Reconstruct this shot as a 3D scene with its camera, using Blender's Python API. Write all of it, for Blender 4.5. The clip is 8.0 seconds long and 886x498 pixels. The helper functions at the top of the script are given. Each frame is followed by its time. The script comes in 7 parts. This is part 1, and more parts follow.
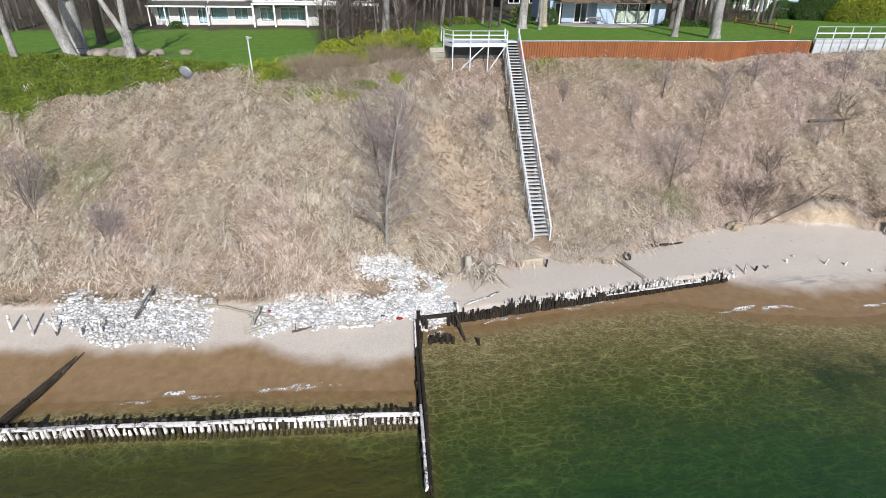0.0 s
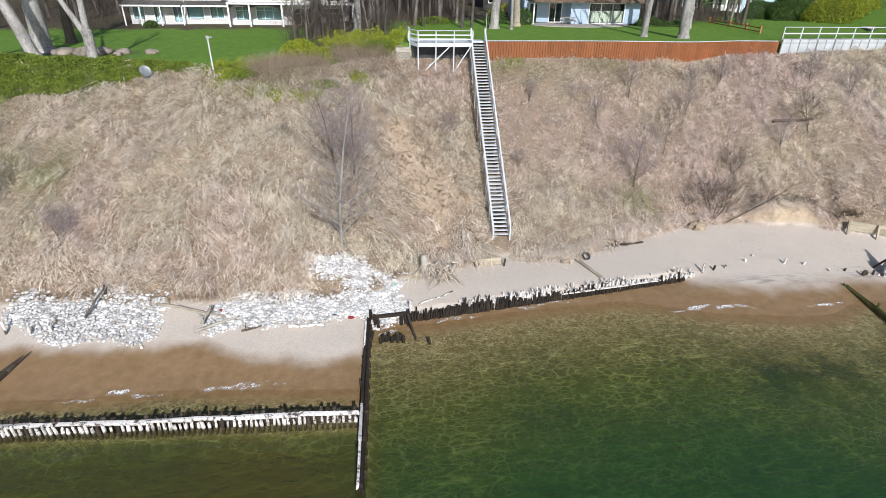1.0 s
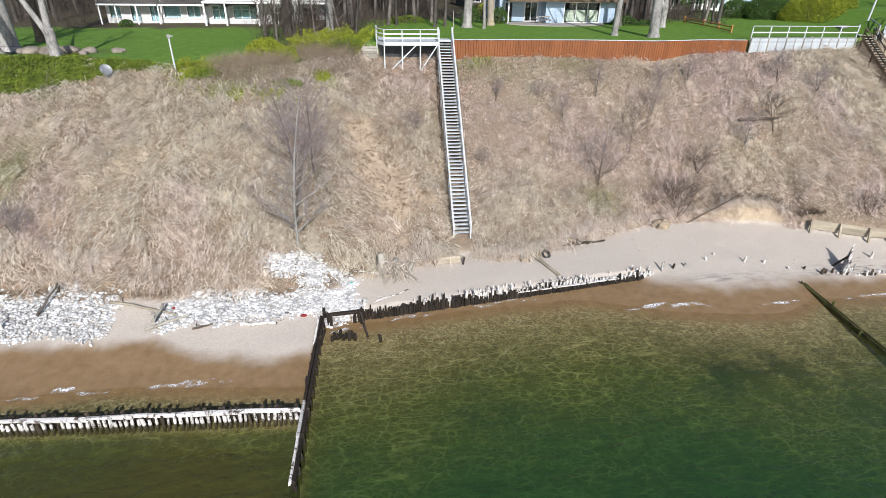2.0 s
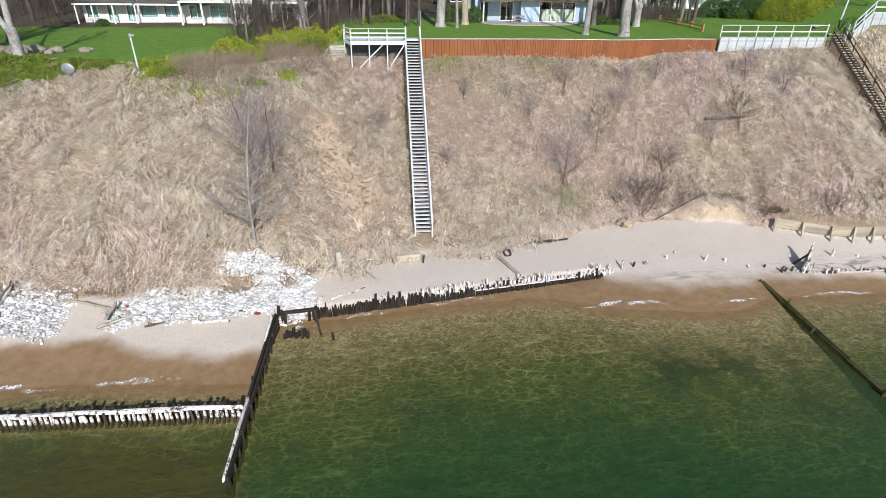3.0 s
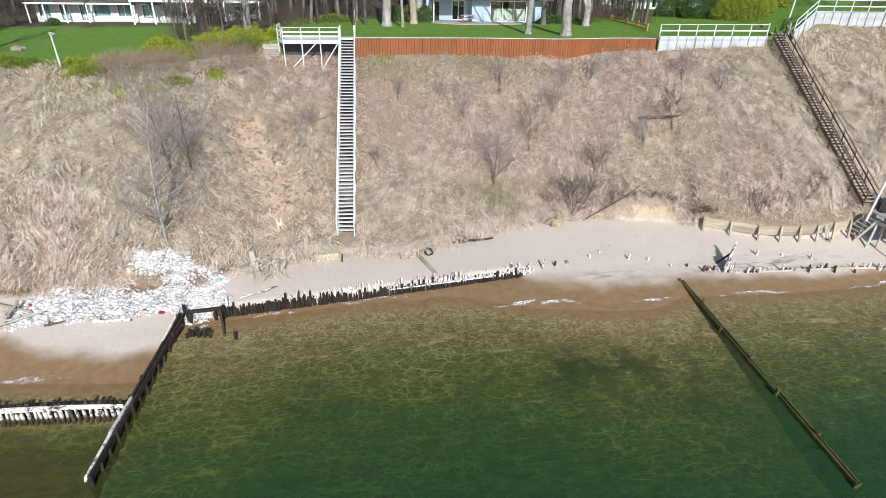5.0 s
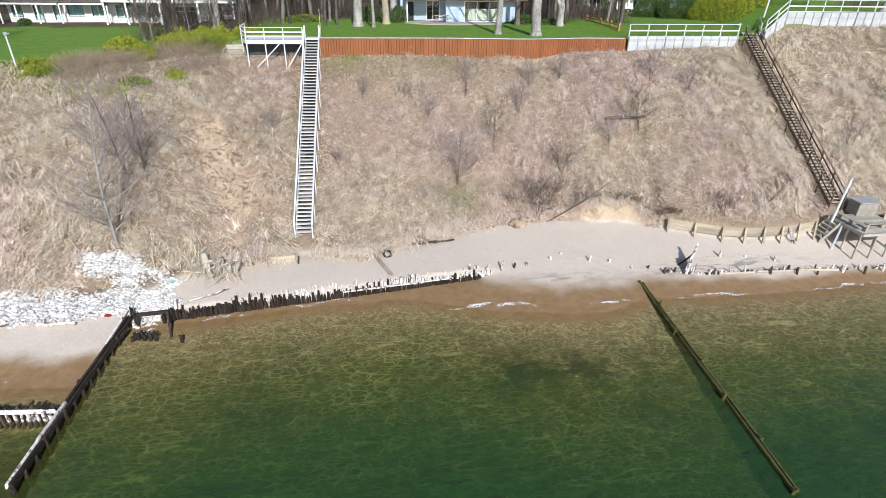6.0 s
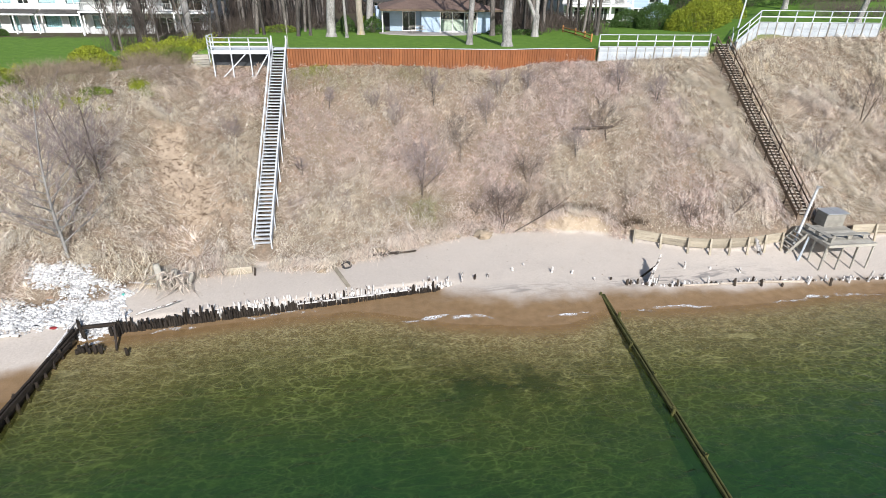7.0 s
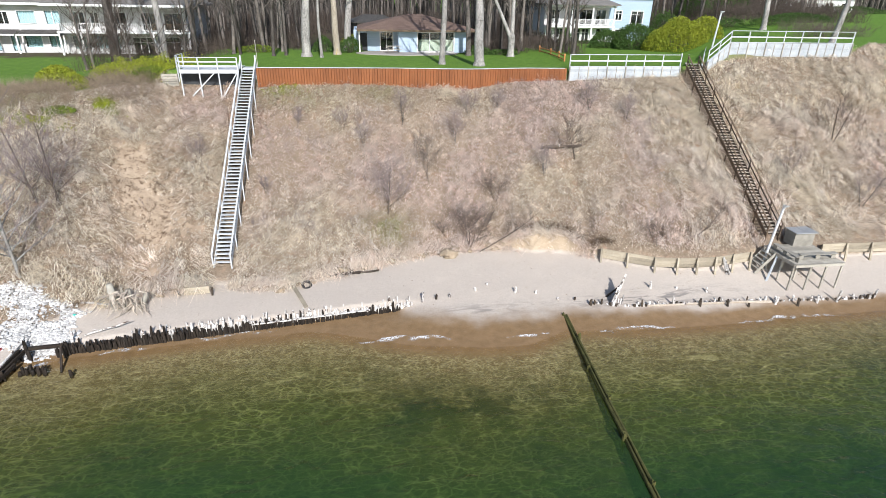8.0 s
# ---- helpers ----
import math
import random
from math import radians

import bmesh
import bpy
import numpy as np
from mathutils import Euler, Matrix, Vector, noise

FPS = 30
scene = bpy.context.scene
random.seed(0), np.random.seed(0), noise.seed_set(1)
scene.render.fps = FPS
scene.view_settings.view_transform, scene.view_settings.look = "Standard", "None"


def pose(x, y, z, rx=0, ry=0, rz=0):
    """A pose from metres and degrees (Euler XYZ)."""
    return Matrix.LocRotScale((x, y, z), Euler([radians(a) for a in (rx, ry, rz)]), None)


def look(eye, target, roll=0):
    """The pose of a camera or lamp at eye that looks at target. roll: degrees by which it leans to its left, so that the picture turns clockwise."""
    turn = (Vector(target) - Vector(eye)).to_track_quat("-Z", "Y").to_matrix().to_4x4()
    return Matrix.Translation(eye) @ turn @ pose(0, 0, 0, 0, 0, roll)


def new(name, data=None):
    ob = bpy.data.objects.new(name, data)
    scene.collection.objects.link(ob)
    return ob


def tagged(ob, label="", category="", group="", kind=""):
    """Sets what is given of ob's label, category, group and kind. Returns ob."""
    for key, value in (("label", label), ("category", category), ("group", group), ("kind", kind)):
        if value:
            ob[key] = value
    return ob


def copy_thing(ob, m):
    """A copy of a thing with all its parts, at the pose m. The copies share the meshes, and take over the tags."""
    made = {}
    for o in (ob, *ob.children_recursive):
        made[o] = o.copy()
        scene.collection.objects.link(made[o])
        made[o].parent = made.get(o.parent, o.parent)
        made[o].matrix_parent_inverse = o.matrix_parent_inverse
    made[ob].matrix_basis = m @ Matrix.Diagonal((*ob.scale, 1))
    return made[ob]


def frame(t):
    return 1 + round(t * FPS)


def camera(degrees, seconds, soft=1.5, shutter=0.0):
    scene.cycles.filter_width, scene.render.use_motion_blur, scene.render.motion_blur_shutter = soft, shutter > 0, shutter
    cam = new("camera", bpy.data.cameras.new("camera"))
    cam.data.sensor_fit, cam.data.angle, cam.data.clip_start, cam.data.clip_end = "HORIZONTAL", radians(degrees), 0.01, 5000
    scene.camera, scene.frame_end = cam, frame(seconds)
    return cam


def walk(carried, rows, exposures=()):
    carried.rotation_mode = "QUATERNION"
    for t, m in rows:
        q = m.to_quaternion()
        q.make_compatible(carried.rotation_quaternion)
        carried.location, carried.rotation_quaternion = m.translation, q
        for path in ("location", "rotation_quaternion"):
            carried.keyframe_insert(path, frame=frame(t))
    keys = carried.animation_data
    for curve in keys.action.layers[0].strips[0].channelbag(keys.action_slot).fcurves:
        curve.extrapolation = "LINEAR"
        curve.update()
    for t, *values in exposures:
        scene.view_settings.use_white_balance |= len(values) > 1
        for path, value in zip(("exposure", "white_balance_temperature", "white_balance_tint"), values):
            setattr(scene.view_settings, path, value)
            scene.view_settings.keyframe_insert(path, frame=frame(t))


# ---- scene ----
cam = camera(78.7, 8.0, soft=0.6)
PATH = [
    (0, (-2.078, 0.67, 20.282), (-1.835, 2.419, 19.343), 1.0),
    (0.5, (-0.635, 0.429, 20.312), (-0.389, 2.179, 19.373), 1.1),
    (1, (0.8, 0.192, 20.353), (1.048, 1.94, 19.413), 1.1),
    (1.5, (2.254, -0.056, 20.384), (2.503, 1.691, 19.442), 1.1),
    (3, (6.518, -0.852, 20.386), (6.769, 0.894, 19.444), 1.1),
    (3.5, (7.981, -1.13, 20.395), (8.232, 0.617, 19.453), 1.0),
    (4, (9.447, -1.388, 20.386), (9.698, 0.358, 19.445), 1.0),
    (4.5, (10.891, -1.538, 20.379), (11.142, 0.209, 19.437), 1.1),
    (6, (15.41, -1.607, 20.279), (15.664, 0.141, 19.341), 1.1),
    (6.5, (17.01, -1.595, 20.256), (17.26, 0.157, 19.323), 1.0),
    (7, (18.425, -1.544, 20.212), (18.679, 0.22, 19.306), 1.1),
    (7.5, (19.872, -1.485, 20.195), (20.126, 0.294, 19.317), 1.1),
    (8, (21.276, -1.446, 20.144), (21.532, 0.347, 19.298), 1.1),
]
walk(cam, [(t, look(eye, target, roll)) for t, eye, target, roll in PATH],
     [(0, 0.0), (1.5, 0.05), (3.5, 0.11), (4.5, 0.16), (6.5, 0.2), (8, 0.22)])

# ---- light: a clear spring afternoon, the sun over the lake behind the camera ----
SUN = Vector((0.085, -0.82, 0.56)).normalized()
world = bpy.data.worlds.new("sky")
scene.world = world
world.use_nodes = True
wn, wl = world.node_tree.nodes, world.node_tree.links
sky = wn.new("ShaderNodeTexSky")
sky.sky_type = "NISHITA"
sky.sun_disc = False
sky.sun_elevation = math.asin(SUN.z)
sky.sun_rotation = math.atan2(SUN.x, SUN.y)
sky.altitude = 200
wn["Background"].inputs[1].default_value = 0.13
wl.new(sky.outputs[0], wn["Background"].inputs[0])
sun = bpy.data.lights.new("sun", "SUN")
sun.energy, sun.angle, sun.color = 5.0, radians(0.53), (1.0, 0.97, 0.94)
new("sun", sun).matrix_world = look(SUN * 300, (0, 0, 0))

# ---- helpers of the scene ----
RNG = random.Random(7)
NPR = np.random.RandomState(11)


def tree_of(name):
    m = bpy.data.materials.new(name)
    m.use_nodes = True
    nt = m.node_tree
    return m, nt, nt.nodes, nt.links, nt.nodes["Principled BSDF"]


def ramp(nt, src, stops):
    r = nt.nodes.new("ShaderNodeValToRGB")
    el = r.color_ramp.elements
    while len(el) < len(stops):
        el.new(0.5)
    for e, (p, c) in zip(el, stops):
        e.position, e.color = p, (*c, 1)
    nt.links.new(src, r.inputs[0])
    return r.outputs[0]


def tex(nt, vec, scale, detail=4.0, rough=0.6, distort=0.0):
    n = nt.nodes.new("ShaderNodeTexNoise")
    n.inputs["Scale"].default_value, n.inputs["Detail"].default_value = scale, detail
    n.inputs["Roughness"].default_value, n.inputs["Distortion"].default_value = rough, distort
    nt.links.new(vec, n.inputs["Vector"])
    return n.outputs["Fac"]


def mix(nt, fac, a, b, mode="MIX"):
    n = nt.nodes.new("ShaderNodeMix")
    n.data_type, n.blend_type = "RGBA", mode
    for sock, v in ((n.inputs[0], fac), (n.inputs[6], a), (n.inputs[7], b)):
        if isinstance(v, (int, float)):
            sock.default_value = v
        elif isinstance(v, tuple):
            sock.default_value = (*v, 1)
        else:
            nt.links.new(v, sock)
    return n.outputs[2]


def calc(nt, op, a, b=0.0):
    n = nt.nodes.new("ShaderNodeMath")
    n.operation = op
    for sock, v in zip(n.inputs, (a, b)):
        if isinstance(v, (int, float)):
            sock.default_value = v
        else:
            nt.links.new(v, sock)
    return n.outputs[0]


def span(nt, v, lo, hi, a=0.0, b=1.0):
    n = nt.nodes.new("ShaderNodeMapRange")
    n.interpolation_type = "SMOOTHSTEP"
    nt.links.new(v, n.inputs[0])
    for i, x in enumerate((lo, hi, a, b)):
        n.inputs[i + 1].default_value = x
    return n.outputs[0]


def relief(nt, height, strength, dist=0.02):
    b = nt.nodes.new("ShaderNodeBump")
    b.inputs["Strength"].default_value, b.inputs["Distance"].default_value = strength, dist
    nt.links.new(height, b.inputs["Height"])
    return b.outputs[0]


def place(nt, kind="Object", stretch=(1, 1, 1)):
    if kind == "World":
        out = nt.nodes.new("ShaderNodeNewGeometry").outputs["Position"]
    else:
        out = nt.nodes.new("ShaderNodeTexCoord").outputs[kind]
    if stretch != (1, 1, 1):
        m = nt.nodes.new("ShaderNodeMapping")
        m.inputs["Scale"].default_value = stretch
        nt.links.new(out, m.inputs[0])
        out = m.outputs[0]
    return out


def surface(name, dark, light, rough=0.7, big=0.8, fine=18.0, bump=0.4, vary=0.15, stretch=(1, 1, 1), coords="World",
            islands=False, metal=0.0, stain=None, stain_at=(0.55, 0.7), stain_scale=2.0, dist=0.02):
    """A worn surface: two colours over a large and a fine noise, relief, and variation from piece to piece."""
    m, nt, nodes, links, bsdf = tree_of(name)
    v = place(nt, coords, stretch)
    n1, n2 = tex(nt, v, big, 3), tex(nt, v, fine, 5, 0.65)
    f = calc(nt, "ADD", calc(nt, "MULTIPLY", n1, 0.5), calc(nt, "MULTIPLY", n2, 0.5))
    col = ramp(nt, f, [(0.33, dark), (0.67, light)])
    if stain:
        s = span(nt, tex(nt, v, stain_scale, 5, 0.7), *stain_at)
        col = mix(nt, s, col, stain)
    if vary:
        if islands:
            r = nodes.new("ShaderNodeNewGeometry").outputs["Random Per Island"]
        else:
            r = nodes.new("ShaderNodeObjectInfo").outputs["Random"]
        h = nodes.new("ShaderNodeHueSaturation")
        links.new(span(nt, r, 0, 1, 1 - vary, 1 + vary), h.inputs["Value"])
        links.new(col, h.inputs["Color"])
        col = h.outputs[0]
    links.new(col, bsdf.inputs["Base Color"])
    links.new(span(nt, n2, 0.3, 0.7, min(1, rough + 0.12), max(0.05, rough - 0.12)), bsdf.inputs["Roughness"])
    bsdf.inputs["Metallic"].default_value = metal
    bsdf.inputs["Specular IOR Level"].default_value = 0.3
    if bump:
        links.new(relief(nt, n2, bump, dist), bsdf.inputs["Normal"])
    return m


def arrays(name, verts, faces, material=None, smooth=False, attrs=None):
    """A mesh from numpy arrays; faces all have the same number of corners."""
    verts, faces = np.asarray(verts, np.float32), np.asarray(faces, np.int32)
    me = bpy.data.meshes.new(name)
    n, k = faces.shape
    me.vertices.add(len(verts))
    me.vertices.foreach_set("co", verts.ravel())
    me.loops.add(n * k)
    me.loops.foreach_set("vertex_index", faces.ravel())
    me.polygons.add(n)
    me.polygons.foreach_set("loop_start", np.arange(0, n * k, k, dtype=np.int32))
    me.polygons.foreach_set("loop_total", np.full(n, k, np.int32))
    if smooth:
        me.polygons.foreach_set("use_smooth", np.ones(n, bool))
    for key, val in (attrs or {}).items():
        a = me.attributes.new(key, "FLOAT", "POINT")
        a.data.foreach_set("value", np.asarray(val, np.float32))
    me.update()
    if material:
        me.materials.append(material)
    return me


def part(name, data, material=None, parent=None, label="", m=None):
    """Links a mesh, or a bmesh, as one object under a thing."""
    if isinstance(data, bmesh.types.BMesh):
        bm, data = data, bpy.data.meshes.new(name)
        bm.to_mesh(data)
        bm.free()
        if material:
            data.materials.append(material)
    ob = new(name, data)
    if m is not None:
        ob.matrix_basis = m
    if parent:
        ob.parent = parent
    if label:
        tagged(ob, label)
    return ob


def thing(name, label, category, at=(0, 0, 0), group="", kind="", turn=0.0):
    ob = new(name)
    ob.empty_display_size = 0.2
    ob.matrix_basis = pose(*at, 0, 0, turn)
    return tagged(ob, label, category, group, kind)


CACHE = {}


def block(l, w, h, material, ch=0.012, wob=0.0, variant=0):
    """A shared mesh: a box along x with broken edges, its origin in its middle; wob makes it uneven."""
    l, w, h = round(l, 2), round(w, 3), round(h, 3)
    key = (l, w, h, material.name, ch, wob, variant)
    if key in CACHE:
        return CACHE[key]
    rnd = random.Random(hash((l, w, h, variant)) & 0xFFFF)
    bm = bmesh.new()
    c = min(ch, l / 4, w / 4, h / 4)
    for sx in (-1, 1):
        for sy in (-1, 1):
            for sz in (-1, 1):
                d = [rnd.uniform(-wob, wob) for _ in range(3)]
                p = Vector((sx * l / 2 + d[0], sy * w / 2 + d[1], sz * h / 2 + d[2]))
                for a in range(3):
                    q = p.copy()
                    for b in range(3):
                        if b != a:
                            q[b] -= (sx, sy, sz)[b] * c
                    bm.verts.new(q)
    bmesh.ops.convex_hull(bm, input=bm.verts)
    bmesh.ops.dissolve_limit(bm, angle_limit=0.02, verts=bm.verts, edges=bm.edges)
    me = bpy.data.meshes.new("block")
    bm.to_mesh(me)
    bm.free()
    me.materials.append(material)
    CACHE[key] = me
    return me


def along(a, b, side=None):
    """The pose at the middle of a to b with x along it, z as upright as it can be."""
    a, b = Vector(a), Vector(b)
    x = (b - a).normalized()
    ref = Vector(side) if side else (Vector((0, 0, 1)) if abs(x.z) < 0.98 else Vector((0, 1, 0)))
    y = ref.cross(x).normalized()
    z = x.cross(y)
    r = Matrix((x, y, z)).transposed().to_4x4()
    return Matrix.Translation((a + b) / 2) @ r


def beam(name, a, b, w, h, material, parent, label="", ch=0.012, wob=0.0, variant=0, side=None):
    """A timber from a to b, w across and h high."""
    l = (Vector(b) - Vector(a)).length
    return part(name, block(l, w, h, material, ch, wob, variant), None, parent, label, along(a, b, side))


def rod(a, b, r1, r2, k=6):
    """Verts and quads of a tapered rod."""
    a, b = np.array(a, float), np.array(b, float)
    d = b - a
    d /= np.linalg.norm(d) + 1e-9
    u = np.cross(d, (0, 0, 1.0) if abs(d[2]) < 0.9 else (1.0, 0, 0))
    u /= np.linalg.norm(u)
    w = np.cross(d, u)
    t = np.arange(k) * 2 * np.pi / k
    ring = np.cos(t)[:, None] * u + np.sin(t)[:, None] * w
    v = np.vstack([a + r1 * ring, b + r2 * ring])
    f = [(i, (i + 1) % k, k + (i + 1) % k, k + i) for i in range(k)]
    return v, f


def ico(seed, rough=0.25, subdiv=1):
    bm = bmesh.new()
    bmesh.ops.create_icosphere(bm, subdivisions=subdiv, radius=1)
    r = random.Random(seed)
    for v in bm.verts:
        v.co *= 1 + r.uniform(-rough, rough)
    v = np.array([x.co[:] for x in bm.verts])
    f = np.array([[y.index for y in x.verts] for x in bm.faces])
    bm.free()
    return v, f


def interp(x, table, col):
    xs = [r[0] for r in table]
    ys = [r[col] for r in table]
    return np.interp(x, xs, ys)


def smooth01(v):
    v = np.clip(v, 0, 1)
    return v * v * (3 - 2 * v)


def lumps(x, y, size, seed=0):
    """Smooth value noise over the plan, about -1 to 1."""
    x, y = np.asarray(x, float) / size, np.asarray(y, float) / size
    xi, yi = np.floor(x).astype(np.int64), np.floor(y).astype(np.int64)
    fx, fy = smooth01(x - xi), smooth01(y - yi)

    def h(i, j):
        n = (i * 374761393 + j * 668265263 + seed * 974711) & 0x7FFFFFFF
        n = ((n ^ (n >> 13)) * 1274126177) & 0x7FFFFFFF
        return ((n ^ (n >> 16)) & 0xFFFF) / 32767.5 - 1
    a = h(xi, yi) * (1 - fx) + h(xi + 1, yi) * fx
    b = h(xi, yi + 1) * (1 - fx) + h(xi + 1, yi + 1) * fx
    return a * (1 - fy) + b * fy

# ---- the ground: lake bed, beach, bluff and lawns in one sheet ----
# x, toe y, toe z, crest y, crest z, bulge
BLUFF = [
    (-60, 33.0, 1.3, 50.0, 13.0, 0.0), (-26, 31.5, 1.3, 47.0, 13.1, -0.03), (-18, 30.7, 1.3, 46.8, 12.9, 0.05),
    (-11, 29.8, 1.3, 45.4, 12.5, 0.06), (-5, 29.3, 1.2, 46.0, 12.4, 0.07), (0, 29.8, 1.1, 48.0, 12.6, 0.05),
    (4, 33.2, 1.1, 51.3, 12.6, 0.05), (10, 34.4, 1.0, 51.3, 12.5, -0.04), (15, 33.8, 0.9, 51.2, 12.8, -0.15),
    (20, 36.2, 1.0, 51.2, 12.8, -0.08), (24, 37.6, 1.1, 51.2, 12.7, -0.02), (30, 38.3, 1.3, 51.2, 12.8, 0.07),
    (37, 37.1, 1.3, 51.2, 12.9, 0.10), (39.3, 35.75, 1.25, 51.1, 13.0, 0.10), (41.1, 34.7, 1.2, 51.1, 13.0, 0.10),
    (42.9, 33.75, 1.2, 51.1, 13.1, 0.10), (46, 33.1, 1.2, 51.1, 13.2, 0.08), (49, 33.15, 1.25, 51.1, 13.3, 0.05),
    (52, 33.9, 1.3, 51.2, 13.4, 0.0), (56, 34.0, 1.3, 52.0, 14.6, -0.02), (61, 34.05, 1.3, 52.3, 15.0, 0.0),
    (71.5, 34.1, 1.3, 52.4, 15.2, 0.0), (76, 34.1, 1.3, 55.0, 16.3, 0.0), (110, 34.2, 1.3, 55.5, 16.3, 0.0)]
SHORE = [(-80, 24.5), (-20, 24.0), (-10, 23.4), (-1, 22.6), (-0.2, 22.6), (0.2, 28.0), (2.6, 28.1), (5, 28.5), (8.4, 28.8), (14, 29.3), (17, 29.4), (19.7, 28.3), (23.3, 26.9),
         (28, 26.1), (31, 26.1), (33.9, 27.5), (35, 27.3), (41, 27.4), (57, 27.7), (110, 27.7)]
LAWN = [(-80, 12.6), (-20, 12.7), (-8, 12.75), (4, 13.8), (11, 13.9), (40, 13.9), (42, 14.2), (53, 14.2), (58.5, 15.9), (110, 16.2)]


def pile_line(x):
    return 28.6 + (np.asarray(x) - 2.0) * 0.135


def ground_z(x, y):
    x, y = np.broadcast_arrays(np.asarray(x, float), np.asarray(y, float))
    yt, zt, yc, zc, b = (interp(x, BLUFF, k) for k in range(1, 6))
    yt = yt + (0.45 * lumps(x, y * 0 + 3, 1.7, 5) + 0.25 * lumps(x, y * 0, 0.7, 6)) * smooth01((39.5 - x) / 2)
    ys = np.interp(x, [s[0] for s in SHORE], [s[1] for s in SHORE]) + 0.3 * lumps(x, y * 0, 5.0, 2)
    zl = np.interp(x - 8 * smooth01((y - 55) / 6) * (x > 45), [s[0] for s in LAWN], [s[1] for s in LAWN])
    # bed and beach
    d = y - ys
    z = np.where(d < 0, np.maximum(d * (0.072 + 0.018 * smooth01(-x / 2) + 0.009 * smooth01((x - 1) / 12)), -1.65 + 0.15 * lumps(x, y, 9, 3)), 0)
    z = z - 0.6 * smooth01((20.0 - 0.06 * x - y) / 0.9) * smooth01((-0.1 - x) / 0.5)
    fr = np.clip(d / np.maximum(yt - ys, 0.5), 0, 1)
    beach = zt * (0.25 * fr + 0.75 * fr ** 1.3) + 0.03 * lumps(x, y, 1.3, 9) * smooth01(d / 1.5)
    kept = smooth01((x - 1.5) / 1.0) * smooth01((25.0 - x) / 3.0)
    back = smooth01((y - pile_line(x) + 0.02) / 0.12)
    ledge = np.clip(0.05 * d, 0, 0.12) + back * (0.55 + (zt - 0.65) * np.clip((y - pile_line(x)) / np.maximum(yt - pile_line(x), 0.5), 0, 1))
    z = np.where(d >= 0, beach * (1 - kept) + ledge * kept, z)
    # bluff with a low broken edge at its toe
    u = np.clip((y - yt) / (yc - yt), 0, 1)
    scarp = np.exp(-((x - 35) / 2.8) ** 4)
    step = (0.22 * smooth01((x + 2) / 6) + 0.68 * smooth01((x - 38.8) / 0.8) + 0.85 * scarp) * smooth01((y - yt) / 0.3)
    bl = zt + (zc - zt) * (u + b * np.sin(np.pi * u)) + step * (1 - u)
    bl = bl + (0.22 * lumps(x, y, 2.6, 1) + 0.1 * lumps(x, y, 1.0, 4)) * np.sin(np.pi * u) ** 0.5
    for sx, sy, k in ((10.28, 35.75, 0.037), (53.3, 34.6, 0.006)):
        bl = bl - 0.5 * np.exp(-((x - sx - k * (y - sy)) / 0.95) ** 4) * smooth01((y - sy - 0.3) / 1.5) * smooth01((yc - 0.5 - y) / 1.5)
    z = np.where(y > yt, bl, z)
    # lawns
    wall = smooth01((x - 2.5) / 1.5)
    rise = wall * smooth01((y - yc - 0.12) / 0.15) + (1 - wall) * smooth01((y - yc) / 9)
    far = np.clip((y - 62) / 30, 0, 1)
    zl = zl + (13.9 - zl) * smooth01(far) * smooth01((x - 30) / 25) * smooth01((80 - x) / 10) * 0.8 + 2.4 * smooth01((y - 60) / 50) * smooth01((x - 72) / 12)
    z = np.where(y > yc, zc + (zl - zc) * rise + 0.04 * lumps(x, y, 4, 8), z)
    return z


def gz(x, y):
    return float(ground_z(x, y))


def stretch_axis(lo, hi, step, far_lo, far_hi):
    mid = list(np.arange(lo, hi + step / 2, step))
    s, v, left = step, lo, []
    while v > far_lo:
        s *= 1.35
        v -= s
        left.append(max(v, far_lo))
    s, v, right = step, hi, []
    while v < far_hi:
        s *= 1.35
        v += s
        right.append(min(v, far_hi))
    return np.array(left[::-1] + mid + right)


def sheet(xs, ys):
    X, Y = np.meshgrid(xs, ys)
    nx, ny = len(xs), len(ys)
    i = np.arange(nx * ny).reshape(ny, nx)
    f = np.stack([i[:-1, :-1], i[:-1, 1:], i[1:, 1:], i[1:, :-1]], -1).reshape(-1, 4)
    return X.ravel(), Y.ravel(), f


def zones(x, y):
    """Shares of sand, grassland and lawn at a place."""
    yt, yc = interp(x, BLUFF, 1), interp(x, BLUFF, 3)
    yt = yt + (0.45 * lumps(x, y * 0 + 3, 1.7, 5) + 0.25 * lumps(x, y * 0, 0.7, 6)) * smooth01((39.5 - x) / 2)
    w = 0.5 * lumps(x, y, 2.0, 21) + 0.3 * lumps(x, y, 0.8, 22)
    sand = 1 - smooth01((y - yt + 0.05 + 0.25 * w - 0.5 * np.exp(-((x - 35) / 2.8) ** 4)) / 0.3)
    edge = yc + np.where(x < 3.5, 1.3 + 1.2 * w, 0.05)
    lawn = smooth01((y - edge) / 0.25)
    woods = smooth01((y - 71 - 3 * w) / 3)
    gap = np.maximum(smooth01((x + 5) / 2 + 0.4 * w) * smooth01((8 - x) / 2), 0) * smooth01((y - 49 - w) / 1.5) * (1 - smooth01((y - 66) / 3) * 0)
    mulch = np.exp(-((x + 24.5) / 5) ** 4 - ((y - 53.3) / 2.2) ** 4) * smooth01(0.9 + 0.6 * w)
    woods = np.maximum(np.maximum(woods * smooth01((46 - x) / 3), mulch), gap * smooth01((4.5 - x) / 2))
    return sand, lawn, woods


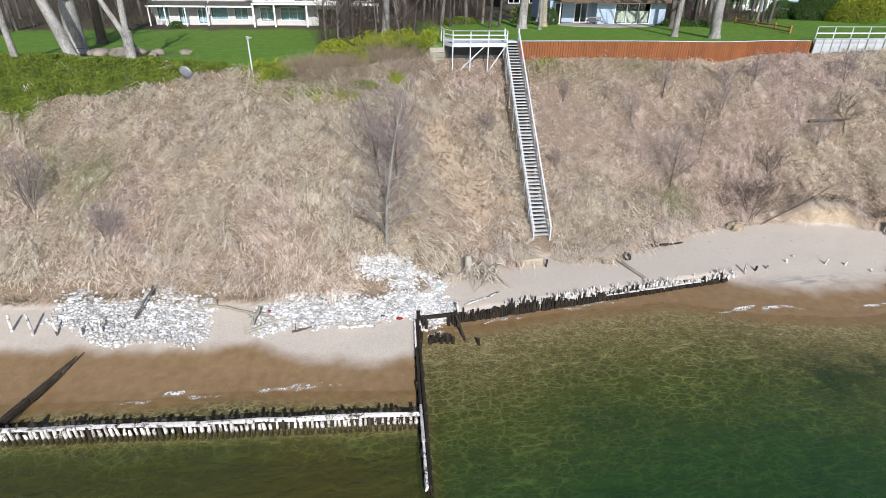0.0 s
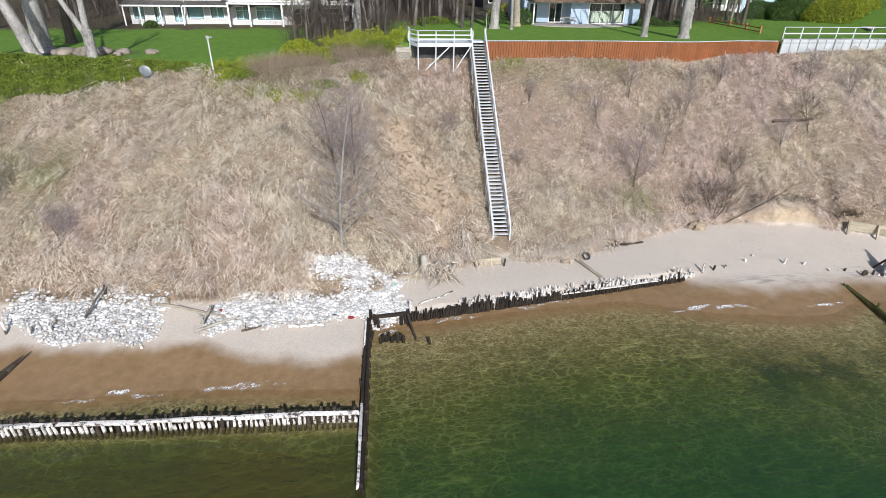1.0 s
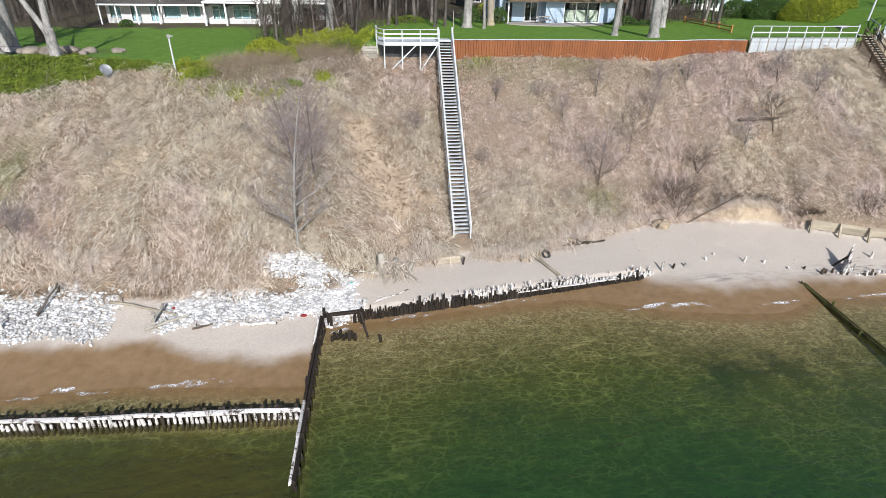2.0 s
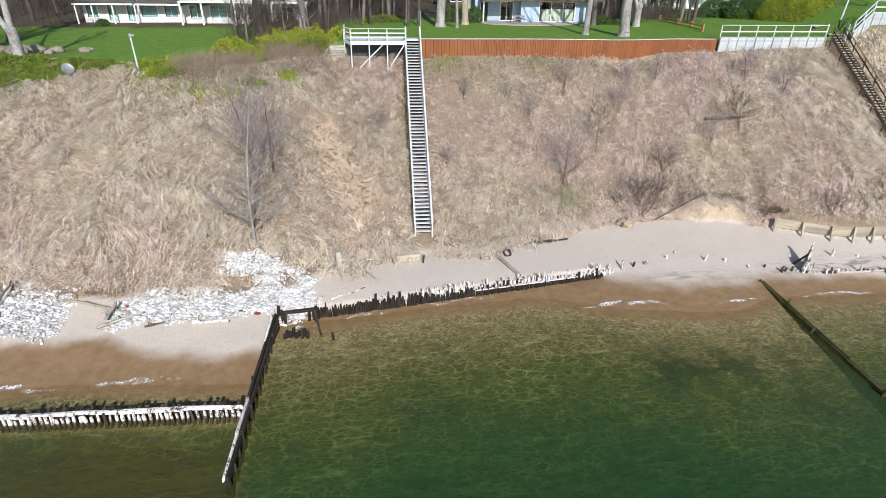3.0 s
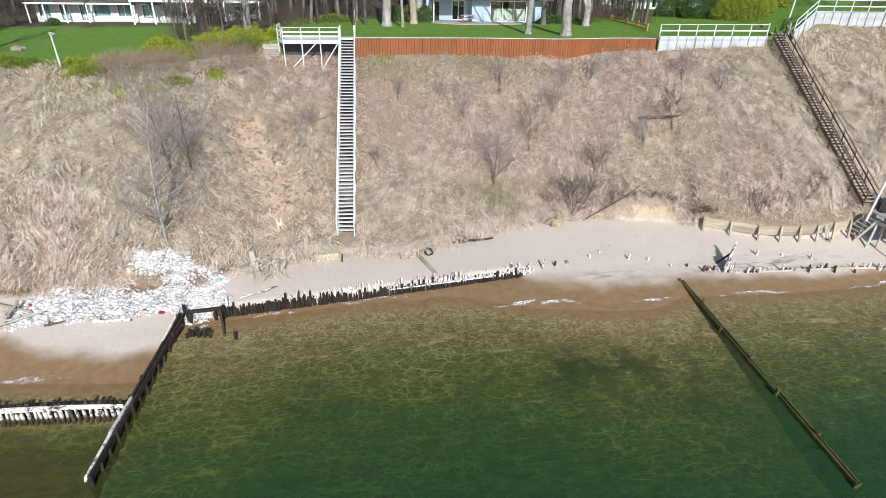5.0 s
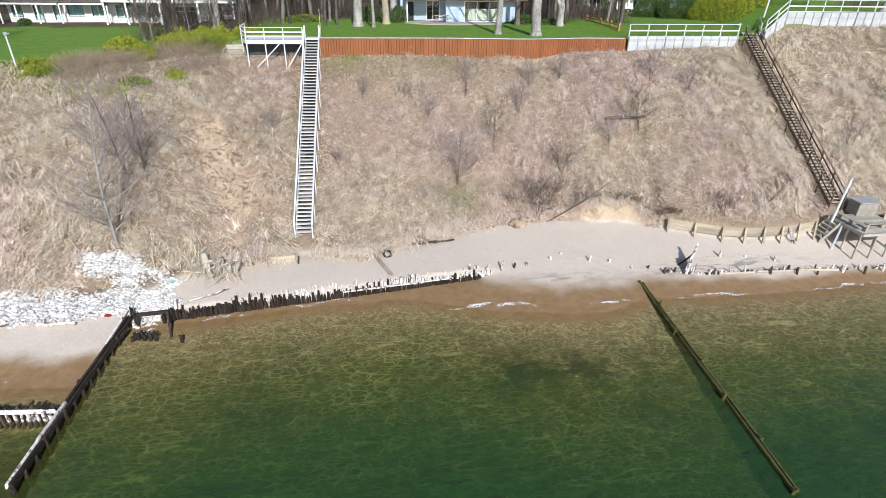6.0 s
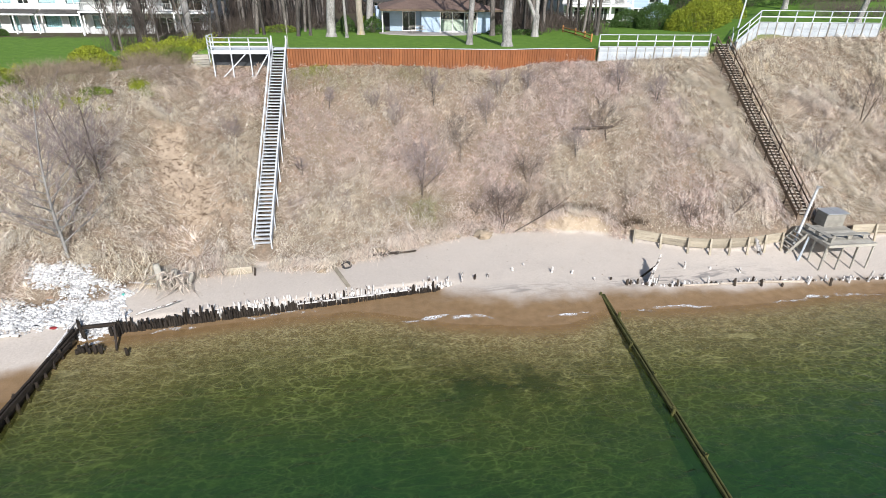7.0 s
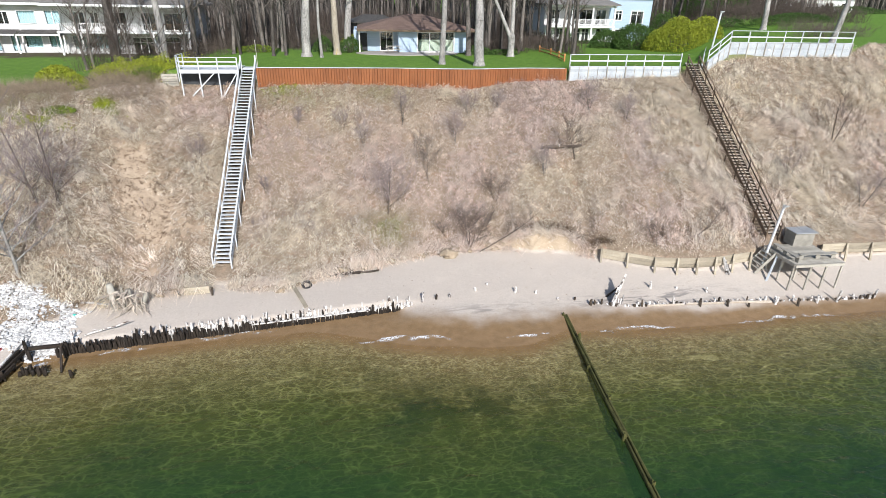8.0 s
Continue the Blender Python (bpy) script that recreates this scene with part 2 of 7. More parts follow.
def ground_material():
    m, nt, nodes, links, bsdf = tree_of("ground")
    p = place(nt, "World")
    big, mid, fine, grit = tex(nt, p, 0.35, 4), tex(nt, p, 1.7, 5), tex(nt, p, 9, 6, 0.7), tex(nt, p, 60, 3)

    def at(name):
        a = nodes.new("ShaderNodeAttribute")
        a.attribute_name = name
        return a.outputs["Fac"]
    sep = nodes.new("ShaderNodeSeparateXYZ")
    links.new(p, sep.inputs[0])
    dry = ramp(nt, fine, [(0.3, (0.41, 0.36, 0.315)), (0.7, (0.53, 0.475, 0.42))])
    dry = mix(nt, span(nt, mid, 0.56, 0.85), dry, (0.40, 0.34, 0.285))
    dry = mix(nt, span(nt, sep.outputs[2], 1.3, 1.6), dry, mix(nt, span(nt, fine, 0.3, 0.7), (0.33, 0.26, 0.185), (0.47, 0.385, 0.29)))
    wet = ramp(nt, mid, [(0.3, (0.19, 0.122, 0.062)), (0.7, (0.26, 0.172, 0.094))])
    line = calc(nt, "ADD", sep.outputs[2], calc(nt, "MULTIPLY", calc(nt, "SUBTRACT", big, 0.5), 0.35))
    line = calc(nt, "SUBTRACT", line, span(nt, sep.outputs[0], -12, -2, 0.32, 0.0))
    wetness = span(nt, line, 0.12, 0.36, 1, 0)
    warp = nodes.new("ShaderNodeVectorMath")
    warp.operation = "MULTIPLY_ADD"
    nz = nodes.new("ShaderNodeTexNoise")
    nz.inputs["Scale"].default_value, nz.inputs["Detail"].default_value = 0.8, 4
    links.new(p, nz.inputs["Vector"])
    links.new(nz.outputs["Color"], warp.inputs[0])
    warp.inputs[1].default_value = (0.42, 0.42, 0)
    links.new(p, warp.inputs[2])
    flat = nodes.new("ShaderNodeMapping")
    flat.inputs["Scale"].default_value = (0.58, 1.1, 0)
    flat.inputs["Rotation"].default_value = (0, 0, radians(-6))
    links.new(warp.outputs[0], flat.inputs[0])
    # crest: caustic light painted into the bed, small in the shallows, wide further out
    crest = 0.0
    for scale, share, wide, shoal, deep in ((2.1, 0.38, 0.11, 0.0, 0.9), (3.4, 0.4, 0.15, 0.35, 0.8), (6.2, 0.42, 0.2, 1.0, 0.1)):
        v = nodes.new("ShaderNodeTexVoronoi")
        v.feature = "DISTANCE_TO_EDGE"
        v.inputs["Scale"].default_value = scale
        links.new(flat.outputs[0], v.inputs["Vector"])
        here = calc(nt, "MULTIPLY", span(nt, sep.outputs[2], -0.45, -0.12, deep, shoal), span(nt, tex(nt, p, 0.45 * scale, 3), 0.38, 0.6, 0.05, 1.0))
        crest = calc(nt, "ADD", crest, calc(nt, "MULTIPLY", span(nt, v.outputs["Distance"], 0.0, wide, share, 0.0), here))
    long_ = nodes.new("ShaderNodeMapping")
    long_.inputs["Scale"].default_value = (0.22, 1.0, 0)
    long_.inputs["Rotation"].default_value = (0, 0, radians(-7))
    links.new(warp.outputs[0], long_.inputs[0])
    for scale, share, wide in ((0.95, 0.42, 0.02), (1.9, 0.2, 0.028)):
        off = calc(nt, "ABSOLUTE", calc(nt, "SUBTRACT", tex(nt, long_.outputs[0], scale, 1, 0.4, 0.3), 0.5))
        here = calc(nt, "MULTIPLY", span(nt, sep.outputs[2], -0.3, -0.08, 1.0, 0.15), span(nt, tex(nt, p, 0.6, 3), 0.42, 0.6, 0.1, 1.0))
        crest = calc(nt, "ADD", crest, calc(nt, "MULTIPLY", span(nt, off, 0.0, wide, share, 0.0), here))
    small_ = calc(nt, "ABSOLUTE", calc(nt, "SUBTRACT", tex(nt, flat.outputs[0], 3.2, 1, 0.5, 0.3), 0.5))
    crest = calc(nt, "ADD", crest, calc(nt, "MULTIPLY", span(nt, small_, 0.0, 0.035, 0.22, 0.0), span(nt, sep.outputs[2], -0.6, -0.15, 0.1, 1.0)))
    streak = nodes.new("ShaderNodeAttribute")
    streak.attribute_name = "streak"
    dry = mix(nt, calc(nt, "MULTIPLY", streak.outputs["Fac"], span(nt, tex(nt, place(nt, "World", (0.35, 1.6, 1)), 1.1, 5, 0.65, 1.2), 0.45, 0.62)), dry, (0.20, 0.185, 0.175))
    under = span(nt, sep.outputs[2], -0.12, -0.02, 1, 0)
    bed = mix(nt, span(nt, mid, 0.35, 0.7), (0.085, 0.07, 0.03), (0.13, 0.107, 0.048))
    bed = mix(nt, span(nt, line, -0.34, -0.02), bed, (0.165, 0.12, 0.062))
    weed = nodes.new("ShaderNodeAttribute")
    weed.attribute_name = "weed"
    # the painted caustic lines lighten the sand colour itself
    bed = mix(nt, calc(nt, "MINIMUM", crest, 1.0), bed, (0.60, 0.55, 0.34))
    bed = mix(nt, calc(nt, "MULTIPLY", weed.outputs["Fac"], span(nt, tex(nt, p, 0.5, 5, 0.65), 0.38, 0.56)), bed, (0.012, 0.022, 0.008))
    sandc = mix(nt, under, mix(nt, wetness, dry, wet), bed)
    thatch = ramp(nt, fine, [(0.25, (0.06, 0.043, 0.03)), (0.5, (0.19, 0.145, 0.105)), (0.75, (0.44, 0.37, 0.29))])
    thatch = mix(nt, span(nt, mid, 0.55, 0.68), thatch, (0.30, 0.21, 0.15))
    soil = mix(nt, span(nt, tex(nt, p, 4.2, 5, 0.72), 0.53, 0.6), ramp(nt, mid, [(0.3, (0.30, 0.23, 0.165)), (0.7, (0.43, 0.345, 0.26))]), (0.12, 0.08, 0.052))
    thatch = mix(nt, at("soil"), thatch, soil)
    lawnc = ramp(nt, calc(nt, "ADD", calc(nt, "MULTIPLY", fine, 0.6), calc(nt, "MULTIPLY", mid, 0.4)),
                 [(0.3, (0.045, 0.108, 0.011)), (0.5, (0.09, 0.18, 0.02)), (0.7, (0.18, 0.28, 0.045))])
    litter = ramp(nt, fine, [(0.3, (0.03, 0.022, 0.015)), (0.7, (0.11, 0.082, 0.055))])
    litter = mix(nt, span(nt, mid, 0.5, 0.7), litter, (0.075, 0.105, 0.03))
    col = mix(nt, at("lawn"), thatch, mix(nt, at("woods"), lawnc, litter))
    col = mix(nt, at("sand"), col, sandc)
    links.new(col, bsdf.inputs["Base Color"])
    rough = mix(nt, calc(nt, "MULTIPLY", wetness, at("sand")), (0.92, 0.92, 0.92), (0.35, 0.35, 0.35))
    links.new(rough, bsdf.inputs["Roughness"])
    bsdf.inputs["Specular IOR Level"].default_value = 0.25
    h = calc(nt, "ADD", calc(nt, "MULTIPLY", fine, 0.7), calc(nt, "MULTIPLY", grit, 0.3))
    h = calc(nt, "ADD", calc(nt, "MULTIPLY", h, 0.6), calc(nt, "MULTIPLY", mid, 0.6))
    links.new(relief(nt, h, 0.55, 0.12), bsdf.inputs["Normal"])
    return m


gx = stretch_axis(-42, 84, 0.3, -1500, 1500)
gy = np.concatenate([stretch_axis(12, 56, 0.25, -1500, 57)[:-1], stretch_axis(56.3, 90, 1.0, 56.2, 2000)])
gy = np.unique(np.round(gy, 3))
X, Y, F = sheet(gx, gy)
Z = ground_z(X, Y)
s_, l_, w_ = zones(X, Y)
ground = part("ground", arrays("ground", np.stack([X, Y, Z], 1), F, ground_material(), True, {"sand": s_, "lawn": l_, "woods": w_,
                                           "soil": np.clip(1.2 * np.exp(-((X - 5.4) / 2.9) ** 2 - ((Y - 38.5) / 4.8) ** 2) + 1.3 * np.exp(-((X - 2.6) / 1.7) ** 2 - ((Y - 42.2) / 2.8) ** 2) + 0.4 * lumps(X, Y, 1.2, 76) - 0.3, 0, 1),
                                           "weed": np.minimum(1, 0.95 * np.exp(-((X - 24.5) / 5.0) ** 2 - ((Y - 21.9) / 1.5) ** 2) + 0.5 * np.exp(-((X - 29) / 5) ** 2 - ((Y - 20) / 2) ** 2)),
                                           "streak": np.exp(-((X - 41) / 6.5) ** 2 - ((Y - 30.5) / 0.8) ** 2) + 0.7 * np.exp(-((X - 29) / 3.5) ** 2 - ((Y - 30.3) / 0.6) ** 2)}))
tagged(ground, "pale sand beach, dry grass bluff and green lawns", "ground", kind="structure")


def water_material():
    m, nt, nodes, links, bsdf = tree_of("lake_water")
    p = place(nt, "World")
    a = nodes.new("ShaderNodeAttribute")
    a.attribute_name = "depth"
    depth = a.outputs["Fac"]
    warp = nodes.new("ShaderNodeVectorMath")
    warp.operation = "MULTIPLY_ADD"
    nz = nodes.new("ShaderNodeTexNoise")
    nz.inputs["Scale"].default_value, nz.inputs["Detail"].default_value = 0.9, 3
    links.new(p, nz.inputs["Vector"])
    links.new(nz.outputs["Color"], warp.inputs[0])
    warp.inputs[1].default_value = (1.3, 1.3, 0)
    links.new(p, warp.inputs[2])
    mp = nodes.new("ShaderNodeMapping")
    mp.inputs["Scale"].default_value = (0.5, 1.3, 1)
    mp.inputs["Rotation"].default_value = (0, 0, radians(-8))
    links.new(warp.outputs[0], mp.inputs[0])

    mp2 = nodes.new("ShaderNodeMapping")
    mp2.inputs["Scale"].default_value = (0.3, 1.1, 1)
    mp2.inputs["Rotation"].default_value = (0, 0, radians(-5))
    links.new(warp.outputs[0], mp2.inputs[0])
    ridge = calc(nt, "ADD", calc(nt, "MULTIPLY", tex(nt, mp.outputs[0], 1.7, 3, 0.5), 0.45), calc(nt, "MULTIPLY", tex(nt, mp2.outputs[0], 1.1, 2, 0.45), 0.9))
    nrm = relief(nt, ridge, 0.9, 0.2)
    cloud = tex(nt, p, 0.16, 4)
    k = calc(nt, "MULTIPLY", calc(nt, "MULTIPLY", depth, span(nt, cloud, 0.3, 0.7, 0.75, 1.3)), -0.95)
    murk = calc(nt, "SUBTRACT", 1.0, calc(nt, "POWER", 2.718, k))
    body = nodes.new("ShaderNodeBsdfDiffuse")
    green = ramp(nt, span(nt, depth, 0.1, 2.2), [(0.0, (0.085, 0.073, 0.022)), (0.35, (0.040, 0.060, 0.014)), (0.75, (0.021, 0.051, 0.014)), (1.0, (0.014, 0.044, 0.014))])
    green = mix(nt, span(nt, cloud, 0.5, 0.8), green, (0.009, 0.032, 0.011))
    silt = nodes.new("ShaderNodeAttribute")
    silt.attribute_name = "silt"
    green = mix(nt, silt.outputs["Fac"], green, (0.054, 0.045, 0.012))
    links.new(green, body.inputs["Color"])
    links.new(nrm, body.inputs["Normal"])
    clear = nodes.new("ShaderNodeBsdfTransparent")
    links.new(ramp(nt, span(nt, depth, 0.0, 3.0), [(0.0, (0.95, 0.95, 0.88)), (0.25, (0.62, 0.74, 0.42)), (0.6, (0.32, 0.52, 0.22)), (1.0, (0.22, 0.42, 0.19))]), clear.inputs[0])
    inner = nodes.new("ShaderNodeMixShader")
    links.new(murk, inner.inputs[0])
    links.new(clear.outputs[0], inner.inputs[1])
    links.new(body.outputs[0], inner.inputs[2])
    gloss = nodes.new("ShaderNodeBsdfGlossy")
    gloss.inputs["Roughness"].default_value = 0.12
    links.new(nrm, gloss.inputs["Normal"])
    fr = nodes.new("ShaderNodeFresnel")
    fr.inputs["IOR"].default_value = 1.33
    links.new(nrm, fr.inputs["Normal"])
    outer = nodes.new("ShaderNodeMixShader")
    links.new(fr.outputs[0], outer.inputs[0])
    links.new(inner.outputs[0], outer.inputs[1])
    links.new(gloss.outputs[0], outer.inputs[2])
    nodes.remove(bsdf)
    links.new(outer.outputs[0], nodes["Material Output"].inputs[0])
    return m


wx = stretch_axis(-42, 84, 0.5, -1500, 1500)
wy = stretch_axis(8, 31, 0.3, -1500, 32)
X, Y, F = sheet(wx, wy)
water = part("water", arrays("water", np.stack([X, Y, 0 * X], 1), F, water_material(), True,
                             {"depth": 1.67 * np.maximum(0, -ground_z(X, Y)), "silt": smooth01((1.5 - X) / 3) * smooth01((22 - Y) / 2) * (0.8 + 0.2 * lumps(X, Y, 5, 91))}))
water.visible_shadow = False
tagged(water, "clear green lake water over sand, rippled", "water", kind="structure")

# ---- materials ----
WHITE_WOOD = surface("white_painted_wood", (0.43, 0.46, 0.49), (0.62, 0.65, 0.675), 0.6, 1.2, 14, 0.3, 0.08, stain=(0.42, 0.41, 0.38), stain_at=(0.62, 0.78))
WEATHERED = surface("weathered_grey_wood", (0.22, 0.205, 0.175), (0.42, 0.40, 0.35), 0.85, 1.5, 22, 0.5, 0.2, stain=(0.2, 0.18, 0.15), stain_at=(0.58, 0.75))
WALL_WHITE = surface("whitewashed_boards", (0.29, 0.32, 0.35), (0.47, 0.505, 0.53), 0.75, 0.9, 16, 0.4, 0.12, stain=(0.36, 0.37, 0.37), stain_at=(0.58, 0.75))
BROWN_WOOD = surface("brown_treated_wood", (0.06, 0.042, 0.03), (0.17, 0.125, 0.088), 0.85, 1.4, 20, 0.5, 0.25)
BROWN_TREAD = surface("worn_grey_brown_treads", (0.26, 0.22, 0.18), (0.50, 0.44, 0.37), 0.85, 1.4, 20, 0.5, 0.2)
TAN_WOOD = surface("yellowed_treated_planks", (0.22, 0.19, 0.142), (0.44, 0.39, 0.305), 0.85, 0.8, 17, 0.5, 0.2, stretch=(0.4, 1, 2.5), stain=(0.22, 0.18, 0.12), stain_at=(0.6, 0.76))
RED_SHEET = surface("rust_red_sheet_piles", (0.165, 0.056, 0.020), (0.245, 0.092, 0.034), 0.6, 0.8, 14, 0.2, 0.1)
OLD_PILE = surface("old_dark_timber", (0.020, 0.015, 0.011), (0.085, 0.066, 0.05), 0.9, 2.0, 20, 0.8, 0.3)
BLEACHED = surface("bleached_timber", (0.42, 0.40, 0.38), (0.74, 0.72, 0.70), 0.85, 2.5, 20, 0.7, 0.2, stain=(0.08, 0.06, 0.05), stain_at=(0.51, 0.62), stain_scale=3.5)


def wet_foot(m, name):
    """A copy of a timber with its foot dark and wet from the lake."""
    m = m.copy()
    m.name = name
    nt = m.node_tree
    b = nt.nodes["Principled BSDF"]
    col = b.inputs["Base Color"].links[0].from_socket
    sep = nt.nodes.new("ShaderNodeSeparateXYZ")
    p = place(nt, "World")
    nt.links.new(p, sep.inputs[0])
    h = calc(nt, "ADD", sep.outputs[2], calc(nt, "MULTIPLY", tex(nt, p, 6, 3), 0.2))
    nt.links.new(mix(nt, span(nt, h, 0.24, 0.36, 1, 0), col, (0.045, 0.038, 0.026)), b.inputs["Base Color"])
    return m


WET_PILE = wet_foot(BLEACHED, "bleached_timber_with_wet_foot")
# black wet timber, also the colour of the stairs' painted gap shade
BLACK_PILE = surface("black_wet_timber_and_gap_shade", (0.008, 0.006, 0.005), (0.036, 0.027, 0.02), 0.7, 2.5, 18, 0.8, 0.3)
ALGAE = surface("algae_covered_timber", (0.025, 0.028, 0.01), (0.11, 0.105, 0.03), 0.85, 2.0, 16, 0.8, 0.2)
ROCK = surface("white_limestone", (0.30, 0.298, 0.30), (0.72, 0.715, 0.71), 0.9, 1.5, 16, 0.5, 0.32, islands=True)
METAL = surface("galvanised_metal", (0.42, 0.44, 0.46), (0.58, 0.6, 0.62), 0.45, 3, 30, 0.1, 0.0, metal=0.6)
BLACK = surface("black_rubber", (0.012, 0.012, 0.013), (0.03, 0.03, 0.032), 0.6, 3, 30, 0.2, 0.0)
NEAR_BLACK = surface("near_black_panel", (0.02, 0.022, 0.026), (0.05, 0.055, 0.06), 0.7, 2, 20, 0.2, 0.0)

# ---- white stairway on the bluff ----
def stairway(name, label, foot, head, width, count, tread_mat, side_mat, rail_mat, rail_h, post_gap, rails=2, tread_depth=0.27, stringer=0.3, riser=None):
    foot, head = Vector(foot), Vector(head)
    st = thing(name, label, "stairs", foot)
    run = head - foot
    flat = Vector((run.x, run.y, 0)).normalized()
    right = Vector((flat.y, -flat.x, 0))
    up = Vector((0, 0, 1))
    o = Vector((0, 0, 0))
    for s in (-1, 1):
        off = right * (s * width / 2)
        beam("stringer", o + off - up * 0.12, run + off - up * 0.12, 0.05, stringer, side_mat, st)
    tread = block(width - 0.06, tread_depth, 0.045, tread_mat, 0.008)
    rot = Matrix((right, flat, up)).transposed().to_4x4()
    for i in range(count):
        c = run * ((i + 0.7) / count)
        part("tread", tread, None, st, "", Matrix.Translation(c + Vector((RNG.uniform(-.01, .01), 0, RNG.uniform(-.012, .012)))) @ rot)
    # dark boards behind the open treads stand in for shade in the gaps
    if riser:
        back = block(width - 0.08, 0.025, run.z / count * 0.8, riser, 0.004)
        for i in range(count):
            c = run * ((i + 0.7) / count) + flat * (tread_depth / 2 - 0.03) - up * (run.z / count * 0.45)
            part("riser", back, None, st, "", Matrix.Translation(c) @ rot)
    n = max(2, int(round(run.length / post_gap)))
    for s in (-1, 1):
        off = right * (s * (width / 2 + 0.045))
        for i in range(n + 1):
            c = run * (i / n) + off
            low = gz(foot.x + c.x, foot.y + c.y) - foot.z - 0.3
            beam("post", (c.x, c.y, min(low, c.z - 0.2)), c + up * (rail_h + 0.03), 0.09, 0.09, side_mat, st)
        for k in range(rails):
            h = rail_h * (1 - 0.48 * k)
            beam("handrail" if k == 0 else "mid_rail", o + off * 1.02 + up * h, run + off * 1.02 + up * h, 0.13 if k == 0 else 0.04, 0.05 if k == 0 else 0.12, rail_mat, st)
    return st


white_stairs = stairway("white_stairs", "long straight white-painted wooden stairs with open treads on the bluff", (10.28, 35.75, 2.05), (10.86, 51.3, 14.0),
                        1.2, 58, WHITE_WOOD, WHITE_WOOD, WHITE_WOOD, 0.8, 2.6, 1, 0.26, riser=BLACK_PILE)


# ---- white lookout deck at the head of the stairs ----
def lookout_deck():
    dk = thing("lookout_deck", "white wooden lookout deck on braced posts beside the stairs", "deck", (0, 0, 0))
    z = 14.0
    corners = [(5.35, 50.1), (10.15, 50.1), (10.15, 53.4), (4.75, 53.4), (4.75, 51.4)]
    y = 50.12
    while y < 53.4:
        beam("deck_board", (5.35 if y < 51.3 else 4.85, y, z), (10.15, y, z), 0.135, 0.035, WHITE_WOOD, dk, ch=0.006)
        y += 0.145
    beam("fascia", (5.3, 50.03, z - 0.14), (10.2, 50.03, z - 0.14), 0.045, 0.3, WHITE_WOOD, dk)
    beam("fascia", (4.72, 51.4, z - 0.14), (5.3, 50.03, z - 0.14), 0.045, 0.3, WHITE_WOOD, dk)
    posts = [(4.72, 51.4), (5.33, 50.03), (6.9, 50.03), (8.5, 50.03), (10.15, 50.03)]
    for i, (x, yy) in enumerate(posts):
        beam("post", (x, yy, gz(x, yy) - 0.4), (x, yy, z + 1.05), 0.1, 0.1, WHITE_WOOD, dk)
    for (x0, y0), (x1, y1) in zip(posts, posts[1:]):
        for h, t in ((1.04, 0.05), (0.68, 0.11), (0.34, 0.11)):
            beam("rail", (x0, y0 - 0.06, z + h), (x1, y1 - 0.06, z + h), 0.12 if h > 1 else 0.04, t, WHITE_WOOD, dk)
    for x0, x1 in ((5.9, 8.1), (8.5, 10.0)):
        beam("brace", (x0, 50.06, gz(x0, 50.0) - 0.1), (x1, 50.06, z - 0.3), 0.09, 0.09, WHITE_WOOD, dk)
    # near-black panel closing the space under the deck
    beam("back_wall", (4.9, 51.3, 13.05), (10.1, 51.3, 13.05), 0.06, 1.75, NEAR_BLACK, dk, "near-black panel under the deck")
    beam("side_rail", (4.72, 51.4, z + 1.04), (4.72, 53.3, z + 1.04), 0.12, 0.05, WHITE_WOOD, dk)
    beam("post", (4.72, 53.3, 13.4), (4.72, 53.3, z + 1.05), 0.1, 0.1, WHITE_WOOD, dk)
    for s in (10.22, 11.5):
        beam("newel_post", (s, 51.3, 13.0), (s, 51.3, 15.1), 0.13, 0.13, WHITE_WOOD, dk)
    beam("landing", (10.3, 51.9, 13.99), (11.45, 51.9, 13.99), 1.2, 0.05, WHITE_WOOD, dk)
    beam("flag_pole", (11.62, 51.5, 13.2), (11.62, 51.5, 16.4), 0.05, 0.05, WEATHERED, dk)
    for i in range(5):
        beam("wall_block", (3.4, 51.0, 12.6 + i * 0.21), (4.7, 51.2, 12.6 + i * 0.21), 0.3, 0.19, WEATHERED, dk)
    return dk


lookout_deck()


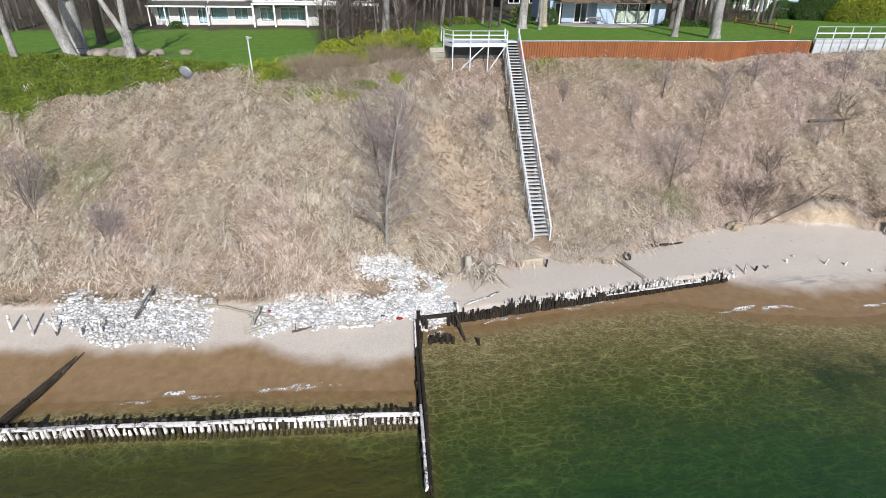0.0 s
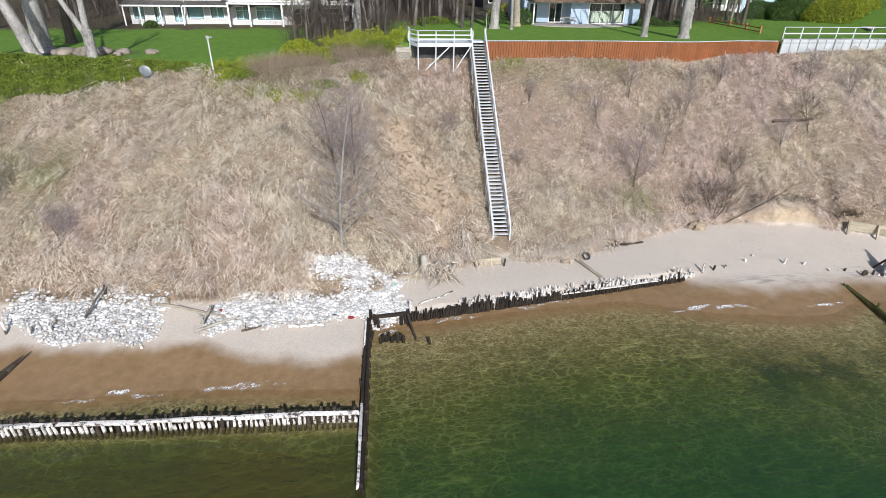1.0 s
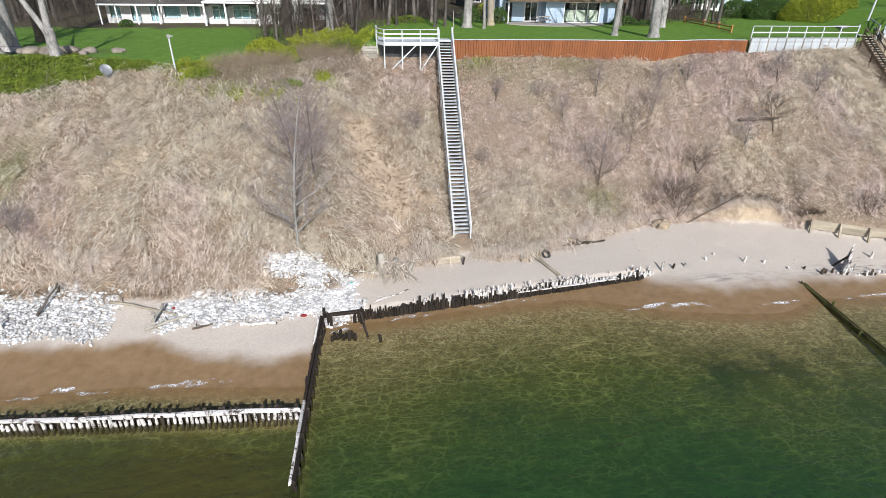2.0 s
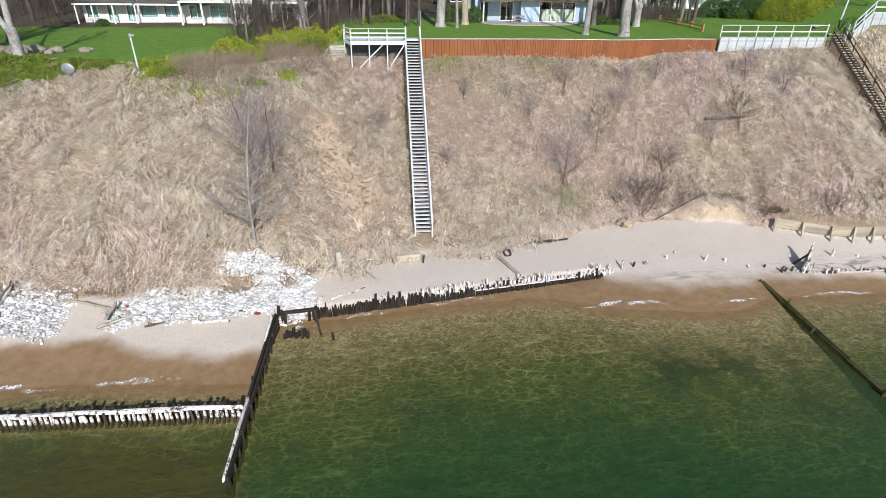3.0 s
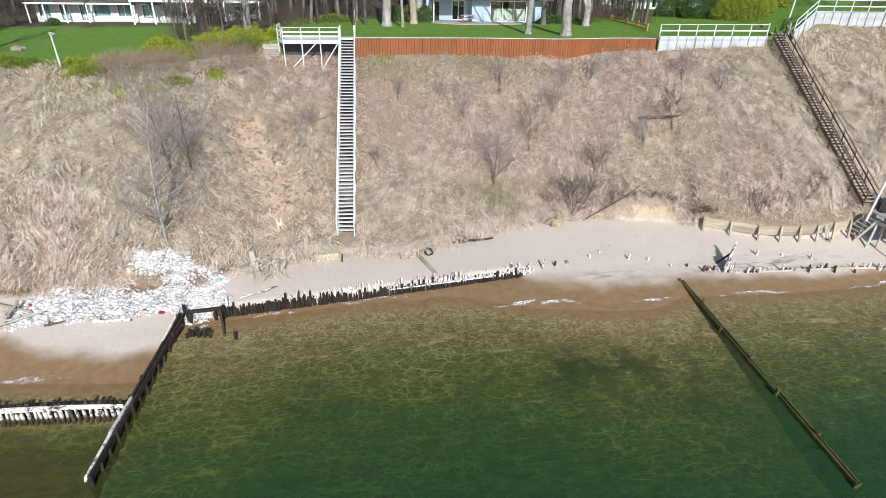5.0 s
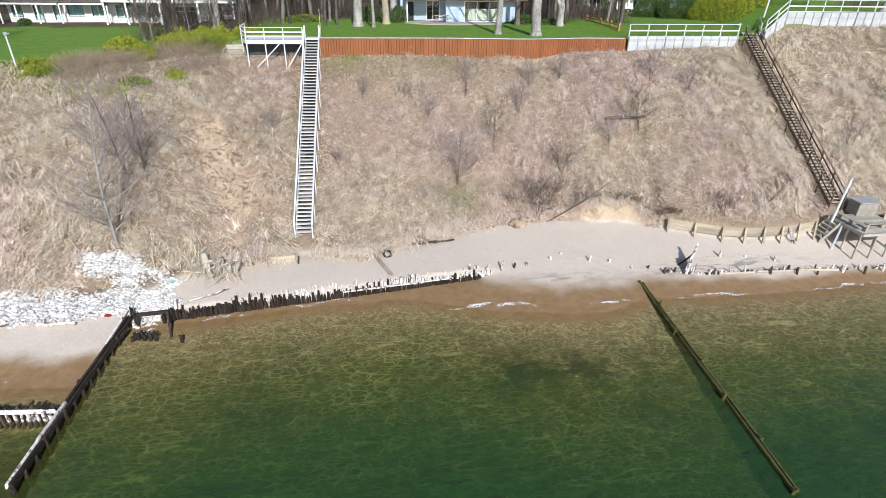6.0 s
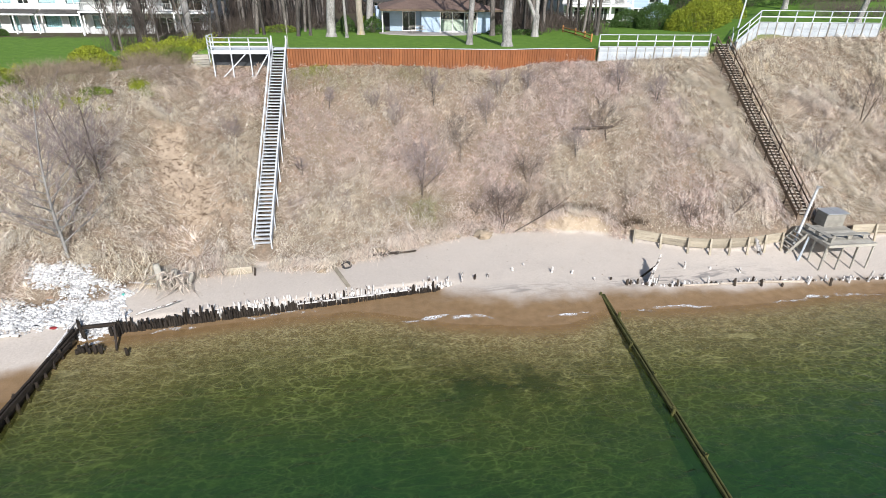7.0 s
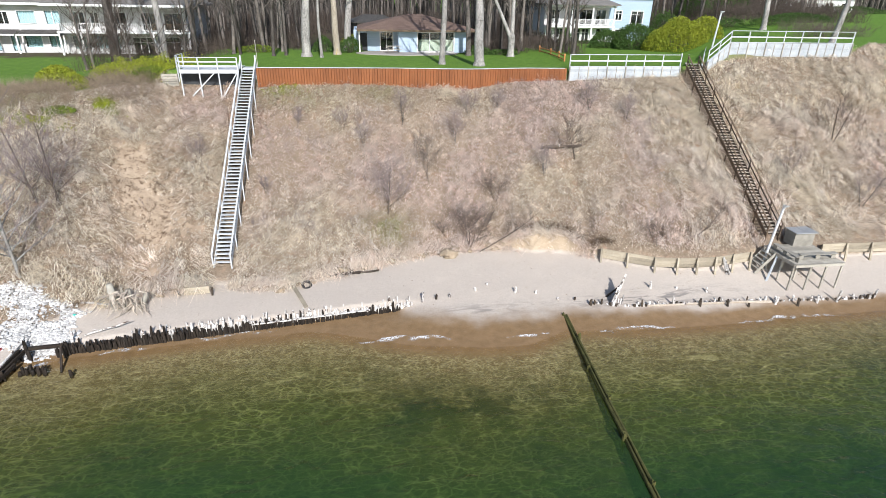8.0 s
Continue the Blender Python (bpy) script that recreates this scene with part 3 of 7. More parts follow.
# ---- rust-red sheet pile wall with its white cap ----
def sheet_pile_wall():
    w = thing("sheet_pile_wall", "rust-red ribbed sheet pile retaining wall with a white cap", "retaining wall", (0, 0, 0), kind="structure")

    def line(x):
        return 51.05 - 0.42 * math.exp(-((x - 30.5) / 4.5) ** 2) * 1.6 + 0.25 * math.exp(-((x - 36) / 2.5) ** 2)
    bm = bmesh.new()
    prof = [(-0.246, 0.0), (-0.225, -0.045), (-0.02, -0.05), (0.0, 0.0), (0.02, -0.05), (0.225, -0.045), (0.246, 0.0)]
    top = [bm.verts.new((x, y, 0.62)) for x, y in prof]
    low = [bm.verts.new((x, y, -1.55)) for x, y in prof]
    for i in range(len(prof) - 1):
        bm.faces.new((low[i], low[i + 1], top[i + 1], top[i]))
    bmesh.ops.recalc_face_normals(bm, faces=bm.faces[:])
    back = bmesh.ops.duplicate(bm, geom=bm.faces[:])["geom"]
    for v in back:
        if isinstance(v, bmesh.types.BMVert):
            v.co.y += 0.012
    me = bpy.data.meshes.new("sheet")
    bm.to_mesh(me)
    bm.free()
    me.materials.append(RED_SHEET)
    x = 11.75
    while x < 40.4:
        a = math.degrees(math.atan2(line(x + 0.25) - line(x - 0.25), 0.5))
        part("sheet", me, None, w, "", pose(x, line(x), 13.45, 0, 0, a))
        x += 0.492
    x = 11.5
    while x < 40.2:
        x2 = min(x + 1.2, 40.55)
        beam("cap", (x, line(x) - 0.02, 14.09), (x2, line(x2) - 0.02, 14.09), 0.2, 0.055, WHITE_WOOD, w, "white cap board")
        x += 1.2


sheet_pile_wall()


# ---- whitewashed board walls with rails ----
def board_wall(name, label, pts, z0, z1, rail, gap, drop=None):
    w = thing(name, label, "retaining wall", (0, 0, 0), kind="structure")
    drop = drop or [0] * len(pts)
    for (x0, y0), (x1, y1), d0, d1 in zip(pts, pts[1:], drop, drop[1:]):
        l = math.hypot(x1 - x0, y1 - y0)
        n = max(1, round(l / gap))
        nb = int((z1 - z0) / 0.2)
        for k in range(nb):
            z = z0 + (k + 0.5) * (z1 - z0) / nb
            beam("board", (x0, y0, z - d0), (x1, y1, z - d1), 0.05, (z1 - z0) / nb - 0.006, WALL_WHITE, w, ch=0.01)
        for i in range(n + 1):
            x, y, d = x0 + (x1 - x0) * i / n, y0 + (y1 - y0) * i / n, d0 + (d1 - d0) * i / n
            beam("pile", (x, y - 0.075, z0 - 0.3 - d), (x, y - 0.075, z1 + 0.02 - d), 0.1, 0.1, WEATHERED, w)
            if i < n:
                xm, ym, dm = x + (x1 - x0) / n / 2, y + (y1 - y0) / n / 2, d + (d1 - d0) / n / 2
                beam("batten", (xm, ym - 0.045, z0 - 0.2 - dm), (xm, ym - 0.045, z1 - dm), 0.05, 0.06, WEATHERED, w)
            beam("rail_post", (x, y + 0.09, z1 - 0.4 - d), (x, y + 0.09, z1 + rail - d), 0.09, 0.09, WHITE_WOOD, w)
        beam("cap", (x0, y0, z1 + 0.03 - d0), (x1, y1, z1 + 0.03 - d1), 0.2, 0.05, WHITE_WOOD, w)
        for h, t in ((rail, 0.05), (rail * 0.48, 0.12)):
            beam("rail", (x0, y0 + 0.02, z1 + h - d0), (x1, y1 + 0.02, z1 + h - d1), 0.13 if h == rail else 0.04, t, WHITE_WOOD, w)
    return w


board_wall("board_wall", "whitewashed board retaining wall topped by a white rail", [(40.75, 50.95), (52.2, 51.1)], 12.7, 14.25, 1.1, 1.9)
board_wall("board_wall", "whitewashed board retaining wall topped by a white rail, on the higher lawn", [(54.9, 50.9), (57.9, 52.4), (71.6, 52.3)], 15.1, 16.45, 1.1, 1.9, (1.7, 0, 0))

# ---- brown stairway with its platform on the beach ----
brown_stairs = stairway("brown_stairs", "long dark brown wooden stairs with handrails down the bluff", (53.3, 34.6, 3.2), (53.4, 51.0, 14.3),
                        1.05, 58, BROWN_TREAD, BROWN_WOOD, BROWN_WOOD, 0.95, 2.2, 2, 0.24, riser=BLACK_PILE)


def beach_platform():
    p = thing("beach_platform", "weathered wooden beach platform on posts with bench and storage box", "platform", (0, 0, 0))
    z = 2.68
    for i in range(18):
        y = 30.3 + i * 0.2
        beam("deck_board", (52.1, y, z), (56.1, y, z), 0.185, 0.04, WEATHERED, p, ch=0.006)
    for y in (30.25, 33.8):
        beam("joist", (52.1, y, z - 0.13), (56.1, y, z - 0.13), 0.05, 0.2, WEATHERED, p)
    for x in (52.1, 53.5, 54.8, 56.1):
        beam("joist", (x, 30.3, z - 0.13), (x, 33.8, z - 0.13), 0.05, 0.2, WEATHERED, p)
        for y in (30.4, 31.6, 33.0):
            beam("post", (x, y, gz(x, y) - 0.4), (x, y, z), 0.11, 0.11, WEATHERED, p)
    for i in range(5):
        beam("step", (51.0 + i * 0.22, 32.4, 1.35 + i * 0.26), (51.0 + i * 0.22, 33.6, 1.35 + i * 0.26), 0.28, 0.05, WEATHERED, p)
    for y in (32.4, 33.6):
        beam("stringer", (50.75, y, 0.95), (52.1, y, 2.6), 0.05, 0.26, WEATHERED, p)
    # bench along the front
    beam("bench_seat", (52.9, 31.1, z + 0.45), (56.0, 31.1, z + 0.45), 0.42, 0.05, WEATHERED, p)
    for x in (53.1, 54.5, 55.8):
        beam("bench_leg", (x, 31.1, z), (x, 31.1, z + 0.45), 0.35, 0.06, WEATHERED, p)
    beam("side_bench_seat", (52.45, 30.6, z + 0.45), (52.45, 33.2, z + 0.45), 0.42, 0.05, WEATHERED, p)
    for y in (30.7, 32.0, 33.1):
        beam("bench_leg", (52.45, y, z), (52.45, y, z + 0.45), 0.06, 0.35, WEATHERED, p)
    beam("brace", (51.1, 31.5, gz(51.1, 31.5) - 0.2), (52.2, 32.3, z - 0.1), 0.14, 0.14, WALL_WHITE, p, "pale leaning brace")
    beam("box_body", (54.2, 33.9, z + 0.55), (55.9, 33.9, z + 0.55), 1.1, 1.1, WEATHERED, p)
    for x in (54.1, 55.07):
        beam("box_lid", (x, 33.85, z + 1.16), (x + 0.94, 33.85, z + 1.16), 1.35, 0.06, METAL, p, "pale grey lid")
    return p


beach_platform()


def lamp_post(x, y, z, h, lean, label):
    lp = thing("lamp_post", label, "lamp post", (x, y, z))
    top = Vector((lean, 0, h))
    v, f = rod((0, 0, -0.4), top, 0.1 if h > 3 else 0.07, 0.09 if h > 3 else 0.055, 10)
    part("pole", arrays("pole", v, f, WHITE_WOOD, True), None, lp)
    v, f = rod(top, top + Vector((0, -0.03, 0.22)), 0.1, 0.13, 10)
    part("lamp_head", arrays("lamp_head", v, f, METAL, True), None, lp, "grey metal lamp head")
    beam("lamp_arm", top + Vector((-0.05, 0, 0.1)), top + Vector((0.32, -0.1, 0.16)), 0.12, 0.1, METAL, lp)
    return lp


lamp_post(51.75, 33.1, 1.2, 4.9, 0.45, "tall grey-white lamp post beside the beach platform")
lamp_post(59.9, 58.6, gz(59.9, 58.6), 4.3, 0.3, "tall white lamp post beside the boardwalk")
lamp_post(-10.9, 45.25, 12.3, 2.6, -0.02, "white lamp post at the edge of the lawn")


# ---- plank retaining wall on the beach ----
def plank_wall(pts, label):
    w = thing("plank_wall", label, "retaining wall", (0, 0, 0), kind="structure")
    for i, ((x0, y0, z0), (x1, y1, z1)) in enumerate(zip(pts, pts[1:])):
        for k in range(3):
            beam("plank", (x0, y0, z0 - 0.13 - k * 0.27), (x1, y1, z1 - 0.13 - k * 0.27), 0.06, 0.26, TAN_WOOD, w, wob=0.01, variant=i * 3 + k)
    for x, y, z in pts:
        beam("post", (x - 0.15, y - 0.55, gz(x, y - 0.55) - 0.3), (x, y - 0.09, z + 0.06), 0.15, 0.15, TAN_WOOD, w)


plank_wall([(39.35, 35.6, 2.15), (41.1, 34.55, 2.15), (42.9, 33.6, 2.15), (44.5, 33.15, 2.2), (46.0, 32.95, 2.25), (47.5, 32.9, 2.3), (49.0, 33.0, 2.4), (50.6, 33.2, 2.45)],
           "bowed yellowed plank retaining wall on leaning posts")
plank_wall([(57.4, 33.9, 2.5), (59.6, 33.9, 2.5), (61.8, 33.8, 2.5), (64.0, 33.8, 2.5), (66.2, 33.9, 2.5), (68.4, 34.0, 2.5)],
           "straight yellowed plank retaining wall behind the platform")


# ---- old timber groins and pile walls ----
def pile_mesh(r, h, mat, seed):
    bm = bmesh.new()
    rr = random.Random(seed)
    k = 7
    rings = []
    for j, (zz, s) in enumerate(((-0.9, 1.05), (h * 0.6, 1.0), (h, 0.8))):
        rings.append([bm.verts.new((math.cos(i * 6.283 / k) * r * s * rr.uniform(0.8, 1.15), math.sin(i * 6.283 / k) * r * s * rr.uniform(0.8, 1.15),
                                    zz + (rr.uniform(-0.09, 0.09) if j == 2 else 0))) for i in range(k)])
    for a, b in zip(rings, rings[1:]):
        for i in range(k):
            bm.faces.new((a[i], a[(i + 1) % k], b[(i + 1) % k], b[i]))
    bm.faces.new(rings[-1])
    me = bpy.data.meshes.new("pile")
    bm.to_mesh(me)
    bm.free()
    me.materials.append(mat)
    return me


PILES = {m.name: [pile_mesh(0.11, h, m, i) for i, h in enumerate((0.35, 0.5, 0.62, 0.75, 0.9, 1.05))] for m in (OLD_PILE, BLEACHED, ALGAE, WET_PILE, BLACK_PILE)}


def pile(w, x, y, z, mat, size, name="pile", wide=1.0):
    me = PILES[mat.name][size % 6]
    part(name, me, None, w, "", pose(x, y, z, RNG.uniform(-5, 5), RNG.uniform(-5, 5), RNG.uniform(0, 360)) @ Matrix.Diagonal((wide, wide, RNG.uniform(0.9, 1.1), 1)))


def west_wall():
    w = thing("breakwater", "bleached timber pile breakwater with a split log waler, standing in the lake", "breakwater", (0, 0, 0), kind="structure")
    x = -0.55
    while x > -42:
        y = 20.25 + 0.06 * (-x)
        pile(w, x, y - 0.14, -0.05, WET_PILE if RNG.random() < 0.9 else OLD_PILE, RNG.choice((1, 2, 2, 3)), wide=RNG.uniform(0.6, 0.95))
        if RNG.random() < 0.75:
            pile(w, x + RNG.uniform(-.05, .05), y + 0.27, -0.05, OLD_PILE, RNG.choice((2, 3, 3)))
        x -= RNG.uniform(0.22, 0.32)
    x = -0.4
    i = 0
    while x > -42:
        l = RNG.uniform(2.2, 3.4)
        y = lambda q: 20.28 + 0.06 * (-q)
        beam("waler", (x, y(x), 0.58 + RNG.uniform(-.03, .03)), (x - l, y(x - l), 0.58 + RNG.uniform(-.03, .03)), 0.24, 0.16, BLEACHED, w, wob=0.05, variant=i, ch=0.05)
        # dark plank added behind the piles for the shadow band along the wall
        beam("back_plank", (x, y(x) + 0.15, 0.2), (x - l, y(x - l) + 0.15, 0.2), 0.07, 0.62, OLD_PILE, w, wob=0.02, variant=50 + i, ch=0.02)
        x -= l * 0.97
        i += 1


west_wall()


def timber_groin(name, label, a, b, mat, top, gap, walers, pale=2.0):
    w = thing(name, label, "groin", (0, 0, 0), kind="structure")
    a, b = Vector(a), Vector(b)
    n = int((b - a).length / gap)
    for i in range(n + 1):
        p = a + (b - a) * (i / n)
        s = 1 if i % 2 else -1
        pile(w, p.x + 0.14 * s, p.y, -0.2, mat, 1 if RNG.random() < 0.8 else 3)
    m = int((b - a).length / 2) + 1
    for i in range(m):
        p, q = a + (b - a) * (i / m), a + (b - a) * ((i + 1) / m)
        beam("sheeting", (p.x, p.y, top - 1.5), (q.x, q.y, top - 1.5), 0.09, 2.9, mat, w, wob=0.02, variant=60 + i, ch=0.02)
    for k, (off, h) in enumerate(walers):
        m = int((b - a).length / 3) + 1
        for i in range(m):
            p, q = a + (b - a) * (i / m), a + (b - a) * ((i + 1) / m)
            beam("waler", (p.x + off, p.y, top + h), (q.x + off, q.y, top + h + RNG.uniform(-.03, .03)), 0.14, 0.3, BLEACHED if k == 0 and i / m >= pale else mat, w, wob=0.025, variant=i + k * 7, ch=0.03)
    return w


timber_groin("groin", "dark timber groin of piles and walers running into the lake", (0.15, 28.4, 0), (-0.35, 16.1, 0), BLACK_PILE, 0.4, 0.42, [(-0.09, 0.02), (0.09, -0.02)], 0.6)
timber_groin("groin", "low algae-covered timber groin running out into the lake", (34.35, 29.3, 0), (33.2, 12.0, 0), ALGAE, 0.05, 2.6, [(-0.08, 0.0), (0.08, 0.02)])
timber_groin("groin", "old timber groin slanting from the beach to the breakwater", (-18.7, 27.6, 0), (-20.6, 21.8, 0), OLD_PILE, 0.35, 1.6, [(-0.1, 0.0), (0.1, 0.02)])


def shore_piles():
    w = thing("pile_wall", "row of broken dark timber piles holding back the sand", "pile wall", (0, 0, 0), kind="structure")
    x = 2.6
    while x < 24.0:
        y = float(pile_line(x))
        pale = 0.05 if x < 6 else min(0.9, 0.22 + 0.1 * (x - 6))
        size = RNG.choice((1, 2, 2, 2, 3)) if x < 6 else RNG.choice((1, 2, 3, 3, 3, 4, 5)) if x < 19 else RNG.choice((1, 1, 2))
        pile(w, x, y - 0.1 + RNG.uniform(-.06, .06), 0.0 if x < 20 else 0.1, BLEACHED if RNG.random() < pale else BLACK_PILE, size, wide=RNG.uniform(0.55, 1.0))
        if RNG.random() < 0.3 and x > 6:
            pile(w, x, y + RNG.uniform(0.12, 0.4), 0.2, BLEACHED, RNG.choice((2, 3)), wide=RNG.uniform(0.4, 0.7))
        x += RNG.uniform(0.13, 0.2)
    # the wet outer face: close-set black piles
    x = 2.6
    while x < 23.0:
        pile(w, x, float(pile_line(x)) - 0.3 + RNG.uniform(-.04, .04), -0.02, BLACK_PILE, RNG.choice((0, 1)) if x > 16 else RNG.choice((1, 1, 2, 2, 3)), "outer_pile", RNG.uniform(0.6, 0.95))
        x += RNG.uniform(0.13, 0.19)
    for i in range(3):
        x0, x1 = 13.2 + i * 2.6, 15.7 + i * 2.6
        beam("waler_cap", (x0, float(pile_line(x0)) - 0.3, 0.5), (x1, float(pile_line(x1)) - 0.3, 0.5), 0.16, 0.08, BLEACHED, w, wob=0.02, variant=30 + i, ch=0.02)


shore_piles()

# ---- houses ----
BLUE_WALL = surface("pale_blue_siding", (0.30, 0.40, 0.52), (0.40, 0.50, 0.62), 0.65, 1.0, 10, 0.15, 0.0, stretch=(0.3, 0.3, 6))
GREY_WALL = surface("pale_grey_shingle_siding", (0.50, 0.50, 0.505), (0.64, 0.64, 0.645), 0.75, 1.2, 9, 0.3, 0.0, stretch=(1, 1, 4))
WHITE_WALL = surface("white_house_siding", (0.70, 0.71, 0.73), (0.82, 0.83, 0.84), 0.6, 1.0, 8, 0.15, 0.0, stretch=(0.3, 0.3, 6))
TRIM = surface("white_trim", (0.74, 0.75, 0.76), (0.84, 0.84, 0.84), 0.5, 2, 20, 0.1, 0.0)
SHINGLE = surface("brown_roof_shingles", (0.10, 0.066, 0.052), (0.20, 0.14, 0.115), 0.9, 1.0, 7, 0.5, 0.0, stretch=(1, 2.5, 2.5))
GREY_SHINGLE = surface("grey_roof_shingles", (0.11, 0.105, 0.10), (0.22, 0.21, 0.20), 0.9, 1.0, 7, 0.5, 0.0, stretch=(1, 2.5, 2.5))
DARK_ROOM = surface("dim_interior", (0.04, 0.04, 0.04), (0.08, 0.075, 0.07), 0.9, 1, 5, 0.0, 0.0)
CURTAIN = surface("cream_curtain", (0.55, 0.52, 0.42), (0.70, 0.67, 0.56), 0.9, 2, 12, 0.2, 0.0)
BLIND = surface("pale_blue_blind", (0.46, 0.58, 0.63), (0.58, 0.70, 0.74), 0.9, 2, 12, 0.1, 0.0)
PAVING = surface("grey_patio_paving", (0.24, 0.22, 0.21), (0.38, 0.36, 0.34), 0.9, 0.8, 10, 0.4, 0.1)


def glass_material():
    m, nt, nodes, links, bsdf = tree_of("window_glass")
    clear = nodes.new("ShaderNodeBsdfTransparent")
    clear.inputs[0].default_value = (0.84, 0.92, 0.93, 1)
    gl = nodes.new("ShaderNodeBsdfGlossy")
    gl.inputs["Roughness"].default_value = 0.02
    fr = nodes.new("ShaderNodeFresnel")
    fr.inputs["IOR"].default_value = 1.6
    mx = nodes.new("ShaderNodeMixShader")
    links.new(fr.outputs[0], mx.inputs[0])
    links.new(clear.outputs[0], mx.inputs[1])
    links.new(gl.outputs[0], mx.inputs[2])
    nodes.remove(bsdf)
    links.new(mx.outputs[0], nodes["Material Output"].inputs[0])
    return m


GLASS = glass_material()


def box_into(bm, x0, x1, y0, y1, z0, z1):
    v = [bm.verts.new((x, y, z)) for x in (x0, x1) for y in (y0, y1) for z in (z0, z1)]
    for q in ((0, 1, 3, 2), (4, 6, 7, 5), (0, 4, 5, 1), (2, 3, 7, 6), (0, 2, 6, 4), (1, 5, 7, 3)):
        bm.faces.new([v[i] for i in q])


def solid(name, x0, x1, y0, y1, z0, z1, mat, parent, label=""):
    return part(name, block(x1 - x0, y1 - y0, z1 - z0, mat, 0.01), None, parent, label, pose((x0 + x1) / 2, (y0 + y1) / 2, (z0 + z1) / 2))


def pierced_wall(house, x0, x1, y, z0, z1, holes, mat, thick=0.2):
    """A wall along x at y (its front), with openings through it."""
    xs = sorted({x0, x1, *[h[0] for h in holes], *[h[1] for h in holes]})
    zs = sorted({z0, z1, *[h[2] for h in holes], *[h[3] for h in holes]})
    bm = bmesh.new()
    for a, b in zip(xs, xs[1:]):
        for c, d in zip(zs, zs[1:]):
            mx, mz = (a + b) / 2, (c + d) / 2
            if not any(h[0] < mx < h[1] and h[2] < mz < h[3] for h in holes):
                box_into(bm, a, b, y, y + thick, c, d)
    seen = {}
    for fc in bm.faces:
        c = fc.calc_center_median()
        seen.setdefault((round(c.x, 3), round(c.y, 3), round(c.z, 3)), []).append(fc)
    bmesh.ops.delete(bm, geom=[q for fs in seen.values() if len(fs) > 1 for q in fs], context="FACES")
    bmesh.ops.remove_doubles(bm, verts=bm.verts[:], dist=0.001)
    part("wall", bm, mat, house)


def window(house, x0, x1, z0, z1, y, panes=2, curtain=False, name="window", bars=0, cloth=None):
    w = new(name)
    w.parent = house
    t = 0.09
    for a, b, c, d in ((x0 - 0.06, x1 + 0.06, z1 - 0.02, z1 + t), (x0 - 0.06, x1 + 0.06, z0 - t, z0 + 0.02), (x0 - t, x0 + 0.02, z0 + 0.02, z1 - 0.02), (x1 - 0.02, x1 + t, z0 + 0.02, z1 - 0.02)):
        solid("frame", a, b, y - 0.05, y + 0.06, c, d, TRIM, w)
    for i in range(panes):
        a, b = x0 + (x1 - x0) * i / panes, x0 + (x1 - x0) * (i + 1) / panes
        solid("pane", a + 0.02, b - 0.02, y + 0.09, y + 0.1, z0 + 0.02, z1 - 0.02, GLASS, w).visible_shadow = False
        if i:
            solid("mullion", a - 0.04, a + 0.04, y + 0.02, y + 0.11, z0 + 0.02, z1 - 0.02, TRIM, w)
    if bars:
        zz = z0 + (z1 - z0) * 0.72
        solid("bar", x0 + 0.03, x1 - 0.03, y + 0.05, y + 0.085, zz - 0.025, zz + 0.025, TRIM, w)
    if curtain:
        n = 40
        xs = np.linspace(x0 + 0.05, x1 - 0.05, n)
        v = np.vstack([np.stack([xs, y + 0.26 + 0.03 * np.sin(xs * 24), 0 * xs + z0 + 0.05], 1), np.stack([xs, y + 0.26 + 0.03 * np.sin(xs * 24 + 0.5), 0 * xs + z0 + (z1 - z0) * curtain], 1)])
        f = [(i, i + 1, n + i + 1, n + i) for i in range(n - 1)]
        part("curtain", arrays("curtain", v, f, cloth or CURTAIN, True), None, w, "pale blind behind the glass" if cloth else "cream curtain behind the glass")


def hip_roof(house, x0, x1, y0, y1, z, rise, ridge, mat, name="roof"):
    """A hip roof with thick eaves; ridge is the share of the width that the ridge takes."""
    cx, cy, rx = (x0 + x1) / 2, (y0 + y1) / 2, (x1 - x0) * ridge / 2
    bm = bmesh.new()
    lo = [bm.verts.new(p) for p in ((x0, y0, z), (x1, y0, z), (x1, y1, z), (x0, y1, z))]
    e = [bm.verts.new((p.co.x, p.co.y, z + 0.16)) for p in lo]
    a, b = bm.verts.new((cx - rx, cy, z + rise)), bm.verts.new((cx + rx, cy, z + rise))
    bm.faces.new(lo[::-1])
    for i in range(4):
        bm.faces.new((lo[i], lo[(i + 1) % 4], e[(i + 1) % 4], e[i]))
    bm.faces.new((e[0], e[1], b, a))
    bm.faces.new((e[1], e[2], b))
    bm.faces.new((e[2], e[3], a, b))
    bm.faces.new((e[3], e[0], a))
    return part(name, bm, mat, house)


def shell(house, x0, x1, y0, y1, z0, z1, mat):
    """Back and side walls, floor and ceiling of a storey whose front is pierced."""
    solid("wall", x0, x0 + 0.2, y0 + 0.2, y1, z0, z1, mat, house)
    solid("wall", x1 - 0.2, x1, y0 + 0.2, y1, z0, z1, mat, house)
    solid("wall", x0 + 0.2, x1 - 0.2, y1 - 0.2, y1, z0, z1, mat, house)
    solid("floor_slab", x0 + 0.21, x1 - 0.21, y0 + 0.21, y1 - 0.21, z0, z0 + 0.06, DARK_ROOM, house)
    solid("partition", x0 + 0.21, x1 - 0.21, y0 + 3.0, y0 + 3.1, z0 + 0.07, z1 - 0.03, DARK_ROOM, house)


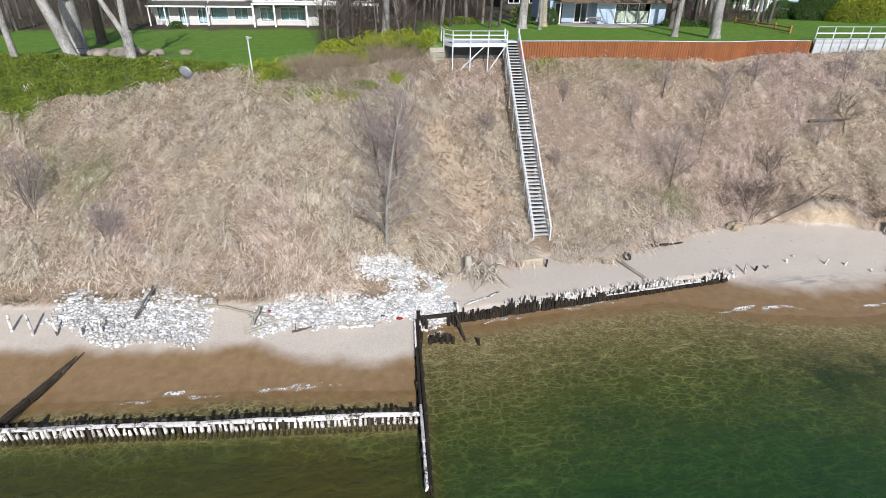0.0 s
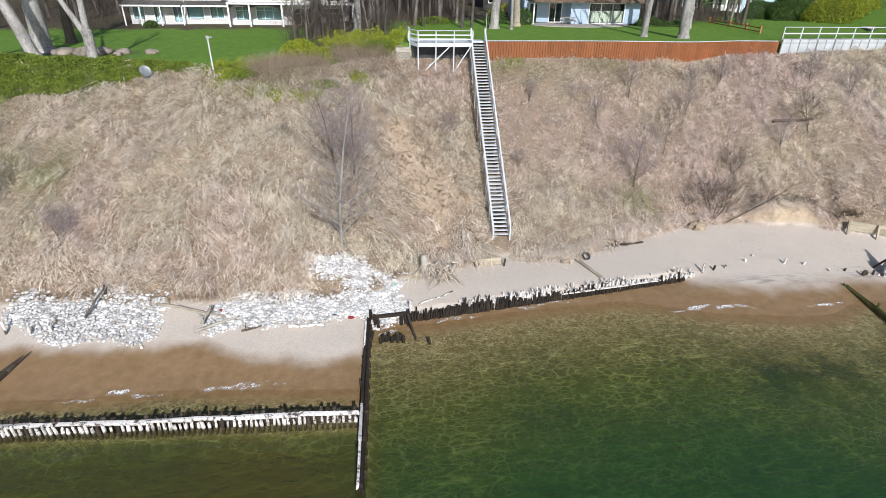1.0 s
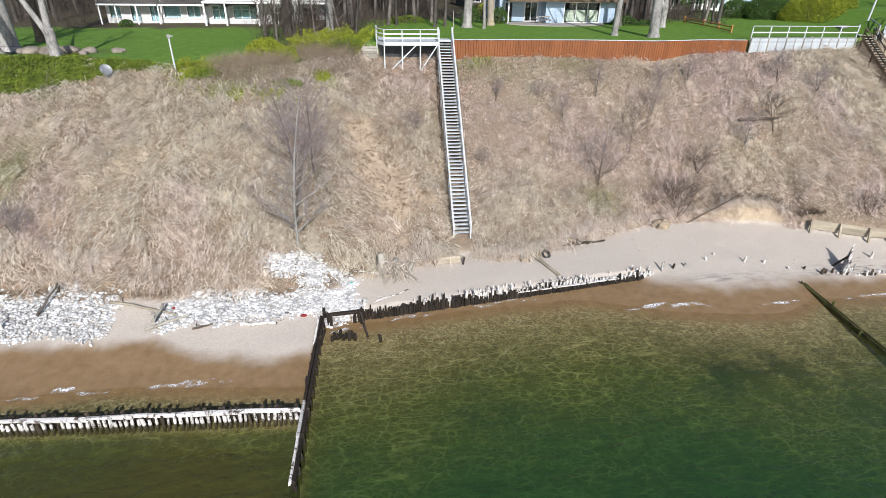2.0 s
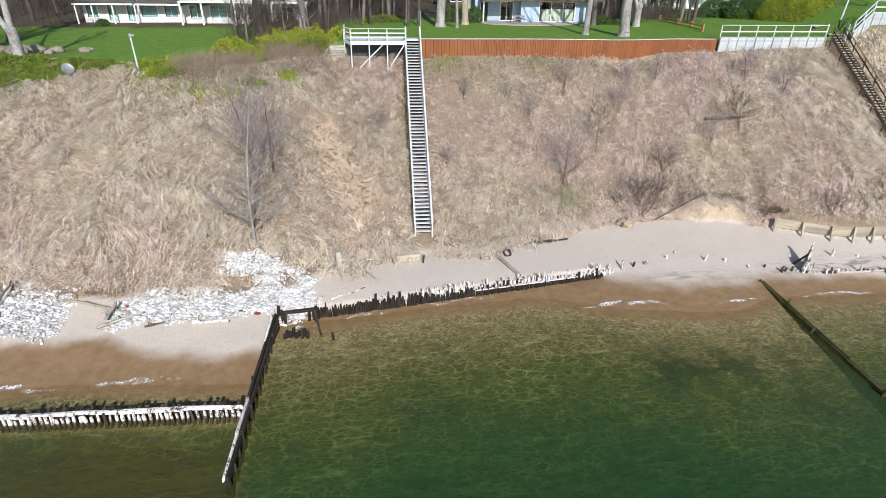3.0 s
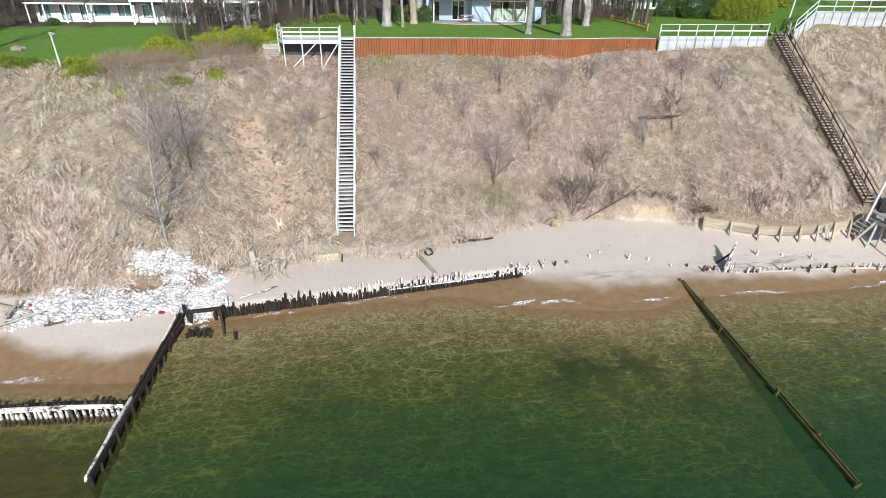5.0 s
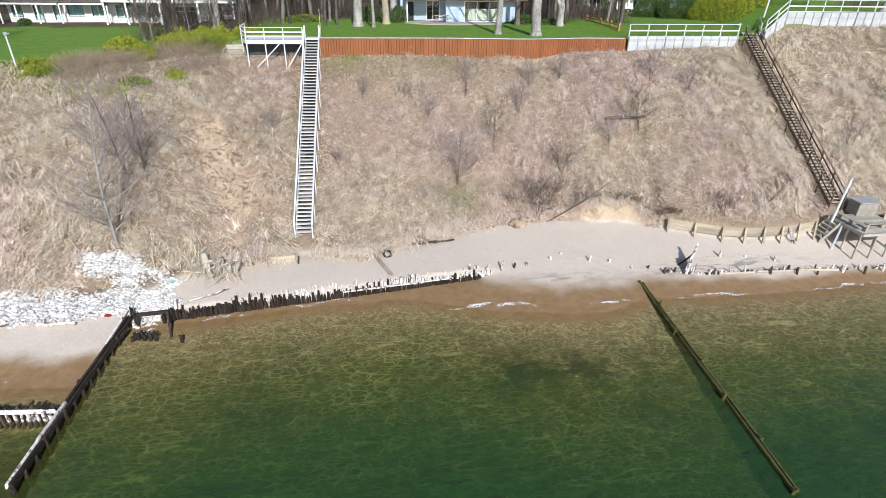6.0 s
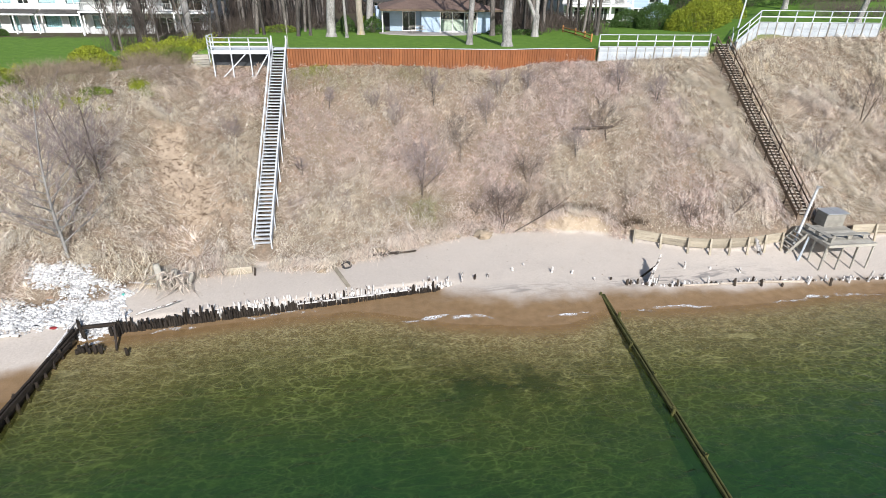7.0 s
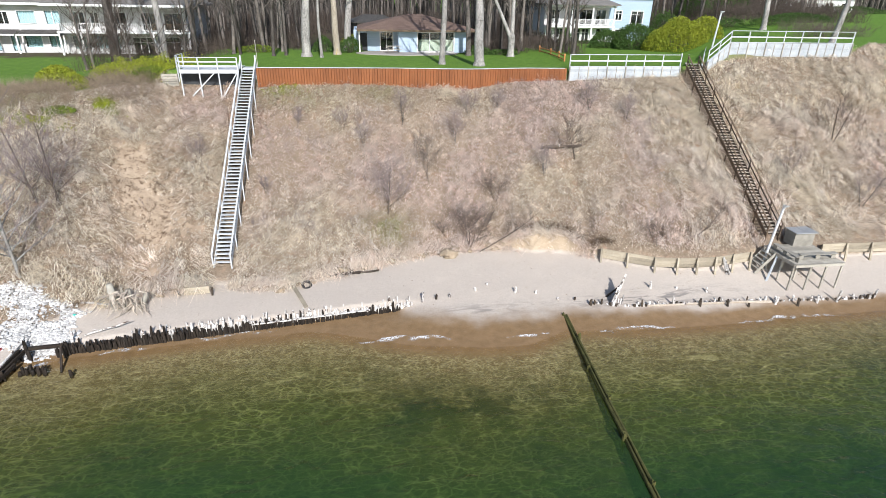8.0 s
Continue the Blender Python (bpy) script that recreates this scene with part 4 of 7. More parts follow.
def blue_house():
    h = thing("blue_house", "low pale blue house with a brown hip roof behind the lawn", "house")
    z = 13.95
    pierced_wall(h, 25.3, 34.0, 67.9, z, 16.35, [(27.6, 32.0, z + 0.1, z + 2.25)], BLUE_WALL)
    window(h, 27.6, 32.0, z + 0.1, z + 2.25, 67.9, 3, 0.62)
    shell(h, 25.3, 34.0, 67.9, 77.5, z, 16.35, BLUE_WALL)
    pierced_wall(h, 20.0, 25.3, 69.6, z, 16.35, [(20.7, 21.6, z, z + 2.05), (23.2, 24.7, z + 0.05, z + 2.15)], BLUE_WALL)
    window(h, 23.2, 24.7, z + 0.05, z + 2.15, 69.6, 2, 0.0)
    d = part("door", block(0.86, 0.06, 2.0, NEAR_BLACK), None, h, "dark glazed door", pose(21.15, 69.68, z + 1.02))
    solid("frame", 20.62, 20.72, 69.54, 69.64, z, z + 2.12, TRIM, d.parent)
    shell(h, 20.0, 25.3, 69.6, 77.5, z, 16.35, BLUE_WALL)
    hip_roof(h, 20.4, 35.0, 66.9, 78.7, 16.36, 1.75, 0.12, SHINGLE)
    solid("fascia", 20.4, 35.0, 66.86, 66.9, 16.32, 16.54, BROWN_WOOD, h)
    solid("porch_post", 20.6, 20.75, 67.6, 67.75, z, 16.35, TRIM, h)
    # the patio is laid ground
    bm = bmesh.new()
    bmesh.ops.create_circle(bm, cap_ends=True, segments=40, radius=1)
    for v in bm.verts:
        v.co = Vector((26.3 + v.co.x * 6.1, 67.0 + v.co.y * 2.6, 13.97))
    bmesh.ops.solidify(bm, geom=bm.faces[:], thickness=0.08)
    tagged(part("patio", bm, PAVING), "grey stone patio before the blue house", "patio", kind="structure")


blue_house()


def picnic_table(x, y, z, turn):
    t = thing("picnic_table", "weathered wooden picnic table with benches on the patio", "table", (x, y, z), turn=turn)
    for i in range(5):
        beam("tabletop_board", (-0.9, -0.32 + i * 0.16, 0.75), (0.9, -0.32 + i * 0.16, 0.75), 0.145, 0.04, WEATHERED, t)
    for s in (-1, 1):
        for k in (0, 1):
            beam("bench_board", (-0.9, s * (0.68 + 0.15 * k), 0.45), (0.9, s * (0.68 + 0.15 * k), 0.45), 0.14, 0.04, WEATHERED, t)
        beam("cross_beam", (s * 0.65, -0.8, 0.41), (s * 0.65, 0.8, 0.41), 0.04, 0.09, WEATHERED, t)
        for k in (-1, 1):
            beam("leg", (s * 0.65, k * 0.62, 0), (s * 0.65, k * 0.2, 0.72), 0.04, 0.09, WEATHERED, t)


picnic_table(24.6, 66.6, 14.0, 8)


def balustrade(house, x0, x1, y, z, h, gap, mat=None):
    mat = mat or TRIM
    r = new("balustrade")
    r.parent = house
    solid("rail", x0, x1, y - 0.03, y + 0.03, z + h - 0.06, z + h, mat, r)
    solid("rail", x0, x1, y - 0.02, y + 0.02, z + 0.1, z + 0.16, mat, r)
    n = int((x1 - x0) / gap)
    me = block(0.04, 0.04, h - 0.2, mat, 0.004)
    for i in range(n + 1):
        part("baluster", me, None, r, "", pose(x0 + (x1 - x0) * i / n, y, z + h / 2 + 0.04))


def grey_house():
    h = thing("grey_house", "two-storey pale grey house with white porch, balcony and large windows", "house")
    z, f, e = 12.6, 15.5, 18.4
    yw, yp, yb = 78.4, 76.8, 75.0      # wall, porch edge, balcony edge
    lower = [(-27.9, -26.6, z + 0.7, z + 2.2), (-25.4, -24.4, z + 0.3, z + 2.2), (-23.1, -22.1, z + 0.3, z + 2.2), (-21.45, -19.45, z + 0.75, z + 2.25), (-18.6, -17.0, z + 0.8, z + 2.25)]
    pierced_wall(h, -28.3, -15.9, yw, z, f, lower, GREY_WALL)
    for k, w in enumerate(lower):
        window(h, *w, yw, 1 if k in (0, 3) else 2, 0.97, cloth=BLIND)
    right = [(-15.2, -13.6, z + 0.7, z + 2.25), (-12.7, -9.7, z + 0.75, z + 2.25), (-8.1, -5.6, z + 0.1, z + 2.1), (-4.1, -2.4, z + 0.1, z + 2.1)]
    pierced_wall(h, -15.9, -1.2, 77.2, z, f, right, GREY_WALL)
    for w in right:
        window(h, *w, 77.2, 3 if w[1] - w[0] > 2 else 2, 0.97 if w[0] < -9 else 0, bars=1, cloth=BLIND)
    solid("wall", -15.9, -15.7, 77.42, yw - 0.02, z, e, GREY_WALL, h)
    upper = [(-26.8, -24.6, f + 0.6, f + 2.0), (-23.9, -22.7, f + 0.6, f + 2.0), (-21.6, -19.5, f + 0.65, f + 2.15), (-18.4, -16.7, f + 0.6, f + 2.2)]
    pierced_wall(h, -28.3, -15.9, yw, f + 0.02, e, upper, GREY_WALL)
    for k, w in enumerate(upper):
        window(h, *w, yw, 1 if k == 2 else 2, 0.95 if k != 1 else 0, cloth=BLIND)
    wing = [(-14.6, -13.3, f + 0.1, f + 2.1), (-12.6, -11.7, f + 0.4, f + 2.1), (-11.0, -8.4, f + 0.1, f + 2.1), (-6.6, -4.7, f + 0.1, f + 2.1), (-3.9, -1.8, f + 0.1, f + 2.1)]
    pierced_wall(h, -15.9, -1.2, 77.2, f + 0.02, e, wing, GREY_WALL)
    for w in wing:
        window(h, *w, 77.2, 2)
    shell(h, -28.3, -15.92, yw, 88, z, f, GREY_WALL)
    shell(h, -28.3, -15.92, yw, 88, f + 0.02, e, GREY_WALL)
    shell(h, -15.9, -1.2, 77.2, 88, z, f, GREY_WALL)
    shell(h, -15.9, -1.2, 77.2, 88, f + 0.02, e, GREY_WALL)
    hip_roof(h, -29.3, -15.4, yw - 1.0, 89, e, 3.0, 0.4, GREY_SHINGLE)
    hip_roof(h, -16.6, -0.2, 73.8, 89, e + 0.02, 3.2, 0.3, GREY_SHINGLE)
    solid("fascia", -29.3, -16.7, yw - 1.05, yw - 1.0, e - 0.06, e + 0.2, TRIM, h)
    solid("fascia", -16.6, -0.2, 73.75, 73.8, e - 0.04, e + 0.22, TRIM, h)
    # porch roof on the lower storey
    for x0, x1 in ((-28.7, -21.7), (-21.5, -15.95)):
        bm = bmesh.new()
        v = [bm.verts.new(p) for p in ((x0, yp, 15.0), (x1, yp, 15.0), (x1, yw - 0.02, 15.46), (x0, yw - 0.02, 15.46))]
        bm.faces.new(v)
        bmesh.ops.solidify(bm, geom=bm.faces[:], thickness=0.1)
        part("porch_roof", bm, GREY_SHINGLE, h)
        solid("fascia", x0, x1, yp - 0.06, yp - 0.01, 14.84, 15.03, TRIM, h)
    for x in (-28.5, -26.6, -24.2, -21.6, -16.1):
        solid("porch_post", x - 0.07, x + 0.07, yp + 0.05, yp + 0.19, z - 0.2, 14.85, TRIM, h)
    # balcony on arched bays
    solid("balcony_floor", -15.85, -0.4, yb, 77.18, f - 0.22, f - 0.02, TRIM, h)
    for x in (-15.7, -13.2, -9.3, -4.8, -0.6):
        solid("porch_post", x - 0.1, x + 0.1, yb + 0.05, yb + 0.25, z - 0.2, f - 0.23, TRIM, h)
    for x0, wide in ((-15.7, 2.5), (-13.2, 3.9)):
        bm = bmesh.new()
        n = 14
        top = [bm.verts.new((x0 + wide * i / n, yb + 0.06, f - 0.22)) for i in range(n + 1)]
        low = [bm.verts.new((x0 + wide * i / n, yb + 0.06, f - 0.32 - 0.38 * (2 * i / n - 1) ** 2)) for i in range(n + 1)]
        for i in range(n):
            bm.faces.new((low[i], low[i + 1], top[i + 1], top[i]))
        bmesh.ops.solidify(bm, geom=bm.faces[:], thickness=0.06)
        part("arch", bm, TRIM, h)
    balustrade(h, -15.7, -4.9, yb + 0.1, f, 0.95, 0.22)
    balustrade(h, -4.7, -0.5, yb + 0.1, f, 0.95, 0.16, BROWN_WOOD)
    solid("step", -15.8, -4.6, yb - 0.5, yb - 0.02, z - 0.2, z + 0.08, PAVING, h)


grey_house()


def white_house():
    h = thing("white_house", "two-storey white house with a columned porch and balcony behind the lawn", "house")
    z, f, e = 13.85, 16.45, 19.3
    low = [(50.9, 52.2, z + 0.8, z + 2.1), (53.6, 54.9, z + 0.05, z + 2.1), (55.2, 56.3, z + 0.05, z + 2.1), (57.5, 59.0, z + 0.6, z + 2.1)]
    pierced_wall(h, 49.2, 59.7, 86.3, z, f, low, WHITE_WALL)
    for w in low:
        window(h, *w, 86.3, 2, 0, bars=1)
    up = [(50.0, 51.6, f + 0.2, f + 2.2), (53.4, 54.6, f + 0.1, f + 2.2), (54.9, 57.0, f + 0.1, f + 2.2), (57.6, 59.2, f + 0.1, f + 2.2)]
    pierced_wall(h, 49.2, 59.7, 87.2, f + 0.02, e, up, GREY_WALL)
    for w in up:
        window(h, *w, 87.2, 2)
    shell(h, 49.2, 59.7, 86.5, 97, z, f, WHITE_WALL)
    shell(h, 49.2, 59.7, 87.4, 97, f + 0.02, e, WHITE_WALL)
    wing = [(61.0, 62.0, f + 0.8, f + 2.1), (63.6, 65.6, f + 0.3, f + 2.1), (61.2, 63.0, z + 0.6, z + 2.0)]
    pierced_wall(h, 59.7, 66.9, 87.6, z, e + 1.2, wing, BLUE_WALL)
    for w in wing:
        window(h, *w, 87.6, 2, 0, bars=1)
    shell(h, 59.7, 66.9, 87.6, 97, z, e + 1.2, WHITE_WALL)
    solid("porch_floor", 49.2, 59.8, 84.9, 86.28, z - 0.2, z + 0.02, PAVING, h)
    solid("balcony_floor", 49.2, 59.8, 84.7, 86.28, f - 0.28, f - 0.03, TRIM, h)
    for x in (49.3, 52.8, 56.1, 59.6):
        solid("column", x - 0.13, x + 0.13, 84.75, 85.01, z - 0.2, f - 0.29, TRIM, h)
        solid("column", x - 0.1, x + 0.1, 84.75, 84.95, f - 0.02, e, TRIM, h)
    balustrade(h, 49.4, 59.6, 84.85, f, 0.95, 0.14)
    hip_roof(h, 48.7, 60.2, 84.2, 97.5, e + 0.01, 2.4, 0.2, GREY_SHINGLE)
    hip_roof(h, 60.25, 67.6, 87.0, 97.5, e + 1.21, 2.4, 0.3, GREY_SHINGLE)
    solid("beam", 49.2, 59.8, 84.72, 85.02, e - 0.25, e, TRIM, h)


white_house()


def far_house(name, label, x, y, z, w, d, hh, mat, roof, turn=0.0, rise=2.4):
    h = thing(name, label, "house", (x, y, z), turn=turn)
    n = max(2, int(w / 3.2))
    holes = [(w * (i + 0.25) / n, w * (i + 0.75) / n, 0.8, 2.1) for i in range(n)]
    if hh > 4:
        holes += [(a, b, c + 2.8, e + 2.8) for a, b, c, e in holes]
    pierced_wall(h, 0, w, 0, 0, hh, holes, mat)
    for q in holes:
        window(h, *q, 0, 2, 0, bars=1)
    shell(h, 0, w, 0.0, d, 0, hh, mat)
    hip_roof(h, -0.6, w + 0.6, -0.6, d + 0.6, hh + 0.01, rise, 0.4, roof)


far_house("cottage", "white house with dark windows behind hedges on the higher lawn", 108, 110, 18.2, 15, 9, 2.9, WHITE_WALL, GREY_SHINGLE, 0)
far_house("garage", "low dark grey outbuilding among the trees", 19.5, 92, 13.9, 7, 6, 2.2, DARK_ROOM, DARK_ROOM, 4, 1.2)


# ---- garden fences and boardwalk ----
CEDAR = surface("orange_cedar", (0.30, 0.13, 0.045), (0.45, 0.22, 0.085), 0.8, 2, 16, 0.4, 0.12)


def split_rail():
    f = thing("split_rail_fence", "orange cedar split-rail fence on the lawn", "fence")
    pts = [(42.0, 56.2), (42.4, 59.2), (42.5, 62.4), (42.4, 66.4)]
    for x, y in pts:
        beam("post", (x, y, 13.7), (x, y, 14.95), 0.15, 0.15, CEDAR, f)
    for (x0, y0), (x1, y1) in zip(pts, pts[1:]):
        for k in (14.35, 14.72):
            beam("rail", (x0, y0, k), (x1, y1, k), 0.08, 0.11, CEDAR, f, wob=0.01)


split_rail()


def boardwalk():
    b = thing("boardwalk", "grey weathered boardwalk leading to the head of the brown stairs", "boardwalk")
    a, c = Vector((53.7, 51.4, 14.45)), Vector((60.5, 62.5, gz(60.5, 62.5) + 0.16))
    n = 62
    d = (c - a)
    right = Vector((d.y, -d.x, 0)).normalized()
    for i in range(n):
        p = a + d * (i / n)
        beam("board", p - right * 0.75, p + right * 0.75, 0.19, 0.04, WEATHERED, b, ch=0.006)
    for s in (-0.6, 0.6):
        beam("joist", a + right * s - Vector((0, 0, 0.12)), c + right * s - Vector((0, 0, 0.12)), 0.06, 0.2, WEATHERED, b)
    for x, y in ((52.2, 51.2), (54.6, 51.3)):
        beam("post", (x, y, 12.8), (x, y, 15.5), 0.11, 0.11, WALL_WHITE, b)
    for k in (14.9, 15.4):
        beam("rail", (54.6, 51.35, k), (57.5, 55.8, k + 0.3), 0.05, 0.12, WALL_WHITE, b)


boardwalk()

# ---- trees and shrubs ----
def bark(name, dark, light, vary=0.12, moss=None):
    return surface(name, dark, light, 0.9, 1.6, 13, 1.0, vary, stretch=(1, 1, 0.4), coords="Object", stain=moss, stain_at=(0.56, 0.72), stain_scale=0.9, dist=0.05)


PALE_BARK = bark("pale_grey_bark", (0.11, 0.105, 0.10), (0.47, 0.455, 0.435))
LICHEN_BARK = bark("lichened_bark", (0.20, 0.17, 0.13), (0.40, 0.36, 0.30), 0.1, (0.34, 0.24, 0.05))
WOODS_BARK = bark("grey_brown_bark", (0.04, 0.034, 0.03), (0.19, 0.17, 0.155), 0.5)
DARK_BARK = bark("dark_brown_bark", (0.06, 0.045, 0.035), (0.16, 0.125, 0.10))
TWIG = surface("grey_brown_twigs", (0.035, 0.027, 0.022), (0.125, 0.10, 0.085), 0.9, 1.0, 8, 0.0, 0.2, islands=True)
MAUVE_TWIG = surface("mauve_grey_twigs", (0.17, 0.135, 0.132), (0.34, 0.285, 0.285), 0.9, 1.0, 8, 0.0, 0.2, islands=True)
BRAMBLE = surface("tan_bramble_stems", (0.16, 0.12, 0.085), (0.42, 0.34, 0.25), 0.9, 1.0, 8, 0.0, 0.2, islands=True)
DARK_TWIG = surface("dark_twigs", (0.06, 0.045, 0.04), (0.17, 0.135, 0.12), 0.9, 1.0, 8, 0.0, 0.2, islands=True)


def rods(segs, k):
    """Verts and quads of many tapered rods; segs has rows of a, b, r1, r2."""
    s = np.asarray(segs, float)
    a, b, r1, r2 = s[:, 0:3], s[:, 3:6], s[:, 6], s[:, 7]
    d = b - a
    d /= np.linalg.norm(d, axis=1, keepdims=True) + 1e-9
    ref = np.where(np.abs(d[:, 2:3]) < 0.9, np.array([[0, 0, 1.0]]), np.array([[1.0, 0, 0]]))
    u = np.cross(d, ref)
    u /= np.linalg.norm(u, axis=1, keepdims=True)
    w = np.cross(d, u)
    t = np.arange(k) * 2 * np.pi / k
    ring = np.cos(t)[None, :, None] * u[:, None] + np.sin(t)[None, :, None] * w[:, None]
    v = np.concatenate([a[:, None] + r1[:, None, None] * ring, b[:, None] + r2[:, None, None] * ring], 1).reshape(-1, 3)
    base = (np.arange(len(s)) * 2 * k)[:, None, None]
    q = np.array([(i, (i + 1) % k, k + (i + 1) % k, k + i) for i in range(k)])
    return v, (base + q[None]).reshape(-1, 4)


def grow(seed, h, r, nb, first=0.25, spread=0.38, up=0.75, kids=4, lean=(0, 0), stems=1, twigs=3, fine=0.013, fan=0.22):
    """Segments of the trunk with its limbs, and of the twigs, of a bare tree."""
    rn = random.Random(seed)
    big, small = [], []

    def shoot(p, d, l, r0, n, store, bend, climb=0.1):
        pts, rad = [p], [r0]
        for i in range(n):
            d = (d + Vector((rn.uniform(-bend, bend), rn.uniform(-bend, bend), rn.uniform(-bend, bend) * 0.6 + climb))).normalized()
            q = pts[-1] + d * (l / n)
            ra = max(fine * 0.6, r0 * (1 - 0.75 * (i + 1) / n))
            store.append((*pts[-1], *q, rad[-1], ra))
            pts.append(q)
            rad.append(ra)
        return pts, rad

    for s in range(stems):
        a0 = rn.uniform(0, 6.28)
        off = Vector((math.cos(a0), math.sin(a0), 0)) * (fan if stems > 1 else 0)
        base = Vector((0, 0, -0.3)) + off * r * 2
        d0 = Vector((lean[0] + off.x, lean[1] + off.y, 1)).normalized()
        hh = h * (rn.uniform(0.75, 1.05) if stems > 1 else 1)
        big.append((*base, *(base + d0 * (0.3 + r)), r * 1.5, r * 1.05))
        pts, rad = shoot(base + d0 * (0.3 + r), d0, hh, r, 9, big, 0.07, 0.03)
        for b in range(nb):
            f = first + (1 - first) * (b + rn.random()) / nb
            i = min(8, int(f * 9))
            t = f * 9 - i
            p = pts[i].lerp(pts[i + 1], min(1, t))
            rr = max(fine, rad[i] * 0.45)
            a = b * 2.4 + rn.uniform(-0.5, 0.5)
            d = Vector((math.cos(a), math.sin(a), up * rn.uniform(0.6, 1.4)))
            l = hh * spread * (1.15 - 0.75 * f) * rn.uniform(0.7, 1.2)
            bp, br = shoot(p, d.normalized(), l, rr, 4, big if rr > 0.03 else small, 0.16, 0.07)
            for c in range(kids):
                j = 1 + c % 4
                a2 = rn.uniform(0, 6.28)
                d2 = (bp[j] - bp[j - 1]).normalized() + Vector((math.cos(a2), math.sin(a2), 0.5)) * 0.75
                cp, cr = shoot(bp[j], d2.normalized(), l * rn.uniform(0.3, 0.55), max(fine * 0.9, br[j] * 0.6), 3, small, 0.2, 0.06)
                for g in range(twigs):
                    k = 1 + g % 3
                    a3 = rn.uniform(0, 6.28)
                    d3 = (cp[k] - cp[k - 1]).normalized() + Vector((math.cos(a3), math.sin(a3), 0.4)) * 0.8
                    shoot(cp[k], d3.normalized(), l * rn.uniform(0.14, 0.3), fine * 0.8, 2, small, 0.25, 0.05)
    return big, small


def bare_tree(name, label, at, segs, trunk_mat, twig_mat, group="", scale=1.0, turn=0.0, k=8):
    t = thing(name, label, "tree", at, group, turn=turn)
    t.scale = (scale,) * 3
    v, f = rods(segs[0], k)
    part("trunk", arrays("trunk", v, f, trunk_mat, True), None, t)
    if segs[1]:
        v, f = rods(segs[1], 3)
        part("crown", arrays("crown", v, f, twig_mat), None, t, "bare twigs")
    return t


# young bare trees on the bluff
for at, h, r, nb, seed, kw in [
        ((-1.4, 32.7), 10.5, 0.11, 40, 3, dict(first=0.07, spread=0.32, up=0.6, stems=1, kids=6, twigs=5, fine=0.010)),
        ((-0.5, 37.5), 5.6, 0.08, 26, 4, dict(first=0.12, spread=0.55, up=0.7, stems=1, kids=5, twigs=5, lean=(0.1, 0), fine=0.009)),
        ((-1.6, 37.2), 5.8, 0.08, 26, 14, dict(first=0.12, spread=0.55, up=0.7, stems=1, kids=5, twigs=5, lean=(-0.16, 0), fine=0.009)),
        ((22.65, 40.5), 4.3, 0.075, 20, 5, dict(first=0.14, spread=0.68, up=0.55, stems=1, kids=6, twigs=6, fine=0.010)),
        ((26.2, 42.9), 3.8, 0.045, 18, 7, dict(first=0.25, spread=0.55, up=0.8, kids=4)),
        ((24.4, 47.7), 2.9, 0.03, 8, 8, dict(first=0.3, spread=0.55, up=0.8, stems=3, kids=3)),
        ((39.0, 42.2), 3.8, 0.04, 10, 9, dict(first=0.3, spread=0.55, up=0.75, stems=2, kids=4)),
        ((36.0, 41.4), 2.7, 0.035, 8, 10, dict(first=0.2, spread=0.5, up=0.8, stems=3, kids=3)),
        ((33.0, 47.5), 2.4, 0.03, 8, 18, dict(first=0.2, spread=0.5, up=0.8, stems=3, kids=3)),
        ((64.2, 43.2), 4.2, 0.05, 12, 12, dict(first=0.2, spread=0.6, up=0.7, stems=2, kids=4)),
        ((57.5, 39.6), 2.8, 0.035, 8, 13, dict(first=0.2, spread=0.5, up=1.0, stems=3, kids=3)),
        ((63.0, 37.0), 3.2, 0.035, 8, 23, dict(first=0.2, spread=0.5, up=1.0, stems=3, kids=4)),
        ((20.9, 45.9), 2.6, 0.03, 10, 51, dict(first=0.2, spread=0.5, up=0.9, stems=2, kids=4)),
        ((19.0, 47.4), 2.2, 0.025, 9, 52, dict(first=0.2, spread=0.5, up=0.9, stems=2, kids=4)),
        ((28.9, 45.5), 3.0, 0.035, 12, 53, dict(first=0.2, spread=0.5, up=0.9, stems=2, kids=4)),
        ((15.0, 47.8), 2.2, 0.025, 9, 54, dict(first=0.2, spread=0.5, up=0.9, stems=2, kids=3)),
        ((44.3, 45.0), 2.4, 0.03, 10, 55, dict(first=0.2, spread=0.55, up=0.8, stems=3, kids=4)),
        ((30.4, 47.6), 2.3, 0.03, 9, 56, dict(first=0.2, spread=0.55, up=0.8, stems=3, kids=4)),
        ((41.5, 46.8), 2.6, 0.03, 10, 57, dict(first=0.2, spread=0.55, up=0.8, stems=3, kids=5)),
        ((12.9, 41.8), 1.8, 0.025, 8, 58, dict(first=0.2, spread=0.6, up=0.8, stems=2, kids=3)),
        ((7.4, 44.1), 1.9, 0.025, 8, 59, dict(first=0.2, spread=0.6, up=0.8, stems=3, kids=3)),
        ((-19.1, 34.0), 2.9, 0.03, 9, 15, dict(first=0.15, spread=0.55, up=0.8, stems=4, kids=4)),
        ((-24.5, 36.5), 4.2, 0.04, 10, 16, dict(first=0.15, spread=0.5, up=0.9, stems=4, kids=5))]:
    big, small = grow(seed, h, r, nb, **kw)
